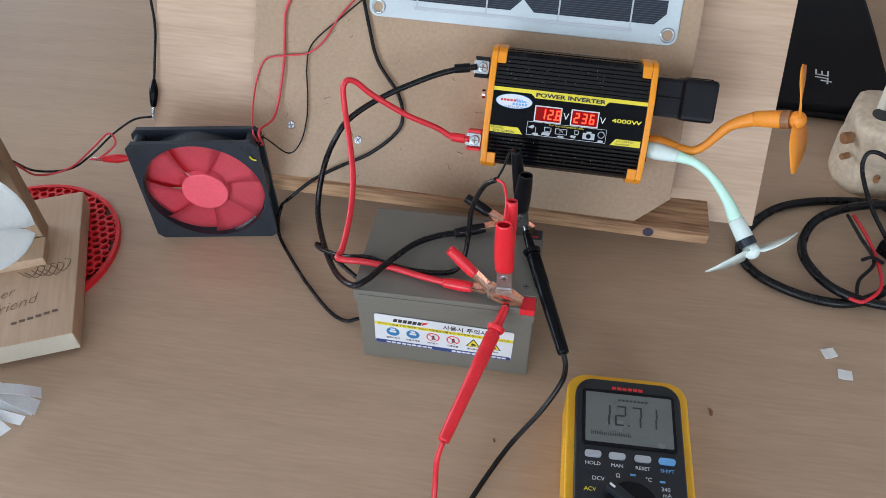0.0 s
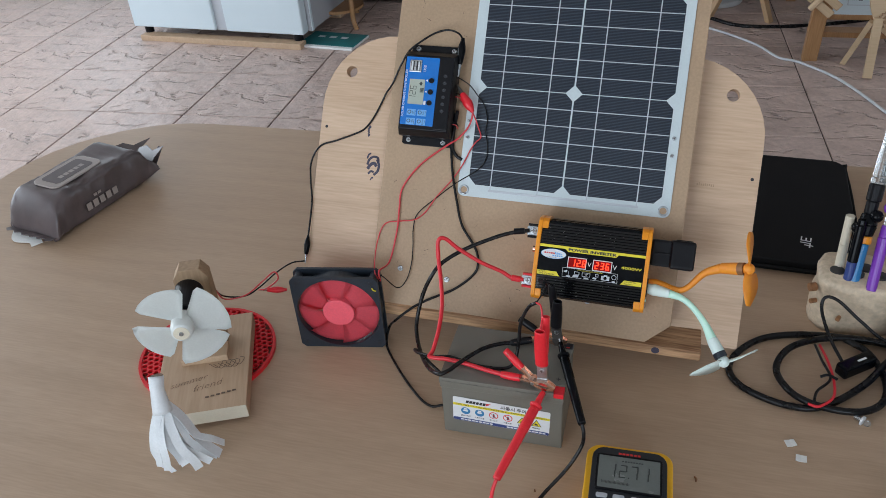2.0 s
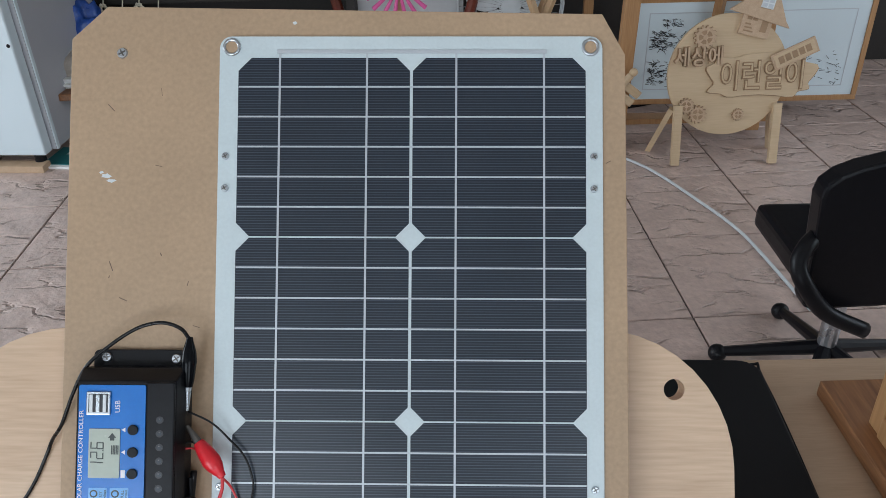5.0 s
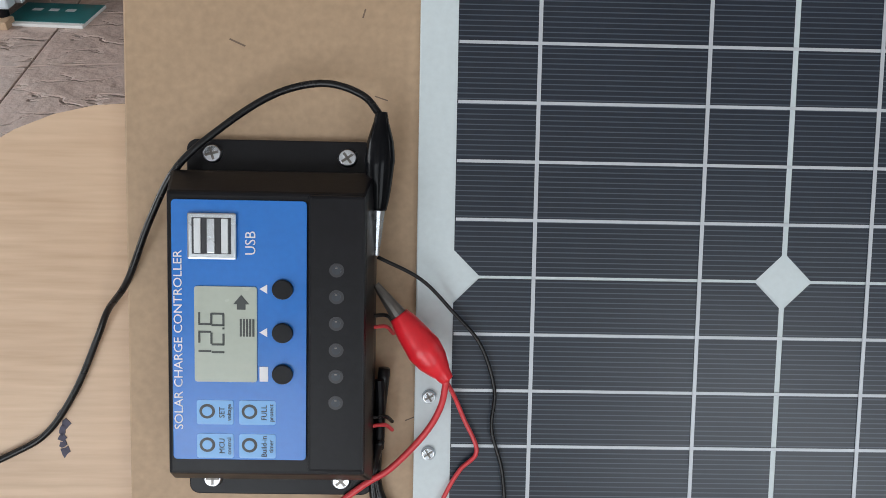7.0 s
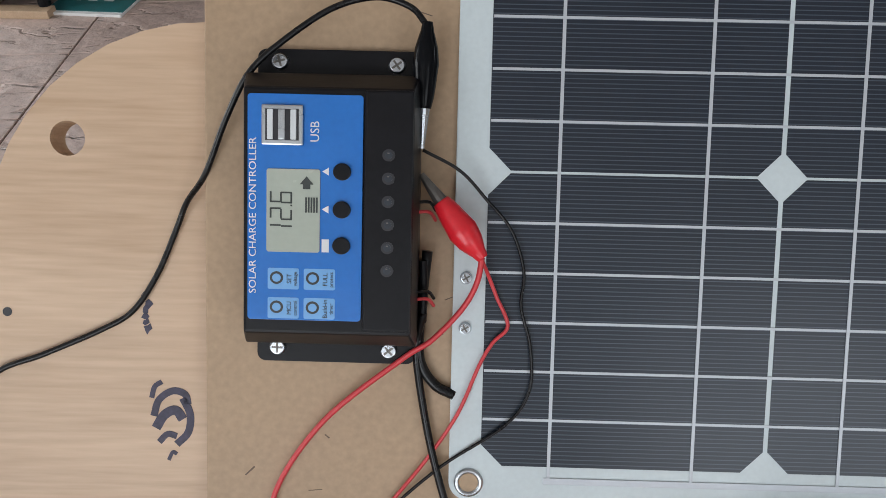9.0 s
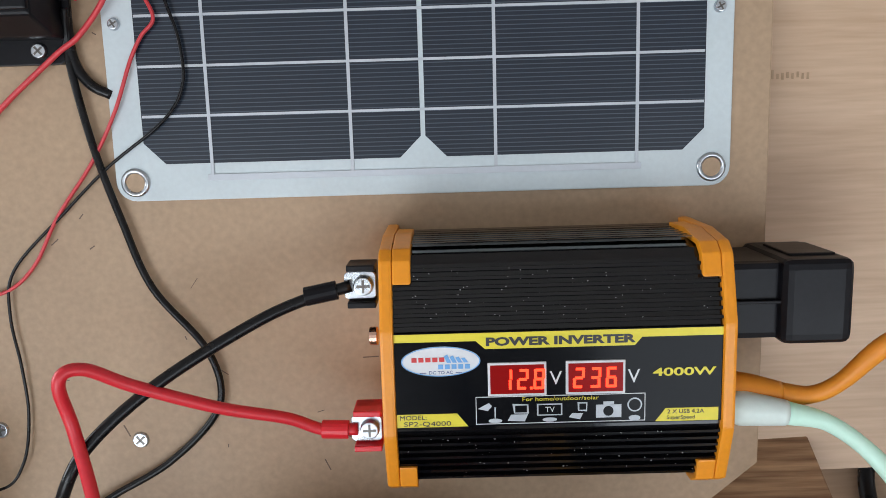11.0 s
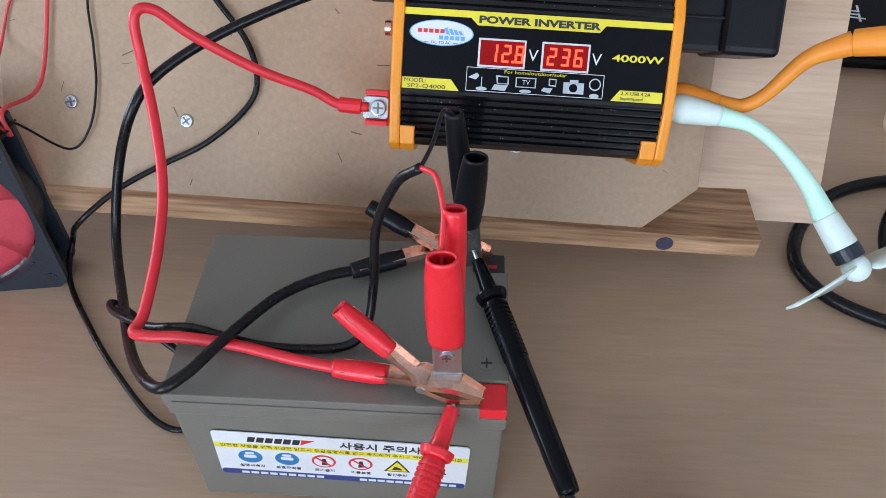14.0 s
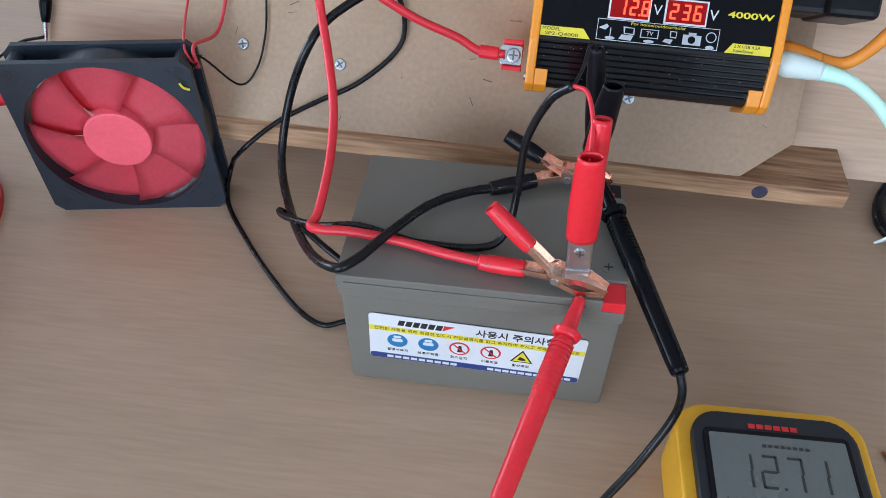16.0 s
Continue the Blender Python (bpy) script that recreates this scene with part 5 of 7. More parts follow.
# ---- multimeter and its probes ----
def multimeter():
    m = pose(0.2335, -0.1195, 0.0, 0, 0, 1.5) @ Matrix.Diagonal((1, 1, 1.10, 1))
    t = thing("multimeter", "yellow and dark grey digital multimeter lying on the table", "multimeter", m)
    w, l = 0.0465, 0.1040
    out = [(x * (1 - 0.03 * math.cos(y / l * 2.4)), y) for x, y in rounded(-w - 0.001, w + 0.001, -l, l, 0.017, 7)]
    part("holster", prism(out, 0.0, 0.036, 0.006, seg=3), M_METERYEL, t)
    for s in (-1, 1):
        for k in range(6):
            part("grip_rib", box(s * w - 0.0022, s * w + 0.0022, 0.045 - k * 0.005, 0.0475 - k * 0.005, 0.010, 0.030, 0.0008), M_METERYEL, t)
    f = [(x * 0.86, y * 0.925 + 0.001) for x, y in out]
    part("body", prism(f, 0.030, 0.0405, 0.003, seg=3), M_METERBLK, t)
    z = 0.0406
    part("screen_bezel", prism(rounded(-0.036, 0.036, 0.036, 0.086, 0.003), z - 0.001, z + 0.0012, 0.0006), M_BLACK, t)
    scr = part("screen", prism(rounded(-0.0335, 0.0335, 0.0385, 0.083, 0.001), z + 0.0010, z + 0.0016), M_LCD, t, "grey liquid crystal screen")
    digits("12.71", -0.0185, 0.063, 0.0082, 0.0180, z + 0.0016, 0.0121, 0.0013, M_LCDINK, scr)
    b = bmesh.new()
    for k in range(34):
        h = 0.0025 if k % 5 else 0.0036
        if k < 22:
            box(-0.029 + k * 0.0014, -0.0284 + k * 0.0014, 0.0445, 0.0445 + h, z + .0016, z + .0018, bm=b)
    for k in range(8):
        box(-0.008 + k * 0.003, -0.006 + k * 0.003, 0.0765, 0.0780, z + .0016, z + .0018, bm=b)
    tagged(part("bar_graph", b, M_LCDINK, scr), kind="stuff")
    for k in range(6):
        part("brand_bar", box(-0.0125 + k * 0.0042, -0.0092 + k * 0.0042, 0.0878, 0.0905, z, z + 0.0002), M_REDPRINT, t)
    for x, mm, s in ((-0.0275, M_BUSBAR, "HOLD"), (-0.0095, M_BUSBAR, "MAN"), (0.0095, M_BUSBAR, "RESET"), (0.0275, M_BLUELT, "SHIFT")):
        k = part("key", prism(rounded(x - 0.0062, x + 0.0062, 0.0255, 0.0305, 0.0022), z - 0.001, z + 0.0020, 0.0006), mm, t, "pale rubber key" if mm is M_BUSBAR else "blue rubber key")
        words(s, 0.0040, pose(x, 0.0205, z + 0.0002), M_WHITEPRINT if mm is M_BUSBAR else M_BLUELT, t, wide=1.05)
    part("dial_ring", rod((0, -0.013, z - 0.001), (0, -0.013, z + 0.0006), 0.0245, seg=44), M_METERBLK, t)
    dial = part("dial", rod((0, -0.013, z), (0, -0.013, z + 0.0060), 0.0205, 0.0190, 44, r=0.0012), M_BLACK, t)
    part("dial_bar", box(-0.022, 0.022, -0.0042, 0.0042, 0.0, 0.0075, 0.0016, m=pose(0, -0.013, z + 0.003, 0, 0, -38)), M_METERBLK, dial)
    part("dial_pointer", box(-0.021, -0.0165, -0.0008, 0.0008, 0.0074, 0.0079, m=pose(0, -0.013, z + 0.003, 0, 0, -38)), M_WHITEPRINT, dial)
    for s, x, y, mm in (("DCV", -0.0235, 0.0085, M_WHITEPRINT), ("ACV", -0.0295, -0.0005, M_YELLOW), ("OFF", -0.0320, -0.0125, M_WHITEPRINT), ("Ω", -0.009, 0.0125, M_WHITEPRINT), ("°C", 0.0135, 0.0120, M_WHITEPRINT), ("340", 0.0255, 0.0055, M_WHITEPRINT), ("mA", 0.0262, 0.0010, M_WHITEPRINT), ("20A", 0.0300, -0.0080, M_WHITEPRINT), ("CE", -0.0300, 0.0145, M_FANBLK), ("20A", -0.022, -0.0585, M_WHITEPRINT), ("CAT", -0.0105, -0.0630, M_WHITEPRINT), ("II", -0.0105, -0.0670, M_WHITEPRINT), ("COM", 0.0015, -0.0575, M_WHITEPRINT), ("MAX", -0.0225, -0.0790, M_WHITEPRINT), ("20A", -0.0225, -0.0830, M_WHITEPRINT), ("V Ω A", 0.0245, -0.0600, M_WHITEPRINT), ("°C", 0.0290, -0.0550, M_WHITEPRINT), ("750V ac", 0.0235, -0.0840, M_WHITEPRINT)):
        words(s, 0.0045 if len(s) < 5 else 0.0032, pose(x, y, z + 0.0002), mm, t)
    b = bmesh.new()
    for x, y in ((0.0235, 0.0115), (0.0290, -0.0015), (0.002, 0.0145)):
        box(x - 0.002, x + 0.002, y - 0.0008, y + 0.0008, z, z + 0.0002, bm=b)
    part("symbol_bars", b, M_BLUELT, t)
    for x in (-0.021, 0.0, 0.0215):
        j = part("jack", rod((x, -0.0705, z - 0.001), (x, -0.0705, z + 0.0012), 0.0056, seg=24, r=0.0005), M_BLACK, t)
        part("jack_bore", rod((x, -0.0705, z + 0.0008), (x, -0.0705, z + 0.0014), 0.0028, seg=16), M_BLKPRINT, j)
    return m


MM = multimeter()


def probe(label, tip, end, mm):
    t = thing("test_probe", label, "probe")
    P, Q = Vector(tip), Vector(end)
    d = (Q - P).normalized()
    L = (Q - P).length
    part("needle", rod(P, P + d * 0.020, 0.0008, 0.0014, 10), M_STEEL, t)
    part("nose", rod(P + d * 0.006, P + d * 0.026, 0.0030, 0.0044, 18, r=0.0005), mm, t, smooth=True)
    part("finger_guard", rod(P + d * 0.025, P + d * 0.029, 0.0078, 0.0066, 24, r=0.0010), mm, t)
    part("grip", tube([P + d * 0.028, P + d * 0.045, P + d * (L * 0.62), P + d * (L - 0.004), Q], [0.0050, 0.0056, 0.0054, 0.0048, 0.0036], 18, 6), mm, t, smooth=True)
    for k in range(12):
        c = P + d * (0.032 + k * 0.0024)
        part("grip_ring", rod(c, c + d * 0.0012, 0.0059, seg=20), mm, t)


probe("red test probe clipped to the battery terminal, reaching forward", (0.1285, 0.006, 0.0955), (0.0930, -0.1085, 0.0625), M_REDRUB)
probe("black test probe clipped to the battery terminal, reaching forward", (0.1335, 0.080, 0.1080), (0.1755, -0.0320, 0.0860), M_GLOSSBLK)
mp = lambda x, y, z: MM @ Vector((x, y, z))
cable("test_lead", "red test lead from the probe to the multimeter jack", [(0.0930, -0.1085, 0.0625), (0.0895, -0.117, 0.048), (0.0890, -0.125, 0.027), (0.0905, -0.143, 0.010), (0.096, -0.170, 0.0030), (0.106, -0.215, 0.0025), (0.118, -0.250, 0.0025), (0.150, -0.290, 0.004), (0.182, -0.270, 0.012), mp(-0.0430, -0.088, 0.040), mp(-0.0380, -0.066, 0.046), mp(-0.020, -0.045, 0.052), mp(0.008, -0.037, 0.054), mp(0.033, -0.051, 0.051), mp(0.042, -0.080, 0.045), mp(0.040, -0.112, 0.035), mp(0.02, -0.125, 0.04), mp(0.010, -0.100, 0.048), mp(0.0150, -0.080, 0.047)], 0.0022, M_CABLERED)
cable("test_lead", "black test lead from the probe to the multimeter jack", [(0.1755, -0.0320, 0.0860), (0.1785, -0.037, 0.075), (0.177, -0.041, 0.058), (0.164, -0.054, 0.034), (0.1410, -0.0776, 0.012), (0.1195, -0.1175, 0.0045), (0.1010, -0.1611, 0.0022), (0.0926, -0.1957, 0.0022), (0.0890, -0.245, 0.0022), (0.105, -0.305, 0.0022), (0.18, -0.335, 0.0022), mp(0.0, -0.145, 0.020), mp(0.0, -0.105, 0.042), mp(0.0, -0.085, 0.050)], 0.0022, M_CABLE)


def lead_plug(label, a, b, mm):
    t = thing("lead_plug", label, "plug")
    a, b = Vector(a), Vector(b)
    d = (b - a)
    m = Matrix.Translation(a) @ d.to_track_quat("Z", "Y").to_matrix().to_4x4()
    part("shell", box(-0.0055, 0.0055, -0.0055, 0.0055, -0.006, d.length * 0.6, 0.0015, m=m), mm, t)
    for k in range(4):
        part("strain_ring", rod(a + d * (0.62 + 0.1 * k), a + d * (0.67 + 0.1 * k), 0.0042 - 0.0004 * k, seg=16), mm, t)
    part("stem", rod(a, b, 0.0028, seg=14), mm, t)


lead_plug("red right-angled plug in the multimeter jack", mp(0.0215, -0.0690, 0.047), mp(0.0120, -0.092, 0.047), M_REDRUB)
lead_plug("black right-angled plug in the multimeter jack", mp(0.0, -0.0690, 0.047), mp(0.0, -0.094, 0.047), M_BLACK)


# ---- cooling fan ----
def cooling_fan():
    a = 9.5
    S, D = 0.1245, 0.026
    t = thing("cooling_fan", "square black case fan with red blades standing on the table", "fan", pose(-0.1840, 0.1255, 0, 0, 0, a))
    # frame: plate with a round opening, front and back, joined by a sleeve
    n = 64
    r0, r1 = 0.0590, 0.0600
    b = bmesh.new()

    def plate(y0, y1):
        sq = []
        for k in range(n):
            an = 2 * math.pi * (k + 0.5) / n
            c, s = math.cos(an), math.sin(an)
            q = (S / 2) / max(abs(c), abs(s))
            q = min(q, S / 2 * 1.38)
            sq.append((q * c, q * s))
        ring = [[b.verts.new((x, y, z + S / 2)) for x, z in pts] for y, pts in (
            (y0, sq), (y0, [(r0 * math.cos(2 * math.pi * (k + .5) / n), r0 * math.sin(2 * math.pi * (k + .5) / n)) for k in range(n)]),
            (y1, [(r0 * math.cos(2 * math.pi * (k + .5) / n), r0 * math.sin(2 * math.pi * (k + .5) / n)) for k in range(n)]), (y1, sq))]
        for q in range(4):
            for k in range(n):
                b.faces.new((ring[q][k], ring[q][(k + 1) % n], ring[(q + 1) % 4][(k + 1) % n], ring[(q + 1) % 4][k]))

    plate(0.0, 0.0045)
    part("front_flange", b, M_FANBLK, t)
    b = bmesh.new()
    plate(D - 0.0045, D)
    part("rear_flange", b, M_FANBLK, t)
    b = bmesh.new()
    rr = [[b.verts.new((r * math.cos(2 * math.pi * k / n), y, S / 2 + r * math.sin(2 * math.pi * k / n))) for k in range(n)] for r, y in ((r0, 0.004), (r0, D - 0.004), (r1 + 0.001, D - 0.004), (r1 + 0.001, 0.004))]
    for q in range(4):
        for k in range(n):
            b.faces.new((rr[q][k], rr[q][(k + 1) % n], rr[(q + 1) % 4][(k + 1) % n], rr[(q + 1) % 4][k]))
    part("shroud", b, M_FANBLK, t)
    for sx in (-1, 1):
        for sz in (-1, 1):
            x, z = sx * 0.0535, S / 2 + sz * 0.0535
            part("corner_post", rod((x, 0.004, z), (x, D - 0.004, z), 0.0052, seg=16), M_FANBLK, t)
            part("screw_hole", rod((x, -0.0004, z), (x, 0.0005, z), 0.0026, seg=16), M_BLKPRINT, t)
            part("boss", rod((x, -0.0003, z), (x, 0.001, z), 0.0044, seg=20), M_FANBLK, t)
            m = pose(sx * 0.0475, -0.0004, S / 2 + sz * 0.0475, 0, 45 if sx * sz > 0 else -45, 0)
            part("slot", box(-0.0075, 0.0075, 0, 0.0008, 0.0052, 0.0064, m=m), M_BLKPRINT, t)
    imp = part("hub", rod((0, 0.0012, S / 2), (0, D - 0.010, S / 2), 0.0225, 0.0240, 40, r=0.0012), M_FANRED, t, "red round hub")
    for k in range(7):
        a0 = 2 * math.pi * k / 7 + 0.35
        b = bmesh.new()
        rows = []
        for i in range(7):
            r = 0.0225 + i * (0.0578 - 0.0225) / 6
            row = []
            for j in range(6):
                s = j / 5
                an = a0 + (1.10 + 0.06 * i / 6) * s - 0.16 * i / 6
                y = 0.0034 + 0.0080 * s
                row.append(b.verts.new((r * math.cos(an), y, S / 2 + r * math.sin(an))))
            rows.append(row)
        for i in range(6):
            for j in range(5):
                b.faces.new((rows[i][j], rows[i][j + 1], rows[i + 1][j + 1], rows[i + 1][j]))
        fs = bmesh.ops.solidify(b, geom=list(b.faces), thickness=0.0012)
        part("blade", b, M_FANRED, imp, smooth=True)
    for k in range(4):
        an = radians(45 + 90 * k)
        part("strut", rod((0.02 * math.cos(an), D - 0.004, S / 2 + 0.02 * math.sin(an)), (0.059 * math.cos(an), D - 0.004, S / 2 + 0.059 * math.sin(an)), 0.002, seg=10), M_FANBLK, t)
    part("motor_mount", rod((0, D - 0.008, S / 2), (0, D - 0.001, S / 2), 0.024, seg=36), M_FANBLK, t)
    part("yellow_wire", tube([(0.0535, -0.001, 0.1090), (0.0555, -0.0016, 0.1060), (0.0590, -0.001, 0.1040)], 0.0008, 8, 5), M_YELLOW, t, "short yellow wire")
    part("black_wire", tube([(0.0560, 0.002, 0.1120), (0.062, 0.010, 0.1140), (0.0630, 0.026, 0.1120)], 0.0009, 8, 5), M_CABLE, t)


cooling_fan()


# ---- toy fan on its plank ----
def honeycomb_mat():
    cx, cy, R = -0.377, 0.073, 0.0985
    t = thing("honeycomb_mat", "round red honeycomb silicone mat under the toy fan", "trivet", Matrix.Translation((cx, cy, 0)))
    b = bmesh.new()
    n = 64
    rings = [[b.verts.new((r * math.cos(2 * math.pi * k / n), r * math.sin(2 * math.pi * k / n), z)) for k in range(n)] for r, z in ((R, 0), (R, 0.006), (R - 0.004, 0.006), (R - 0.004, 0))]
    for q in range(4):
        for k in range(n):
            b.faces.new((rings[q][k], rings[q][(k + 1) % n], rings[(q + 1) % 4][(k + 1) % n], rings[(q + 1) % 4][k]))
    part("rim", b, M_HEXRED, t)
    verts, faces = [], []
    s = 0.0094
    for i in range(-12, 13):
        for j in range(-13, 14):
            x, y = i * s + (j % 2) * s / 2, j * s * 0.866
            if math.hypot(x, y) > R - 0.006:
                continue
            k0 = len(verts)
            for r, z in ((s / 1.732, 0.0052), (s / 1.732 * 0.72, 0.0052), (s / 1.732 * 0.70, 0.0012)):
                verts += [(x + r * math.cos(radians(30 + 60 * k)), y + r * math.sin(radians(30 + 60 * k)), z) for k in range(6)]
            for q in range(2):
                faces += [(k0 + 6 * q + k, k0 + 6 * q + (k + 1) % 6, k0 + 6 * q + 6 + (k + 1) % 6, k0 + 6 * q + 6 + k) for k in range(6)]
    me = bpy.data.meshes.new("grid")
    me.from_pydata(verts, [], faces)
    me.materials.append(M_HEXRED)
    g = new("grid", me)
    g.parent = t
    part("base_web", rod((0, 0, 0.0002), (0, 0, 0.0010), R - 0.003, seg=48), M_BARREL, t)


honeycomb_mat()


def toy_fan():
    yaw = math.degrees(math.atan2(0.079, 0.177))
    m = pose(-0.351, 0.0300, 0.006, 0, 0, yaw)
    t = thing("toy_fan", "home-made desk fan with a white propeller on a wooden plank", "fan", m)
    part("plank", box(-0.061, 0.061, -0.097, 0.097, 0, 0.022, 0.0012), M_PINE, t)
    part("plank_end", box(-0.0605, 0.0605, -0.0974, -0.0965, 0.0005, 0.0215), M_CREAM, t, "pale sawn plank end")
    poly = [(-0.023, 0.0), (0.023, 0.0), (0.023, 0.124), (0.014, 0.138), (-0.014, 0.138), (-0.023, 0.124)]
    part("post", prism(poly, -0.012, 0.012, 0.001, m=pose(0.006, 0.040, 0.021, 90)), M_OLDPINE, t)
    part("post_foot", box(-0.032, 0.032, -0.004, 0.026, 0.022, 0.032, 0.001), M_PINE, t)
    z = 0.126
    mo = part("motor", rod((0, 0.030, z), (0, -0.028, z), 0.019, seg=32, r=0.0015), M_BLACK, t)
    part("motor_nose", rod((0, -0.028, z), (0, -0.036, z), 0.012, 0.008, 24), M_DARKSTEEL, mo)
    hub = part("hub", tube([(0, -0.034, z), (0, -0.040, z), (0, -0.052, z), (0, -0.062, z)], [0.0155, 0.0155, 0.0145, 0.0125], 24, 4), M_PROP, t, "white propeller hub", smooth=True)
    part("hub_bore", rod((0, -0.0618, z), (0, -0.0626, z), 0.0100, seg=24), M_CREAM, hub)
    part("shaft", rod((0, -0.0620, z), (0, -0.0640, z), 0.003, seg=12), M_STEEL, hub)
    for k in range(4):
        a0 = radians(90 * k + 25)
        b = bmesh.new()
        rows = []
        for i in range(8):
            r = 0.012 + i * 0.0069
            half = 0.68 if i < 7 else 0.62
            rows.append([b.verts.new((r * math.cos(a0 + half * (2 * j / 7 - 1)), -0.046 + 0.010 * (j / 7 - 0.5), z + r * math.sin(a0 + half * (2 * j / 7 - 1)))) for j in range(8)])
        for i in range(7):
            for j in range(7):
                b.faces.new((rows[i][j], rows[i][j + 1], rows[i + 1][j + 1], rows[i + 1][j]))
        bmesh.ops.solidify(b, geom=list(b.faces), thickness=0.0009)
        part("blade", b, M_PROP, t, smooth=True)
    words("summer", 0.0150, pose(-0.020, -0.037, 0.0223, 0, 0, 12), M_HAND, t, "handwriting", shear=0.4, bold=-0.0003)
    words("friend", 0.0165, pose(0.006, -0.050, 0.0223, 0, 0, 13), M_HAND, t, "handwriting", shear=0.4, bold=-0.0003)
    b = bmesh.new()
    for k in range(6):
        box(0.006 + 0.007 * k, 0.011 + 0.007 * k, -0.0735 + 0.0012 * k, -0.0705 + 0.0012 * k, 0.0221, 0.0223, bm=b)
    part("signature_bars", b, M_PENCIL, t)
    # pencilled scroll ornament
    rng = random.Random(3)
    b = bmesh.new()
    for k in range(6):
        x, y = 0.018 + 0.006 * k, -0.006 - 0.006 * rng.random()
        tube([(x - 0.012, y, 0.0222), (x, y - 0.010, 0.0222), (x + 0.006, y + 0.002, 0.0222), (x, y + 0.006, 0.0222)], 0.0004, 5, 4, bm=b)
    part("pencil_scroll", b, M_PENCIL, t)
    return m


TF = toy_fan()
tf = lambda x, y, z: TF @ Vector((x, y, z))
cable("fan_lead", "thin black lead from the toy fan motor to the clips", [tf(0.0, 0.052, 0.125), tf(0.02, 0.062, 0.105), (-0.366, 0.128, 0.066), (-0.345, 0.150, 0.052), (-0.330, 0.172, 0.055), (-0.310, 0.190, 0.070), (-0.285, 0.198, 0.086), B(-0.258, -0.128, -0.010)], 0.0012, M_CABLE)
cable("fan_lead", "thin red lead from the toy fan motor to the red clip", [tf(0.004, 0.052, 0.122), tf(0.024, 0.060, 0.100), (-0.364, 0.126, 0.062), (-0.342, 0.147, 0.056), (-0.326, 0.172, 0.064), (-0.308, 0.182, 0.078), (-0.300, 0.176, 0.070), (-0.318, 0.168, 0.056), (-0.333, 0.170, 0.050)], 0.0011, M_REDPIN)
croc_clip("crocodile_clip", "red-booted crocodile clip behind the cooling fan", (-0.334, 0.170, 0.050), (-0.290, 0.178, 0.050), M_REDRUB, r=0.0046)
croc_clip("crocodile_clip", "black-booted crocodile clip hanging at the board edge", B(-0.257, -0.131, -0.010), B(-0.257, -0.090, -0.010), M_GLOSSBLK, r=0.0042)


def tassel():
    t = thing("plastic_tassel", "white shredded plastic film tassel lying on the table", "tassel", Matrix.Translation((-0.323, -0.092, 0.0)))
    rng = random.Random(11)
    part("tied_head", tube([(-0.004, 0.002, 0.118), (0.000, -0.008, 0.104), (0.006, -0.018, 0.080)], [0.0095, 0.0085, 0.0120], 12, 5), M_FILM, t, smooth=True)
    part("head_mouth", rod((-0.0040, 0.0020, 0.1178), (-0.0042, 0.0024, 0.1188), 0.0080, seg=14), M_PENCIL, t)
    for k in range(13):
        a = k / 12
        ex, ey = 0.005 + 0.062 * a + rng.uniform(-0.006, 0.006), -0.052 + 0.055 * a ** 1.4 + rng.uniform(-0.008, 0.008)
        z = 0.002 + 0.018 * rng.random()
        mx, my = ex * 0.55 + rng.uniform(-0.005, 0.005), ey * 0.70 - 0.010 + rng.uniform(-0.006, 0.006)
        b = tube([(0.002 + 0.006 * a, -0.012, 0.090), (mx * 0.6, my * 0.75, 0.066), (mx, my, 0.036 + z * 0.5), ((mx + ex) / 2 + rng.uniform(-.004, .004), (my + ey) / 2, 0.014 + z), (ex, ey, z)], 0.003, 6, 6, flat=(rng.uniform(0.008, 0.015), 0.0005))
        part("strip", b, M_FILM, t)


tassel()


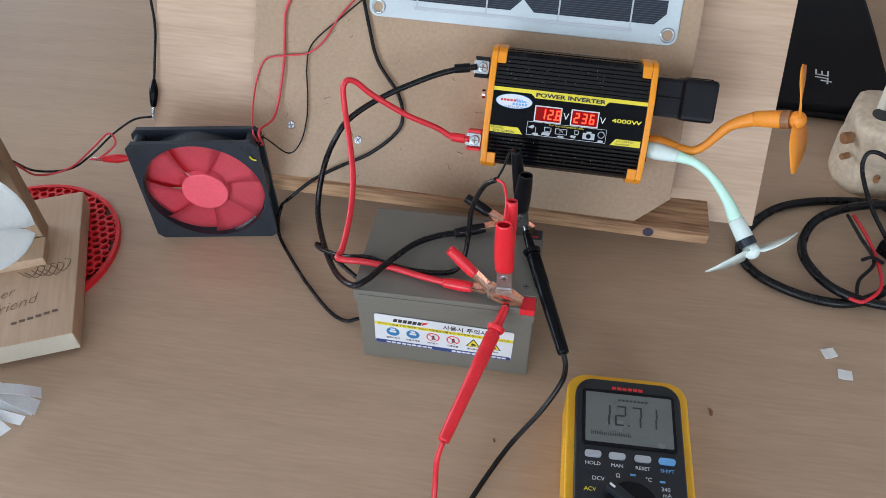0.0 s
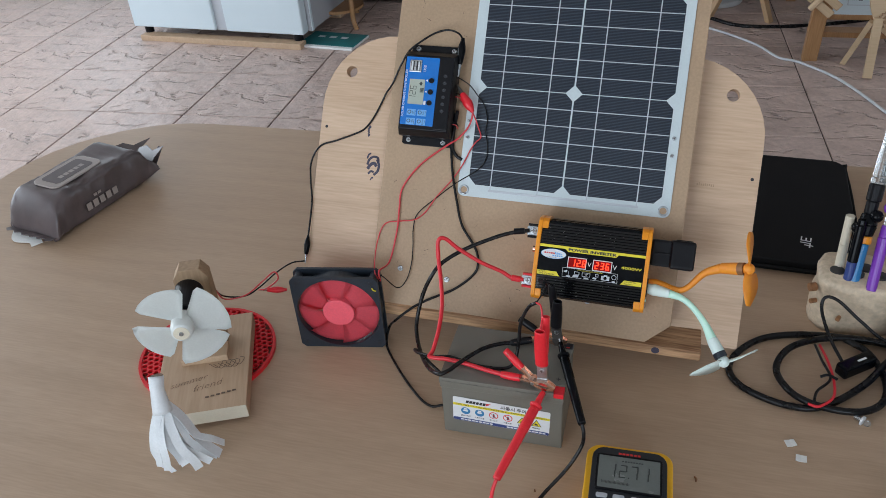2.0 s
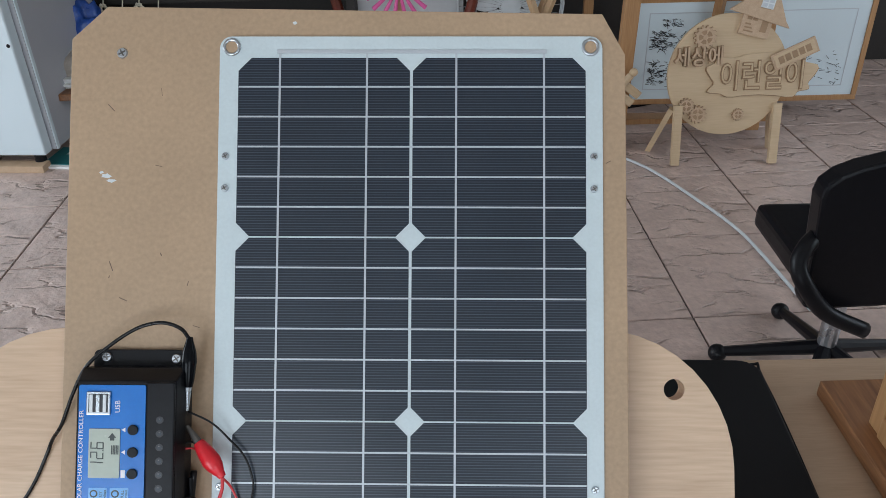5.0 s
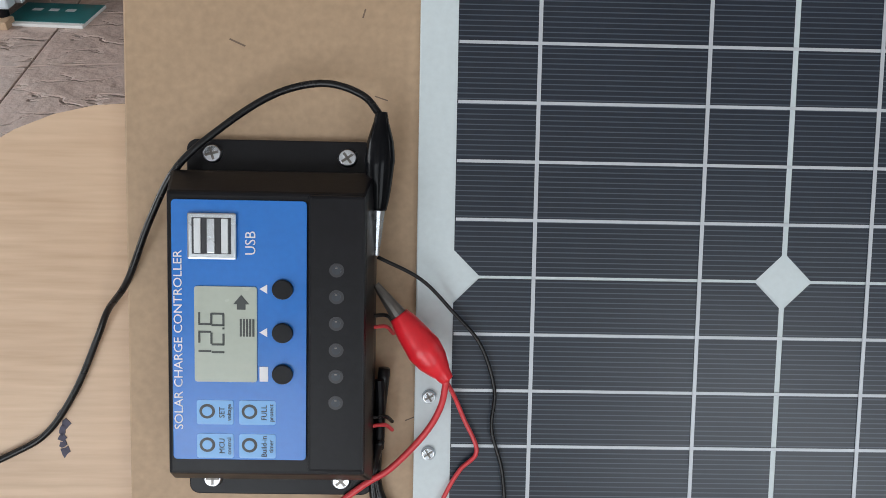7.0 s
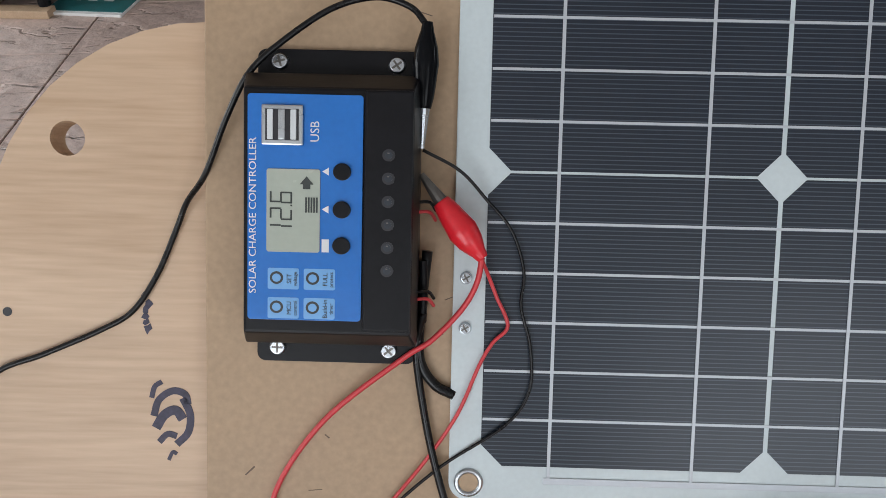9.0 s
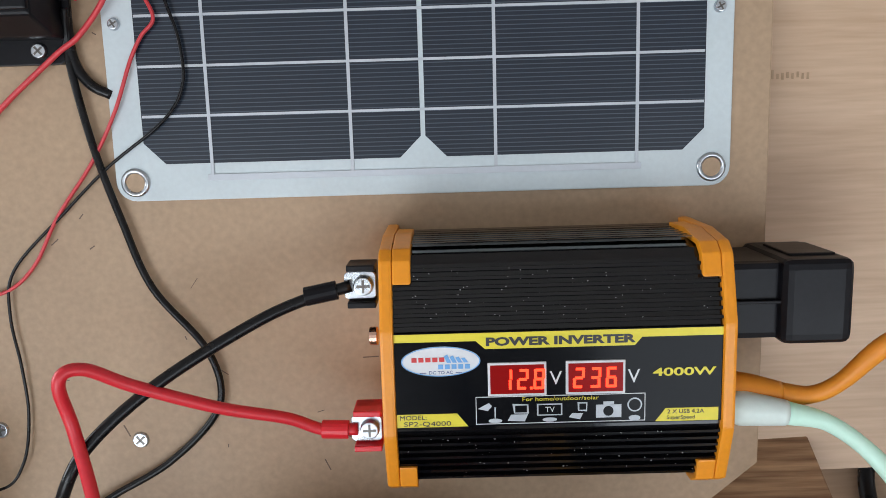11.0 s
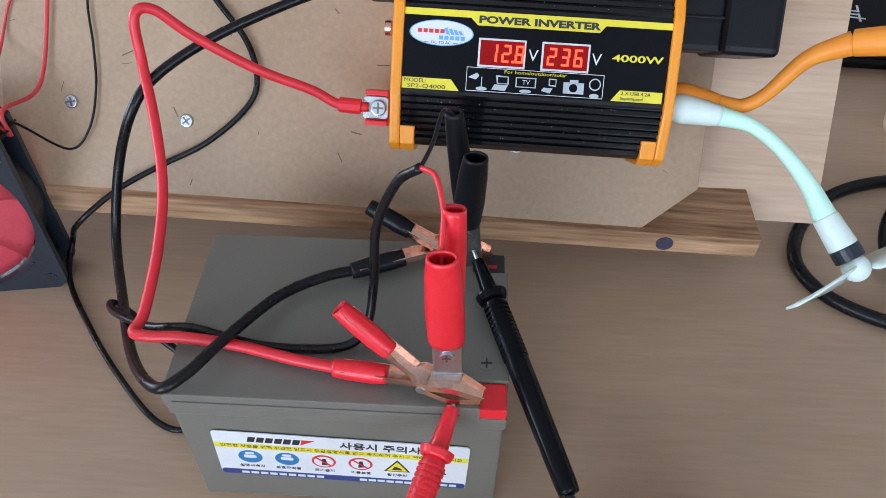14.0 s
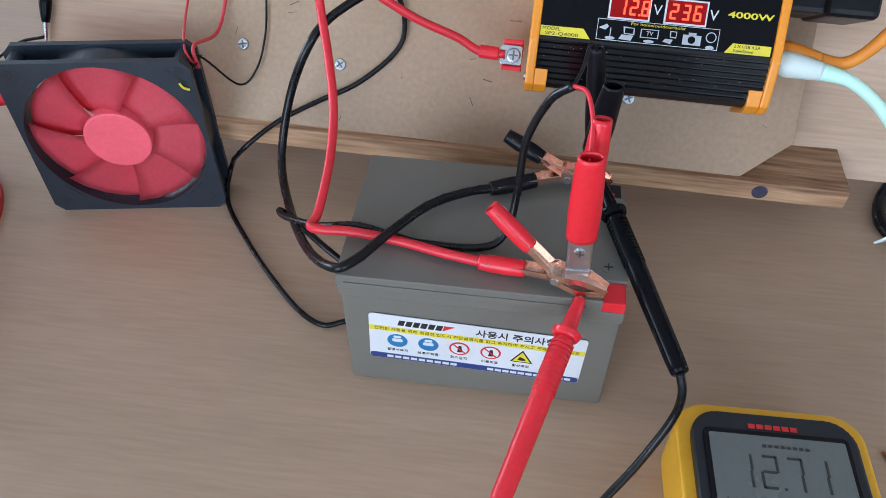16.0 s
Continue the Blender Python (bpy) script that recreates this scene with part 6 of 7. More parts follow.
# ---- wipes pack ----
def wipes_pack():
    m = pose(-0.840, 0.428, 0.0, 0, 0, -11)
    t = thing("wipes_pack", "grey-brown foil pack of wet wipes lying on the table", "wipes pack", m)
    b = bmesh.new()
    rng = random.Random(5)
    rows = []
    ny, nk = 60, 48
    for i in range(ny + 1):
        s = i / ny
        y = -0.130 + 0.260 * s
        e = min(1.0, min(s, 1 - s) / 0.16)
        e = math.sin(e * math.pi / 2) ** 0.7
        hw, hh = 0.060 + 0.005 * (1 - e), 0.004 + 0.034 * e
        row = []
        for k in range(nk):
            a = 2 * math.pi * k / nk
            c, q = math.cos(a), math.sin(a)
            x = hw * math.copysign(abs(c) ** 0.26, c)
            z = hh + hh * math.copysign(abs(q) ** 0.34, q)
            w = 0.0055 * noise.noise(Vector((x * 24, y * 18, z * 24))) + 0.0045 * abs(noise.noise(Vector((x * 48, y * 34, z * 48)))) - 0.0030 * abs(noise.noise(Vector((x * 80 + y * 60, y * 30, z * 70)))) + 0.0035 * (1 - e) * math.sin(x * 190 + i)
            row.append(b.verts.new((x + w, y + w * 0.4, max(0.0005, z + w + 0.010 * (1 - e) * (1 if s > 0.5 else 0.4)))))
        rows.append(row)
    for i in range(ny):
        for k in range(nk):
            b.faces.new((rows[i][k], rows[i][(k + 1) % nk], rows[i + 1][(k + 1) % nk], rows[i + 1][k]))
    b.faces.new(rows[0])
    b.faces.new(rows[-1])
    part("foil_body", b, M_PACK, t, smooth=True)
    for y, s in ((0.130, 1), (-0.130, -1)):
        b = bmesh.new()
        poly = [(-0.058, 0), (0.058, 0)] + [(0.060 - k * 0.010, s * ((0.026 if s > 0 else 0.015) + 0.007 * (k % 2) + (0.020 if k < 2 and s > 0 else 0))) for k in range(13)]
        prism(poly, 0.0, 0.0012, bm=b)
        part("crimped_seam", b, M_PACK, t, m=Matrix.Translation((0, y - s * 0.004, 0.014 if s > 0 else 0.007)) @ pose(0, 0, 0, 46 if s > 0 else -14))
    for x0, y0, lean, turn in ((0.030, 0.128, 52, -18), (-0.030, 0.126, 30, 14)):
        fin = prism([(-0.030, 0.0), (0.032, 0.0), (0.036, 0.020), (0.052, 0.050), (0.020, 0.030), (-0.006, 0.034), (-0.028, 0.022)], 0.0, 0.0010)
        part("torn_flap", fin, M_PACK, t, "crumpled foil flap", m=pose(x0, y0, 0.030, lean, 0, turn))
    part("wipe_edge", tube([(-0.04, -0.130, 0.006), (-0.02, -0.150, 0.004), (0.01, -0.142, 0.003), (0.03, -0.150, 0.002)], 0.006, 6, 6, flat=(0.02, 0.001)), M_PAPER, t, "white wipe edge")
    lid = part("lid", prism(rounded(-0.034, 0.034, -0.078, 0.038, 0.016, 8), 0.0765, 0.0800, 0.0014), M_PACKLID, t, "taupe hinged plastic lid")
    part("lid_window", prism(rounded(-0.024, 0.024, -0.064, 0.024, 0.008, 6), 0.0800, 0.0804), M_PACK, lid)
    b = bmesh.new()
    for k in range(5):
        box(0.002, 0.012, -0.046 + k * 0.012, -0.037 + k * 0.012, 0.0804, 0.0807, bm=b)
    part("print_bars", b, M_PACKLID, lid)
    b = bmesh.new()
    for k in range(5):
        box(0.0, 0.001, -0.060 + k * 0.016, -0.049 + k * 0.016, 0.028, 0.042, bm=b)
    for k in range(2):
        box(0.0, 0.001, -0.038 + k * 0.010, -0.031 + k * 0.010, 0.048, 0.053, bm=b)
    part("print_bars", b, M_PACKLID, t, m=Matrix.Translation((0.0618, 0.01, -0.006)))


wipes_pack()


# ---- laptop sleeve ----
def laptop_sleeve():
    t = thing("laptop_sleeve", "flat black zipped laptop sleeve with a small pale mark", "sleeve", pose(0.46, 0.590, 0, 0, 0, -3))
    poly = rounded(-0.20, 0.095, -0.168, 0.178, 0.028, 6)
    part("sleeve", prism(poly, 0.0, 0.022, 0.007, seg=3), M_BAG, t)
    part("seam", tube([(-0.19, -0.171, 0.011), (0.07, -0.171, 0.011), (0.094, -0.15, 0.011), (0.098, 0.15, 0.011), (0.07, 0.180, 0.011), (-0.19, 0.180, 0.011)], 0.0022, 6, 6), M_BAG, t)
    b = bmesh.new()
    for k, (x, y, dx, dy) in enumerate(((0.0, 0.0, 0.014, 0.002), (0.007, -0.006, 0.013, 0.002), (0.014, -0.011, 0.002, 0.014), (0.0, 0.006, 0.002, 0.012), (0.007, 0.006, 0.002, 0.010), (0.014, 0.006, 0.002, 0.012), (0.0, 0.006, 0.014, 0.002))):
        box(x, x + dx, y, y + dy, 0, 0.0004, bm=b)
    part("pale_mark", b, M_WHITEPRINT, t, m=pose(0.007, -0.112, 0.0219, 0, 0, -8))


laptop_sleeve()


# ---- root-wood pen holder and its pens ----
def pen_holder(x, y, label, sx, sy, h, seed):
    t = thing("pen_holder", label, "pen holder", Matrix.Translation((x, y, 0)))
    b = bmesh.new()
    n, m = 40, 14
    rows = []
    for i in range(m + 1):
        s = i / m
        k = 0.92 + 0.13 * math.sin(math.pi * (0.10 + 0.6 * s))
        k *= 0.90 if s > 0.97 else 1
        row = []
        for j in range(n):
            a = 2 * math.pi * j / n
            q = 1 + 0.16 * noise.noise(Vector((math.cos(a) * 1.4 + seed, math.sin(a) * 1.4, s * 1.2))) + 0.05 * noise.noise(Vector((math.cos(a) * 4, math.sin(a) * 4 + seed, s * 4)))
            ca, sa = (math.copysign(abs(f(a)) ** 0.62, f(a)) * 0.93 for f in (math.cos, math.sin))
            row.append(b.verts.new((sx * k * q * ca, sy * k * q * sa, h * s + 0.004 * (s > 0.6) * noise.noise(Vector((math.cos(a) * 2, math.sin(a) * 2, seed))))))
        rows.append(row)
    for i in range(m):
        for j in range(n):
            b.faces.new((rows[i][j], rows[i][(j + 1) % n], rows[i + 1][(j + 1) % n], rows[i + 1][j]))
    b.faces.new(rows[0])
    top = b.faces.new(rows[-1])
    part("root_block", b, M_LOG, t, smooth=True)
    return t


PH = pen_holder(0.513, 0.326, "pale bare root-wood block used as a pen holder", 0.055, 0.046, 0.084, 2.0)
for px_, py_ in ((-0.030, -0.008), (-0.006, -0.012), (0.008, 0.004), (0.024, -0.012)):
    part("bore", rod((px_, py_, 0.0830), (px_, py_, 0.0868), 0.0095, seg=18), M_BLKPRINT, PH)
for a, z, r in ((205, 0.062, 0.0062), (212, 0.042, 0.0035), (250, 0.030, 0.003)):
    ca, sa = math.cos(radians(a)), math.sin(radians(a))
    part("knot_hole", rod((0.060 * ca, 0.043 * sa, z), (0.069 * ca, 0.050 * sa, z), r, seg=14), M_BROWNWOOD, PH)
pen_holder(0.625, 0.345, "second pale root-wood block beside the pen holder", 0.050, 0.060, 0.060, 5.0)


def stick(name, label, p, q, segs, category="pen"):
    """An upright pen from p to q, out of segments (end share, radius, material, part name)."""
    t = thing(name, label, category, Matrix.Translation(p))
    d = Vector(q) - Vector(p)
    s0 = 0.0
    for s1, r0, r1, mm, nm in segs:
        part(nm, rod(d * s0, d * s1, r0, r1, 18, r=min(r0, r1) * 0.2), mm, t)
        s0 = s1
    return t


TORCH = stick("torch_lighter", "slim black torch lighter with a clear tip standing in the holder", (0.500, 0.300, 0.075), (0.521, 0.392, 0.266), ((0.28, 0.0085, 0.0085, M_CYAN, "fuel_tube"), (0.33, 0.0105, 0.0105, M_ORANGE, "orange_ring"), (0.40, 0.0100, 0.0125, M_GLOSSBLK, "trigger_block"), (0.47, 0.0125, 0.0095, M_GLOSSBLK, "shoulder"), (0.55, 0.0080, 0.0080, M_BLACK, "waist"), (0.66, 0.0098, 0.0098, M_BLACK, "neck"), (0.70, 0.0096, 0.0096, M_GLASS, "clear_collar"), (1.0, 0.0090, 0.0066, M_GLASS, "clear_tip")), "lighter")
for bx, by, bz in ((-0.004, 0.028, 0.076), (0.016, 0.034, 0.092)):
    part("trigger_knob", ball((bx, by, bz), 0.0085), M_GLOSSBLK, TORCH, smooth=True)
stick("pen", "dark blue and black capped pen standing in the holder", (0.494, 0.300, 0.078), (0.497, 0.322, 0.168), ((0.35, 0.0062, 0.0062, M_NAVY, "barrel"), (0.92, 0.0068, 0.0066, M_GLOSSBLK, "cap"), (1.0, 0.0060, 0.0050, M_GLOSSBLK, "cap_top")))
PURPLE_PEN = stick("pen", "purple pen with a ball top standing in the holder", (0.521, 0.286, 0.080), (0.529, 0.328, 0.172), ((0.72, 0.0066, 0.0074, M_PURPLE, "barrel"), (0.88, 0.0070, 0.0058, M_PURPLE, "shoulder"), (1.0, 0.0048, 0.0042, M_GLASS, "neck")))
part("ball_end", ball((0.0085, 0.0480, 0.1010), 0.0082), M_PURPLE, PURPLE_PEN, smooth=True)
stick("craft_stick", "flat cream wooden stick standing in the holder", (0.487, 0.330, 0.076), (0.486, 0.338, 0.163), ((0.5, 0.0062, 0.0062, M_CREAM, "lower_half"), (1.0, 0.0062, 0.0060, M_CREAM, "upper_half")), "stick")
stick("craft_stick", "flat cream wooden stick leaning out of the holder", (0.545, 0.315, 0.074), (0.600, 0.336, 0.100), ((0.5, 0.006, 0.006, M_CREAM, "lower_half"), (1.0, 0.006, 0.0058, M_CREAM, "upper_half")), "stick")
stick("marker", "red and white marker standing in the root-wood block", (0.628, 0.345, 0.050), (0.598, 0.372, 0.160), ((0.45, 0.007, 0.007, M_PWHITE, "barrel"), (1.0, 0.0078, 0.0070, M_REDRUB, "cap")), "marker")
stick("marker", "short red and white marker in the root-wood block", (0.620, 0.332, 0.050), (0.588, 0.345, 0.115), ((0.45, 0.007, 0.007, M_PWHITE, "barrel"), (1.0, 0.0078, 0.0070, M_REDRUB, "cap")), "marker")
stick("marker", "orange marker in the root-wood block", (0.645, 0.350, 0.050), (0.632, 0.362, 0.115), ((0.8, 0.007, 0.007, M_ORANGE, "barrel"), (1.0, 0.0072, 0.0060, M_PWHITE, "cap")), "marker")

# ---- cable coil beside the pen holder ----
cable("coiled_cable", "thick black cable lying in loops on the table", [(0.62, 0.215, 0.006), (0.565, 0.262, 0.006), (0.524, 0.270, 0.006), (0.470, 0.271, 0.006), (0.420, 0.262, 0.005), (0.385, 0.243, 0.005), (0.357, 0.208, 0.005), (0.349, 0.175, 0.005), (0.367, 0.146, 0.005), (0.413, 0.126, 0.005), (0.457, 0.130, 0.006), (0.510, 0.172, 0.012), (0.560, 0.235, 0.018), (0.625, 0.275, 0.016)], 0.0046, M_CABLE, seg=12)
cable("coiled_cable", "thick black cable loop lying over another", [(0.620, 0.225, 0.012), (0.560, 0.255, 0.014), (0.510, 0.262, 0.014), (0.463, 0.252, 0.013), (0.425, 0.226, 0.012), (0.407, 0.182, 0.012), (0.423, 0.142, 0.012), (0.456, 0.124, 0.012), (0.500, 0.126, 0.010), (0.530, 0.150, 0.008), (0.540, 0.190, 0.008), (0.528, 0.238, 0.010), (0.500, 0.262, 0.012)], 0.0046, M_CABLE, seg=12)
cable("black_cable", "thin black cable arching over the pen holder front", [(0.488, 0.205, 0.020), (0.474, 0.230, 0.035), (0.462, 0.258, 0.058), (0.464, 0.268, 0.074), (0.480, 0.264, 0.074), (0.510, 0.254, 0.052), (0.545, 0.244, 0.030), (0.60, 0.235, 0.018)], 0.0022, M_CABLE)
cable("red_lead", "thin red wire bundled with the black cable", [(0.466, 0.240, 0.014), (0.471, 0.205, 0.018), (0.474, 0.170, 0.018), (0.470, 0.138, 0.018), (0.452, 0.120, 0.016), (0.440, 0.124, 0.014)], 0.0018, M_CABLERED)
cable("black_lead", "thin black wire bundled with the red wire", [(0.460, 0.240, 0.014), (0.464, 0.205, 0.018), (0.470, 0.170, 0.019), (0.452, 0.145, 0.018), (0.446, 0.124, 0.016)], 0.0018, M_CABLE)
tagged(part("cable_tie", tube([(0.458, 0.170, 0.020), (0.467, 0.172, 0.023), (0.478, 0.169, 0.020)], 0.0018, 8, 4), M_BLACK), "black tie round the wire bundle", "tie")
sw = thing("inline_plug", "black inline plug with a pale stripe on the cable", "plug", pose(0.505, 0.205, 0.016, 0, 0, 38))
part("body", box(-0.026, 0.026, -0.009, 0.009, -0.008, 0.009, 0.003), M_GLOSSBLK, sw)
part("stripe", box(0.0, 0.014, -0.003, 0.000, 0.0089, 0.0093), M_WHITEPRINT, sw)

# ---- right side of the table ----
def small_things():
    t = thing("radio", "navy speaker case with a pale dotted grille", "radio", pose(0.600, 0.190, 0, 0, 0, -16))
    part("case", box(-0.048, 0.048, -0.055, 0.115, 0, 0.055, 0.012, 3), M_SPEAKER, t)
    part("grille", box(-0.040, 0.040, -0.0575, -0.0540, 0.007, 0.046, 0.0012), M_GRILLE, t, "pale front grille")
    for i in range(6):
        for j in range(3):
            x, z = -0.030 + i * 0.012, 0.0145 + j * 0.012
            part("grille_dot", rod((x, -0.0570, z), (x, -0.0580, z), 0.0040, seg=10), M_FANBLK, t)
    part("top_groove", prism(rounded(-0.036, 0.036, -0.042, 0.10, 0.016), 0.0545, 0.0556, 0.0004), M_SPEAKER, t)
    t = thing("plank", "flat pale pine board with dark writing lying on the table", "board", pose(0.498, 0.0, 0, 0, 0, -10))
    poly = [(0.004, -0.28), (0.22, -0.28), (0.22, 0.012), (0.028, 0.012), (0.014, 0.008), (0.004, -0.008)]
    part("board", prism(poly, 0, 0.016, 0.0015), M_PINE, t)
    b = bmesh.new()
    for k in range(5):
        box(0.032 + 0.011 * k, 0.040 + 0.011 * k, -0.135, -0.124, 0.016, 0.0163, bm=b)
        box(0.030 + 0.011 * k, 0.038 + 0.011 * k, -0.165, -0.154, 0.016, 0.0163, bm=b)
    part("writing_bars", b, M_BLKPRINT, t, "dark handwriting")
    t = thing("indicator_lamp", "small clear lamp with a steel thread lying on the table", "lamp", pose(0.505, 0.117, 0.0045, 0, 0, 25))
    part("thread", rod((-0.006, 0.010, 0), (-0.002, 0.002, 0), 0.0028, seg=14), M_STEEL, t)
    part("flange", rod((-0.0022, 0.002, 0), (-0.0012, 0.000, 0), 0.0062, 0.0062, 18), M_WHITEPRINT, t)
    part("lens", ball((0.001, -0.004, 0), 0.0042), M_GLASS, t, smooth=True)
    for x, y, a, nm in ((0.417, 0.066, 20, 1.0), (0.427, 0.044, -5, 1.1)):
        t = thing("paper_scrap", "folded scrap of white paper on the table", "paper scrap", pose(x, y, 0, 0, 0, a))
        b = prism([(-0.0062, -0.005), (0.0, -0.0052), (0.0, 0.0052), (-0.006, 0.0050)], 0.0002, 0.0012)
        part("half", b, M_PAPER, t, m=pose(0, 0, 0.0002, 0, 5, 0))
        b = prism([(0.0, -0.0050), (0.0062, -0.0048), (0.006, 0.0046), (0.0, 0.0052)], 0.0002, 0.0012)
        part("half", b, M_PAPER, t, m=pose(0, 0, 0.0002, 0, -8, 0))
    t = tagged(part("wood_splinter", tube([(0.3065, -0.009, 0.0012), (0.3085, -0.012, 0.0016), (0.3080, -0.0155, 0.0012)], 0.0011, 6, 4), M_BROWNWOOD), "tiny dark splinter on the table", "splinter")
    tagged(part("wood_crumb", tube([(0.128, -0.066, 0.001), (0.129, -0.069, 0.0014)], 0.0009, 6, 3), M_BROWNWOOD), "tiny dark crumb on the table", "splinter")
    # picture frame standing on a dark plank
    t = thing("stand_plank", "dark striped wooden plank under a picture frame", "plank", pose(0.664, 0.575, 0, 0, 0, 1))
    part("plank", box(-0.030, 0.20, -0.22, 0.14, 0, 0.024, 0.002), M_BROWNWOOD, t)
    t = thing("framed_canvas", "blank white canvas in an oak frame leaning on the table", "picture", pose(0.674, 0.505, 0.024, 0, 0, 2))
    part("side_post", box(-0.011, 0.011, 0.105, 0.130, 0, 0.62, 0.002), M_OAK_Z, t)
    part("side_post", box(-0.011, 0.011, -0.345, -0.32, 0, 0.62, 0.002), M_OAK_Z, t)
    part("bottom_rail", box(-0.014, 0.014, -0.345, 0.105, 0.0, 0.030, 0.002), M_OAK_Z, t)
    part("top_rail", box(-0.011, 0.011, -0.32, 0.105, 0.59, 0.62, 0.002), M_OAK_Z, t)
    part("middle_rail", box(-0.012, 0.012, -0.32, 0.105, 0.318, 0.345, 0.002), M_BROWNWOOD, t, "dark cross rail")
    part("canvas", box(0.002, 0.008, -0.32, 0.105, 0.03, 0.318, 0.001), M_PAPER, t, "blank white sheet")


small_things()


# ---- the far side of the room ----
def fridge():
    t = thing("refrigerator", "white side-by-side refrigerator on a low wooden skid", "refrigerator", pose(-1.650, 3.085, FLOOR, 0, 0, -3.2))
    W, D, H = 1.09, 0.72, 1.80
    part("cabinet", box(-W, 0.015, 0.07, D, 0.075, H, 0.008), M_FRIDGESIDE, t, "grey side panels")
    for x0, x1 in ((-W, -0.545), (-0.475, 0.0)):
        d = part("door", box(x0, x1, 0.0, 0.065, 0.075, H, 0.010, 3), M_FRIDGE, t)
        for x in ((x0 + 0.016, x1 - 0.016) if x0 > -0.6 else ()):
            part("door_plug", rod((x, -0.001, 0.565), (x, 0.004, 0.565), 0.008, seg=16), M_BLACK, d)
    part("grip_channel", box(-0.545, -0.475, 0.018, 0.065, 0.075, H), M_BUSBAR, t, "pale grey grip channel")
    part("side_trim", box(0.012, 0.020, 0.075, 0.095, 0.075, H, 0.002), M_FRIDGE, t)
    for x in (-W + 0.06, -0.06):
        part("foot", rod((x, 0.05, 0.03), (x, 0.05, 0.075), 0.025, seg=16), M_BLACK, t)
    s = thing("wooden_skid", "low pale wooden skid under the refrigerator", "skid", pose(-1.650, 3.085, FLOOR, 0, 0, -3.2))
    part("rail", box(-W + 0.04, -0.02, -0.02, 0.05, 0.0, 0.032, 0.003), M_PINE, s)
    part("rail", box(-W + 0.04, -0.02, 0.5, 0.57, 0.0, 0.032, 0.003), M_PINE, s)


fridge()


def far_cabinets():
    t = thing("kitchen_cabinet", "white kitchen base cabinets beyond the refrigerator", "cabinet", pose(-3.60, 4.18, FLOOR, 0, 0, -2))
    part("body", box(-1.35, 0.7, 0.05, 0.6, 0.02, 0.85, 0.004), M_FRIDGE, t)
    for k in range(3):
        part("door", box(-1.34 + k * 0.6, -0.75 + k * 0.6, 0.03, 0.05, 0.03, 0.80, 0.003), M_FRIDGE, t)
    part("plinth", box(-1.35, 0.7, 0.06, 0.5, 0.0, 0.02), M_DARKWALL, t)
    s = thing("dark_shelf_unit", "dark wooden shelf unit with jars and a tub", "shelf", pose(-0.75, 3.95, FLOOR))
    part("back_panel", box(-1.15, 0.75, 0.35, 0.37, 0, 1.3), M_DARKWALL, s)
    for z in (0.02, 0.535, 0.90):
        part("shelf_board", box(-1.15, 0.42, -0.06, 0.35, z, z + 0.055, 0.004), M_DARKWALL, s)
    for x in (-1.15, 0.38):
        part("side", box(x, x + 0.04, -0.05, 0.35, 0, 1.3, 0.003), M_DARKWALL, s)
    top = FLOOR + 0.59
    tub = thing("wooden_tub", "red-brown lacquered tub on the dark shelf", "tub", pose(-1.00, 4.05, top))
    part("tub", tube([(0, 0, 0), (0, 0, 0.10), (0, 0, 0.26)], [0.135, 0.14, 0.145], 28, 5), M_BARREL, tub, smooth=True)
    for z in (0.05, 0.065):
        part("hoop", rod((0, 0, z), (0, 0, z + 0.008), 0.142, seg=28), M_PINE, tub)
    rng = random.Random(9)
    cols = (M_YELLOW, M_CREAM, M_BLACK, M_PWHITE, M_ORANGE, M_DARKSTEEL)
    for k in range(9):
        x = -1.72 + 0.065 * k if k < 7 else -0.74 + 0.11 * (k - 7)
        j = thing("jar", "small jar standing on the dark shelf", "jar", pose(x, 3.98 + rng.uniform(-.02, .05), top), "jars on the shelf")
        h = rng.uniform(0.09, 0.16)
        part("glass", rod((0, 0, 0), (0, 0, h), 0.026, 0.025, 18, r=0.003), cols[k % 6], j)
        part("lid", rod((0, 0, h), (0, 0, h + 0.02), 0.023, seg=18, r=0.002), M_PWHITE, j)
    for k in range(4):
        f = thing("dried_flower", "dried pale flower hanging from the dark shelf", "flower", pose(-1.58 + 0.09 * k, 3.87, top - 0.06 - 0.03 * (k % 2)), "dried flowers")
        part("stem", rod((0, 0, 0), (0.02, 0, 0.08), 0.003), M_CREAM, f)
        b = bmesh.new()
        for q in range(6):
            ball((0.016 * math.cos(q), 0.0, -0.006 + 0.016 * math.sin(q)), 0.011, bm=b, sub=1)
        part("petals", b, M_CREAM, f)


far_cabinets()


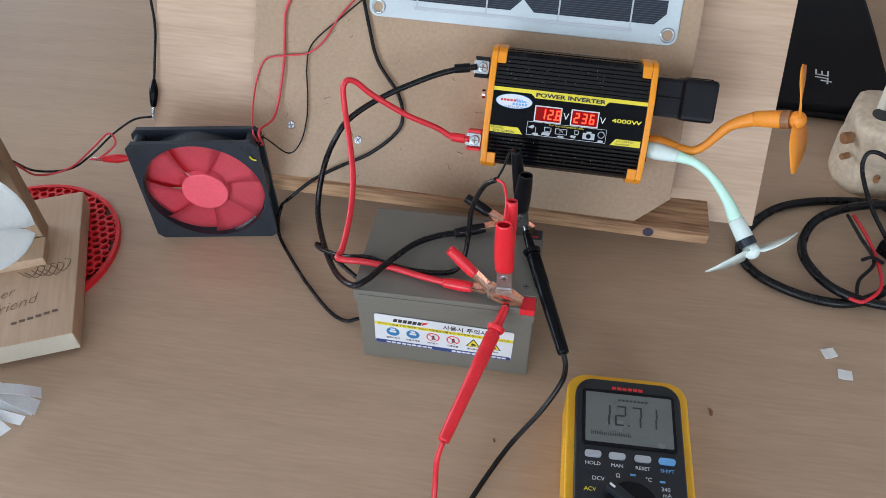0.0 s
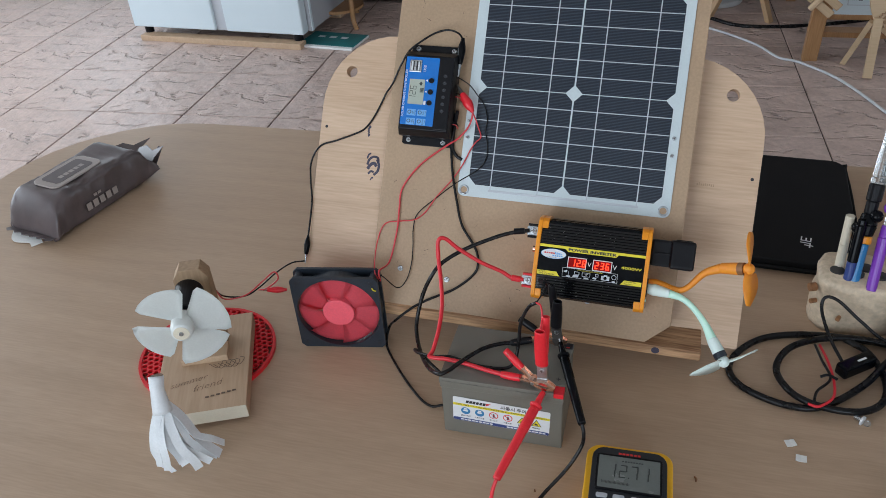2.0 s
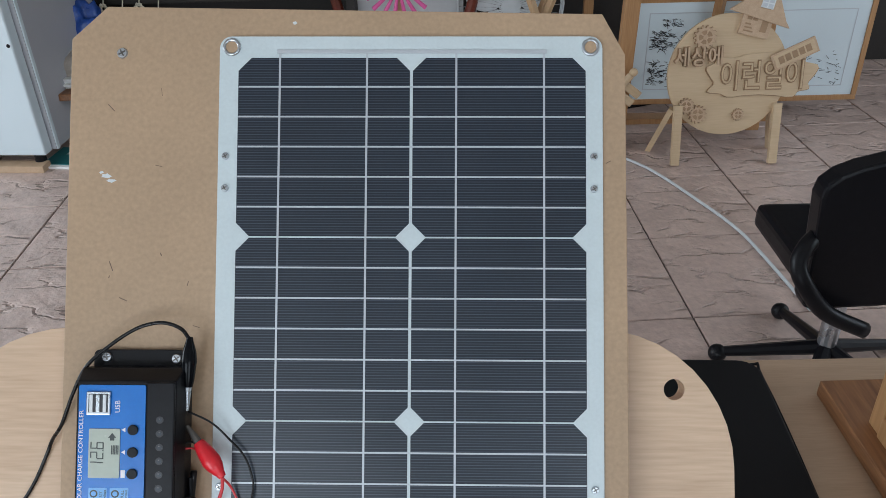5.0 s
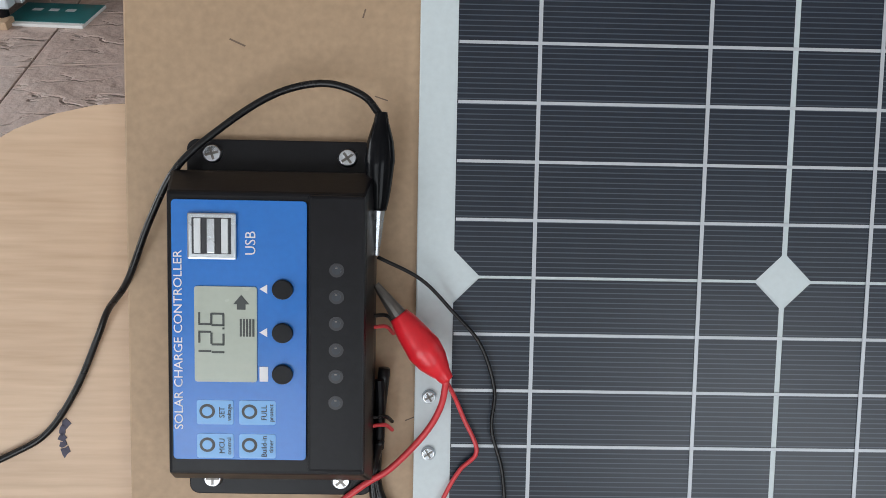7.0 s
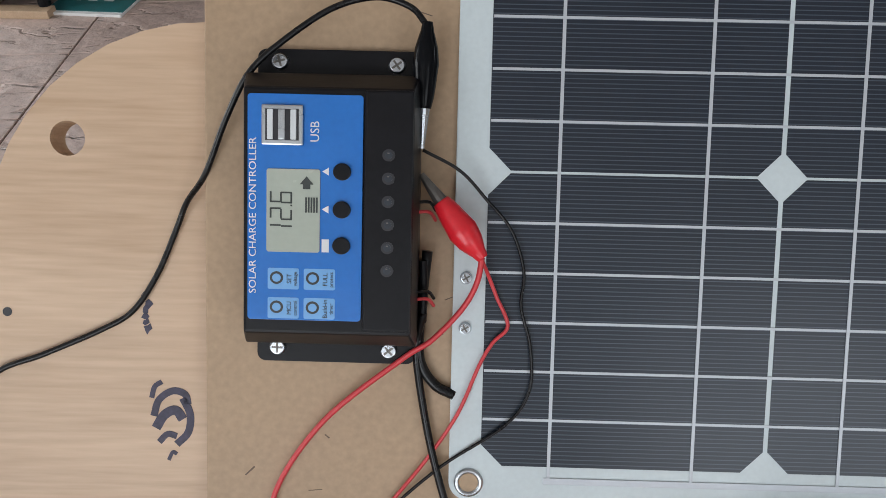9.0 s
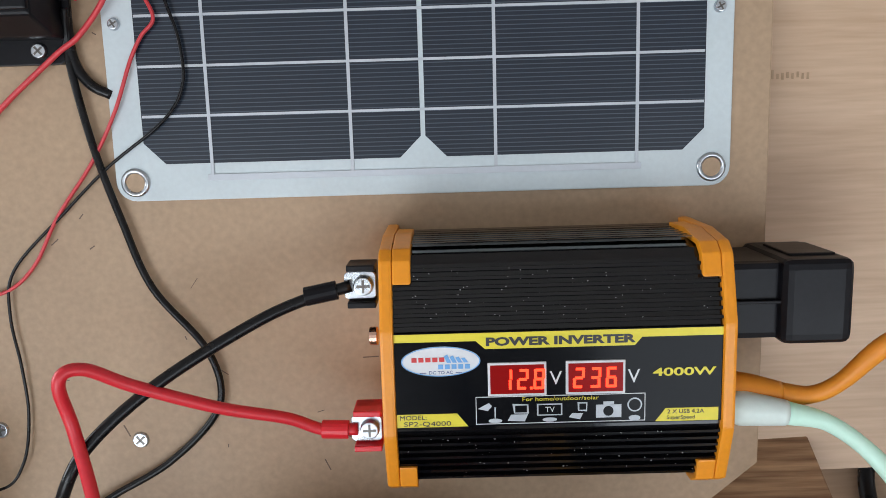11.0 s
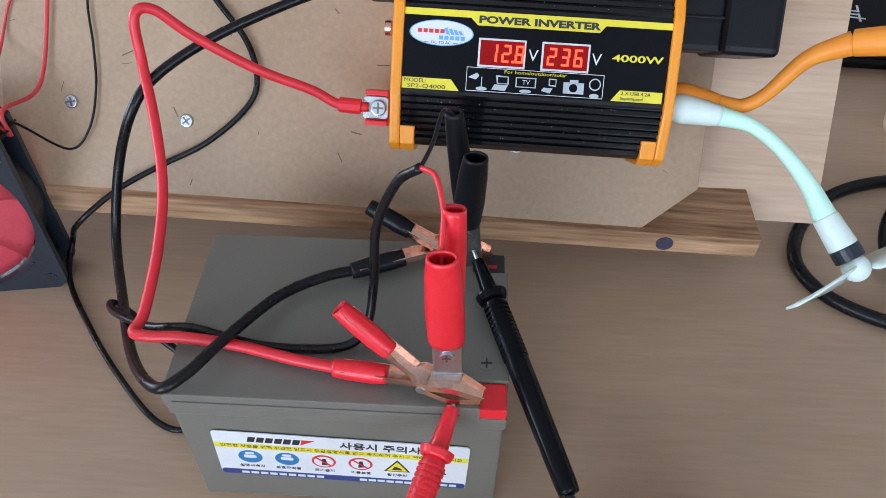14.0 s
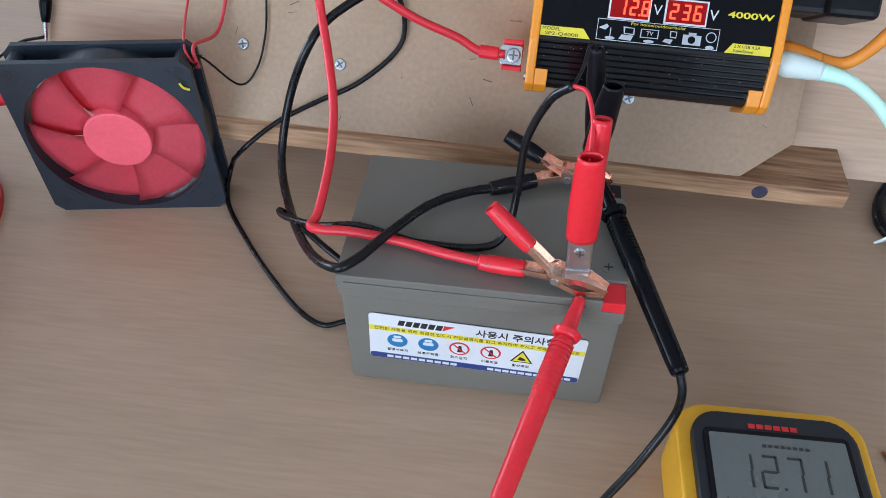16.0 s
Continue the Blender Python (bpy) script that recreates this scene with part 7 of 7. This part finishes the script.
def side_table():
    t = thing("side_table", "small round brown stool table beside the refrigerator", "table", pose(-1.61, 3.52, FLOOR))
    part("top", rod((0, 0, 0.255), (0, 0, 0.285), 0.24, 0.235, 36, r=0.006), M_BROWNWOOD, t)
    for a in (200, 320, 80):
        c, s = math.cos(radians(a)), math.sin(radians(a))
        part("leg", tube([(0.13 * c, 0.13 * s, 0.256), (0.15 * c, 0.15 * s, 0.15), (0.15 * c, 0.15 * s, 0.05), (0.18 * c, 0.18 * s, 0.0)], 0.014, 10, 5), M_OAK_Z, t)
    part("ring_stretcher", rod((0, 0, 0.09), (0, 0, 0.105), 0.14, seg=28), M_OAK_Z, t)
    z = FLOOR + 0.285
    rng = random.Random(2)
    for k in range(4):
        n = thing("newspaper", "folded newspaper stacked on the side table", "newspaper", pose(-1.66 + rng.uniform(-.02, .02), 3.48, z + k * 0.012, 0, 0, rng.uniform(-12, 12)), "newspapers")
        part("sheets", box(-0.17, 0.21, -0.12, 0.13, 0, 0.0115, 0.003), M_PAPER, n)
    c = thing("folded_cloth", "crumpled grey-brown cloth on the newspapers", "cloth", pose(-1.66, 3.50, z + 0.048))
    b = bmesh.new()
    bmesh.ops.create_icosphere(b, subdivisions=4, radius=0.15)
    for v in b.verts:
        q = 1 + 0.25 * noise.noise(v.co * 14) + 0.12 * noise.noise(v.co * 34)
        v.co = Vector((v.co.x * 1.35 * q, v.co.y * 0.8 * q, max(-0.0, v.co.z * 0.55 * q + 0.015)))
    part("cloth", b, M_CLOTH, c, smooth=True)
    bag = thing("plastic_bag", "crumpled blue plastic bag behind the cloth", "bag", pose(-1.62, 3.66, FLOOR + 0.285))
    b = bmesh.new()
    bmesh.ops.create_icosphere(b, subdivisions=4, radius=0.13)
    for v in b.verts:
        q = 1 + 0.35 * noise.noise(v.co * 16 + Vector((3, 0, 0))) + 0.15 * noise.noise(v.co * 40)
        v.co = Vector((v.co.x * 1.0 * q, v.co.y * 0.7 * q, (v.co.z * 1.25 + 0.14) * q))
    part("bag", b, M_BLUEBAG, bag, smooth=True)
    mg = thing("magazine", "teal-covered magazine lying on the tiles", "magazine", pose(-1.545, 3.20, FLOOR, 0, 0, -6))
    part("pages", box(-0.165, 0.175, -0.105, 0.115, 0, 0.012, 0.003), M_PAPER, mg)
    part("cover", box(-0.160, 0.172, -0.080, 0.112, 0.0115, 0.0135), M_TEAL, mg, "teal printed cover")
    for k in range(3):
        part("title_bar", box(-0.10 + 0.07 * k, -0.06 + 0.07 * k, 0.03, 0.055, 0.0135, 0.0140), M_WHITEPRINT, mg)


side_table()


def far_right():
    # folding wooden stand
    t = thing("folding_stand", "folding pine trestle stand on the tiles", "stand", pose(0.60, 3.78, FLOOR))
    for sx in (-0.02, 0.02):
        part("leg", rod((-0.16 + 0 * sx, sx * 4, 0.80), (0.14, sx * 4, 0.0), 0.020, seg=4), M_PINE_Z, t)
        part("leg", rod((0.14, sx * 4 + 0.03, 0.80), (-0.17, sx * 4 + 0.03, 0.0), 0.020, seg=4), M_PINE_Z, t)
    part("stretcher", box(-0.16, 0.13, 0.06, 0.08, 0.09, 0.12, 0.003), M_PINE, t)
    # electric fan
    f = thing("electric_fan", "large white electric fan with a wire guard", "fan", pose(0.46, 3.98, FLOOR + 0.46))
    b = bmesh.new()
    for r, y in ((0.27, 0.0), (0.265, 0.03), (0.18, 0.06)):
        tube([(r * math.cos(a * math.pi / 12), y, r * math.sin(a * math.pi / 12)) for a in range(25)], 0.006, 8, 3, bm=b)
    part("guard_ring", b, M_PWHITE, f)
    b = bmesh.new()
    for k in range(36):
        a = k * math.pi / 18
        rod((0.05 * math.cos(a), -0.04, 0.05 * math.sin(a)), (0.27 * math.cos(a), 0.0, 0.27 * math.sin(a)), 0.0014, seg=6, bm=b)
    part("guard_wires", b, M_STEEL, f)
    for k in range(5):
        a = 2 * math.pi * k / 5 + 0.3
        part("blade", prism(circle(0.145, 0, 0.10, 24, 0.78), -0.003, 0.003, 0.001, m=pose(0, 0.02, 0, 90) @ pose(0, 0, 0, 0, 0, math.degrees(a))), M_PWHITE, f)
    part("motor", rod((0, 0.02, 0), (0, 0.14, 0), 0.06, seg=24, r=0.01), M_PWHITE, f)
    part("pole", rod((0, 0.08, -0.05), (0, 0.08, -0.44), 0.015), M_PWHITE, f)
    part("base", rod((0, 0.08, -0.46), (0, 0.08, -0.43), 0.16, seg=30, r=0.008), M_PWHITE, f)
    # pink pinwheel toy in an orange hoop
    p = thing("pinwheel", "pink spoked pinwheel toy with a wooden hub", "toy", pose(-0.10, 3.85, FLOOR + 0.60))
    part("hub", rod((0, -0.03, 0), (0, 0.02, 0), 0.035, seg=24, r=0.004), M_PINE, p)
    for k in range(18):
        a = 2 * math.pi * k / 18
        part("spoke", rod((0.03 * math.cos(a), 0, 0.03 * math.sin(a)), (0.17 * math.cos(a), 0, 0.17 * math.sin(a)), 0.006, 0.012, 8), M_PINK, p)
    part("post", box(-0.015, 0.015, 0.02, 0.05, -0.60, 0.02), M_PINE_Z, p)
    h = thing("hoop", "dark orange plastic hoop standing at the dark wall", "hoop", pose(-0.08, 3.98, FLOOR + 0.60))
    part("ring", tube([(0.36 * math.cos(a * math.pi / 16), 0, 0.42 * math.sin(a * math.pi / 16)) for a in range(33)], 0.028, 10, 3), M_BARREL, h)
    part("foot", box(-0.1, 0.1, 0.0, 0.08, -0.60, -0.40), M_BARREL, h)
    w = thing("white_sheet", "pale translucent sheet behind the pinwheel", "sheet", pose(-0.08, 4.05, FLOOR))
    part("sheet", box(-0.30, 0.30, 0, 0.004, 0.25, 1.1), M_PWHITE, w)
    part("stand", box(-0.02, 0.02, 0.004, 0.03, 0, 0.5), M_PINE_Z, w)
    # dark wall panelling and wall posts behind
    d = structure("backdrop", box(-1.9, 3.9, 4.38, 4.46, FLOOR, 1.7), M_DARKWALL, "dark panelled partition behind the shelves")
    for x in (0.875, 1.9):
        s = thing("wooden_post", "weathered square wooden post at the dark wall", "post", pose(x, 4.08, FLOOR))
        part("post", box(-0.025, 0.025, -0.02, 0.02, 0, 1.5, 0.003), M_OAK_Z, s)
    # painter's easel with a mounted drawing
    e = thing("easel", "oak painting easel standing on the tiles", "easel", pose(0.065, 3.20, FLOOR))
    part("leg", box(0.785, 0.850, -0.025, 0.025, 0, 1.5, 0.003, m=pose(0, 0, 0, 0, 1.6, 0)), M_OAK_Z, e)
    part("leg", box(1.440, 1.500, 0.10, 0.15, 0, 1.5, 0.003, m=pose(0, 0, 0, 0, -1, 0)), M_OAK_Z, e)
    part("rear_leg", rod((1.28, 0.36, 0.0), (1.28, 0.05, 1.4), 0.026, seg=4), M_OAK_Z, e)
    part("tray", box(0.80, 1.50, 0.02, 0.10, 0.10, 0.125, 0.003), M_OAK_Z, e)
    pc = thing("framed_drawing", "large framed ink landscape drawing on white paper", "picture", pose(0.965, 3.47, FLOOR + 0.10, 0, 0, 0))
    part("backing", box(0.0, 1.10, 0.012, 0.022, 0.0, 0.50), M_DARKWALL, pc)
    part("paper", box(0.025, 1.08, 0.006, 0.012, 0.025, 0.475), M_FRIDGE, pc)
    for a in ((0, 1.10, 0.0, 0.025), (0, 1.10, 0.475, 0.50)):
        part("frame_rail", box(a[0], a[1], 0.0, 0.02, a[2], a[3], 0.003), M_OAK_Z, pc)
    for a in ((0, 0.025), (1.075, 1.10)):
        part("frame_stile", box(a[0], a[1], 0.0, 0.02, 0.025, 0.475, 0.003), M_OAK_Z, pc)
    for x0, x1, z0, z1 in ((0.085, 1.02, 0.070, 0.074), (0.085, 1.02, 0.425, 0.429), (0.085, 0.089, 0.074, 0.425), (1.016, 1.02, 0.074, 0.425)):
        part("mount_line", box(x0, x1, 0.0050, 0.0062, z0, z1), M_BUSBAR, pc, "pale mount line")
    rng = random.Random(21)
    b = bmesh.new()
    for k in range(420):
        g = rng.random()
        if g < 0.62:
            x = 0.105 + abs(rng.gauss(0, 0.075))
            z = rng.choice((0.12, 0.16, 0.20, 0.28, 0.31, 0.34)) + rng.gauss(0, 0.010) - 0.25 * (x - 0.105) * rng.random()
        elif g < 0.72:
            x, z = rng.choice((0.165, 0.20, 0.225)) + rng.gauss(0, 0.006), rng.uniform(0.365, 0.405)
        else:
            x, z = rng.uniform(0.3, 1.0), 0.15 + 0.05 * math.sin(9 * rng.random()) + rng.gauss(0, 0.03)
        l = rng.uniform(0.003, 0.013)
        box(-l, l, 0.0045, 0.0062, -0.0010, 0.0010, bm=b, m=pose(x, 0, max(0.08, min(0.42, z)), 0, rng.gauss(8, 28), 0))
    tagged(part("ink_strokes", b, M_BLKPRINT, pc, "black ink brush strokes"), kind="stuff")
    # round wooden sign on small legs
    s = thing("round_sign", "round birch plywood sign with carved letters on short legs", "sign", pose(1.300, 3.005, FLOOR, -13))
    up = pose(0, 0, 0, 90)
    R, cz = 0.248, 0.375
    part("disc", prism(circle(0, cz, R, 64), -0.009, 0.009, 0.001, m=up), M_SIGN, s)
    for x in (-0.200, 0.215):
        part("leg", box(x - 0.018, x + 0.018, -0.032, -0.010, 0.0, 0.255, 0.002), M_SIGN, s)
        part("rear_leg", rod((x - 0.02, 0.0, 0.24), (x - 0.075 if x < 0 else x + 0.05, 0.15, 0.035), 0.016, seg=4), M_SIGN, s)
    # little house with a pitched roof, leaning to one side
    H = Matrix.Translation((0.085, 0, cz + 0.155)) @ pose(0, 0, 0, 0, 14, 0)
    house = part("house", box(-0.062, 0.062, -0.022, -0.009, 0.0, 0.100, 0.001, m=H), M_PINE, s, "pale wooden house front")
    part("roof", prism([(-0.125, 0.080), (0.135, 0.060), (0.112, 0.085), (0.030, 0.215), (0.010, 0.215)], 0.012, 0.028, 0.001, m=H @ up), M_PINE, s)
    b = bmesh.new()
    for i in range(2):
        for j in range(2):
            box(-0.044 + i * 0.024, -0.024 + i * 0.024, -0.0235, -0.0215, 0.060 + j * 0.016, 0.073 + j * 0.016, bm=b, m=H)
    box(0.020, 0.046, -0.0235, -0.0215, 0.022, 0.086, bm=b, m=H)
    for j in range(3):
        box(-0.046, -0.006 - 0.008 * j, -0.0235, -0.0215, 0.012 + j * 0.014, 0.018 + j * 0.014, bm=b, m=H)
    part("house_openings", b, M_SIGNDK, s, "dark cut-out windows")
    dormer = part("dormer_window", box(-0.008, 0.044, -0.0315, -0.0275, 0.115, 0.158, 0.001, m=H), M_PWHITE, s, "white dormer window")
    b = bmesh.new()
    for x0 in (-0.004, 0.020):
        for z0 in (0.119, 0.139):
            box(x0, x0 + 0.019, -0.0322, -0.0312, z0, z0 + 0.015, bm=b, m=H)
    part("dormer_panes", b, M_BUSBAR, dormer)
    part("chimney", box(0.022, 0.042, -0.026, -0.012, 0.165, 0.215, 0.001, m=H), M_PWHITE, s, "pale chimney")
    # toothed gears; dark pieces paint the shade in the spoke openings and behind
    for gx, gz, gr, spokes in ((-0.105, cz + 0.155, 0.045, 5), (-0.165, cz - 0.125, 0.032, 4), (-0.115, cz - 0.160, 0.036, 4), (0.055, cz - 0.165, 0.024, 4)):
        n = 14
        outer = []
        for k in range(n * 4):
            a = 2 * math.pi * k / (n * 4)
            outer.append((gx + gr * (1.0 if k % 4 in (0, 1) else 0.82) * math.cos(a), gz + gr * (1.0 if k % 4 in (0, 1) else 0.82) * math.sin(a)))
        g = part("gear", prism(outer, 0.012, 0.021, m=up), M_PINE, s, "pale toothed wooden gear")
        b = bmesh.new()
        for k in range(spokes):
            a0, a1 = 2 * math.pi * (k + 0.14) / spokes, 2 * math.pi * (k + 0.86) / spokes
            ring = [(gx + gr * 0.62 * math.cos(a0 + (a1 - a0) * q / 5), gz + gr * 0.62 * math.sin(a0 + (a1 - a0) * q / 5)) for q in range(6)]
            ring += [(gx + gr * 0.24 * math.cos(a1 + (a0 - a1) * q / 2), gz + gr * 0.24 * math.sin(a1 + (a0 - a1) * q / 2)) for q in range(3)]
            prism(ring, 0.0205, 0.0218, bm=b, m=up)
        part("gear_openings", b, M_SIGNDK, g)
        part("gear_shade", prism([(gx + (x - gx) * 1.10, gz + (y - gz) * 1.10) for x, y in outer], 0.008, 0.0122, m=up), M_SIGNDK, g)
    # wavy plate that carries the lower letters and reaches past the disc
    plate = []
    for k in range(48):
        a = 2 * math.pi * k / 48
        c, q = math.cos(a), math.sin(a)
        w = 1 + 0.07 * math.sin(a * 9) + 0.04 * math.sin(a * 5 + 1)
        plate.append((0.135 + 0.215 * w * math.copysign(abs(c) ** 0.55, c), cz - 0.005 + 0.085 * w * math.copysign(abs(q) ** 0.6, q)))
    # Dark copy of the plate, slightly wider and lower.
    part("letter_plate_edge", prism([(0.135 + (x - 0.135) * 1.02, y - 0.003) for x, y in plate], 0.009, 0.0135, m=up), M_SIGNDK, s, "dark wider copy showing at the letter plate's edge")
    part("letter_plate", prism(plate, 0.012, 0.020, m=up), M_SIGN, s, "wavy wooden letter plate")
    # Dark bolder copies behind both words paint the shade round the letters.
    words("이런일이", 0.130, pose(0.140, -0.0212, cz - 0.012, 90), M_SIGNDK, s, "carved_letters", depth=0.003, bold=0.004, span=0.345)
    words("이런일이", 0.130, pose(0.140, -0.0265, cz - 0.012, 90), M_SIGN, s, "letter_faces", depth=0.002, bold=-0.0012, span=0.336)
    words("세상에", 0.085, pose(-0.125, -0.012, cz + 0.072, 90), M_SIGNDK, s, "letter_shadow_layer", depth=0.003, bold=0.004, span=0.205)
    words("세상에", 0.085, pose(-0.125, -0.020, cz + 0.072, 90), M_PINE, s, "raised_letters", depth=0.004, bold=0.0008, span=0.195)
    NP = Matrix.Translation((0.262, 0, cz + 0.082)) @ pose(0, 0, 0, 0, -24, 0)
    name_plate = part("name_plate", box(-0.095, 0.095, -0.034, -0.024, -0.033, 0.033, 0.002, m=NP), M_PINE, s, "small tilted wooden plate")
    b = box(-0.086, 0.086, -0.0352, -0.0338, -0.025, 0.025, m=NP)
    part("plate_field", b, M_SIGN, name_plate)
    b = bmesh.new()
    for k in range(5):
        box(-0.070 + k * 0.029, -0.048 + k * 0.029, -0.0365, -0.0350, -0.015, 0.014, bm=b, m=NP)
    part("name_bars", b, M_SIGNDK, name_plate)
    # little wooden man-made dragonfly on the easel leg
    q = thing("wooden_dragonfly", "pale carved wooden dragonfly fixed to the easel leg", "ornament", pose(0.868, 3.145, FLOOR + 0.305, 0, 38, 0))
    for x in (-0.055, 0.055):
        for z in (0.022, -0.022):
            part("wing", box(x - 0.040, x + 0.040, -0.012, 0.0, z - 0.018, z + 0.018, 0.008, 3), M_SIGN, q)
    part("body", rod((0, -0.014, -0.06), (0, -0.014, 0.07), 0.013, 0.016, 14, r=0.004), M_SIGN, q)
    part("head", ball((0, -0.014, 0.085), 0.018), M_SIGN, q)
    # white power cable over the tiles
    cable("white_cable", "white power cable lying across the tiles", [(0.20, 3.86, FLOOR + 0.006), (0.385, 3.623, FLOOR + 0.006), (0.523, 3.500, FLOOR + 0.006), (0.660, 3.350, FLOOR + 0.006), (0.750, 3.190, FLOOR + 0.006), (0.836, 3.140, FLOOR + 0.006), (0.985, 2.950, FLOOR + 0.006), (1.110, 2.650, FLOOR + 0.006), (1.185, 2.430, FLOOR + 0.006), (1.215, 2.25, FLOOR + 0.006), (1.25, 1.9, FLOOR + 0.006)], 0.006, M_PWHITE, seg=12)
    cable("black_cable", "black power cable along the dark wall foot", [(-0.2, 3.85, FLOOR + 0.006), (0.35, 3.78, FLOOR + 0.006), (0.60, 3.62, FLOOR + 0.006), (0.95, 3.66, FLOOR + 0.006), (1.3, 3.8, FLOOR + 0.006)], 0.010, M_CABLE)
    # black chair beyond the table edge
    c = thing("black_chair", "black padded office chair with its arm beyond the table edge", "chair", pose(1.0, 1.36, FLOOR))
    back = [(0.30, 0.785), (0.10, 0.775), (-0.014, 0.745), (-0.053, 0.728), (-0.079, 0.704), (-0.085, 0.675), (-0.075, 0.562), (-0.071, 0.417), (-0.064, 0.400), (-0.050, 0.395), (0.10, 0.40), (0.30, 0.42)]
    part("backrest", prism(back, -0.055, 0.0, 0.014, m=pose(0, 0, 0, 90)), M_BLACK, c)
    part("seat", box(-0.02, 0.36, 0.055, 0.46, 0.36, 0.43, 0.02, 3), M_BLACK, c)
    part("arm", tube([(-0.060, 0.03, 0.575), (-0.095, 0.0, 0.560), (-0.112, -0.02, 0.530), (-0.097, -0.04, 0.490), (-0.040, -0.045, 0.420), (0.060, -0.040, 0.365)], 0.019, 12, 6), M_BLACK, c, smooth=True)
    part("post", rod((0.15, 0.24, 0.10), (0.15, 0.24, 0.37), 0.025, seg=16), M_STEEL, c)
    for k in range(5):
        a = radians(72 * k + 20)
        part("base_arm", rod((0.15, 0.24, 0.10), (0.15 + 0.27 * math.cos(a), 0.24 + 0.27 * math.sin(a), 0.03), 0.022, 0.014, 10), M_BLACK, c)
        part("caster", ball((0.15 + 0.27 * math.cos(a), 0.24 + 0.27 * math.sin(a), 0.026), 0.026), M_BLACK, c)


far_right()


# ---- floor tiles ----
def floor_tiles():
    s, sy = 0.460, 0.493
    b = box(-s / 2 + 0.003, s / 2 - 0.003, -sy / 2 + 0.003, sy / 2 - 0.003, -0.010, 0.0, 0.0022, 1)
    first = part("tile", b, M_TILE, floor)
    yaw = 3.0
    rot = Matrix.Translation((0.857, 2.375, FLOOR)) @ pose(0, 0, 0, 0, 0, yaw)
    placed = 0
    for i in range(-12, 7):
        for j in range(-4, 6):
            m = rot @ Matrix.Translation(((i + 0.5) * s, (j + 0.5) * sy, 0))
            x, y = m.translation.x, m.translation.y
            if not (-4.75 < x < 3.7 and 0.5 < y < 4.9):
                continue
            ob = first if placed == 0 else new("tile", first.data)
            ob.parent = floor
            ob.matrix_basis = m
            placed += 1


floor_tiles()
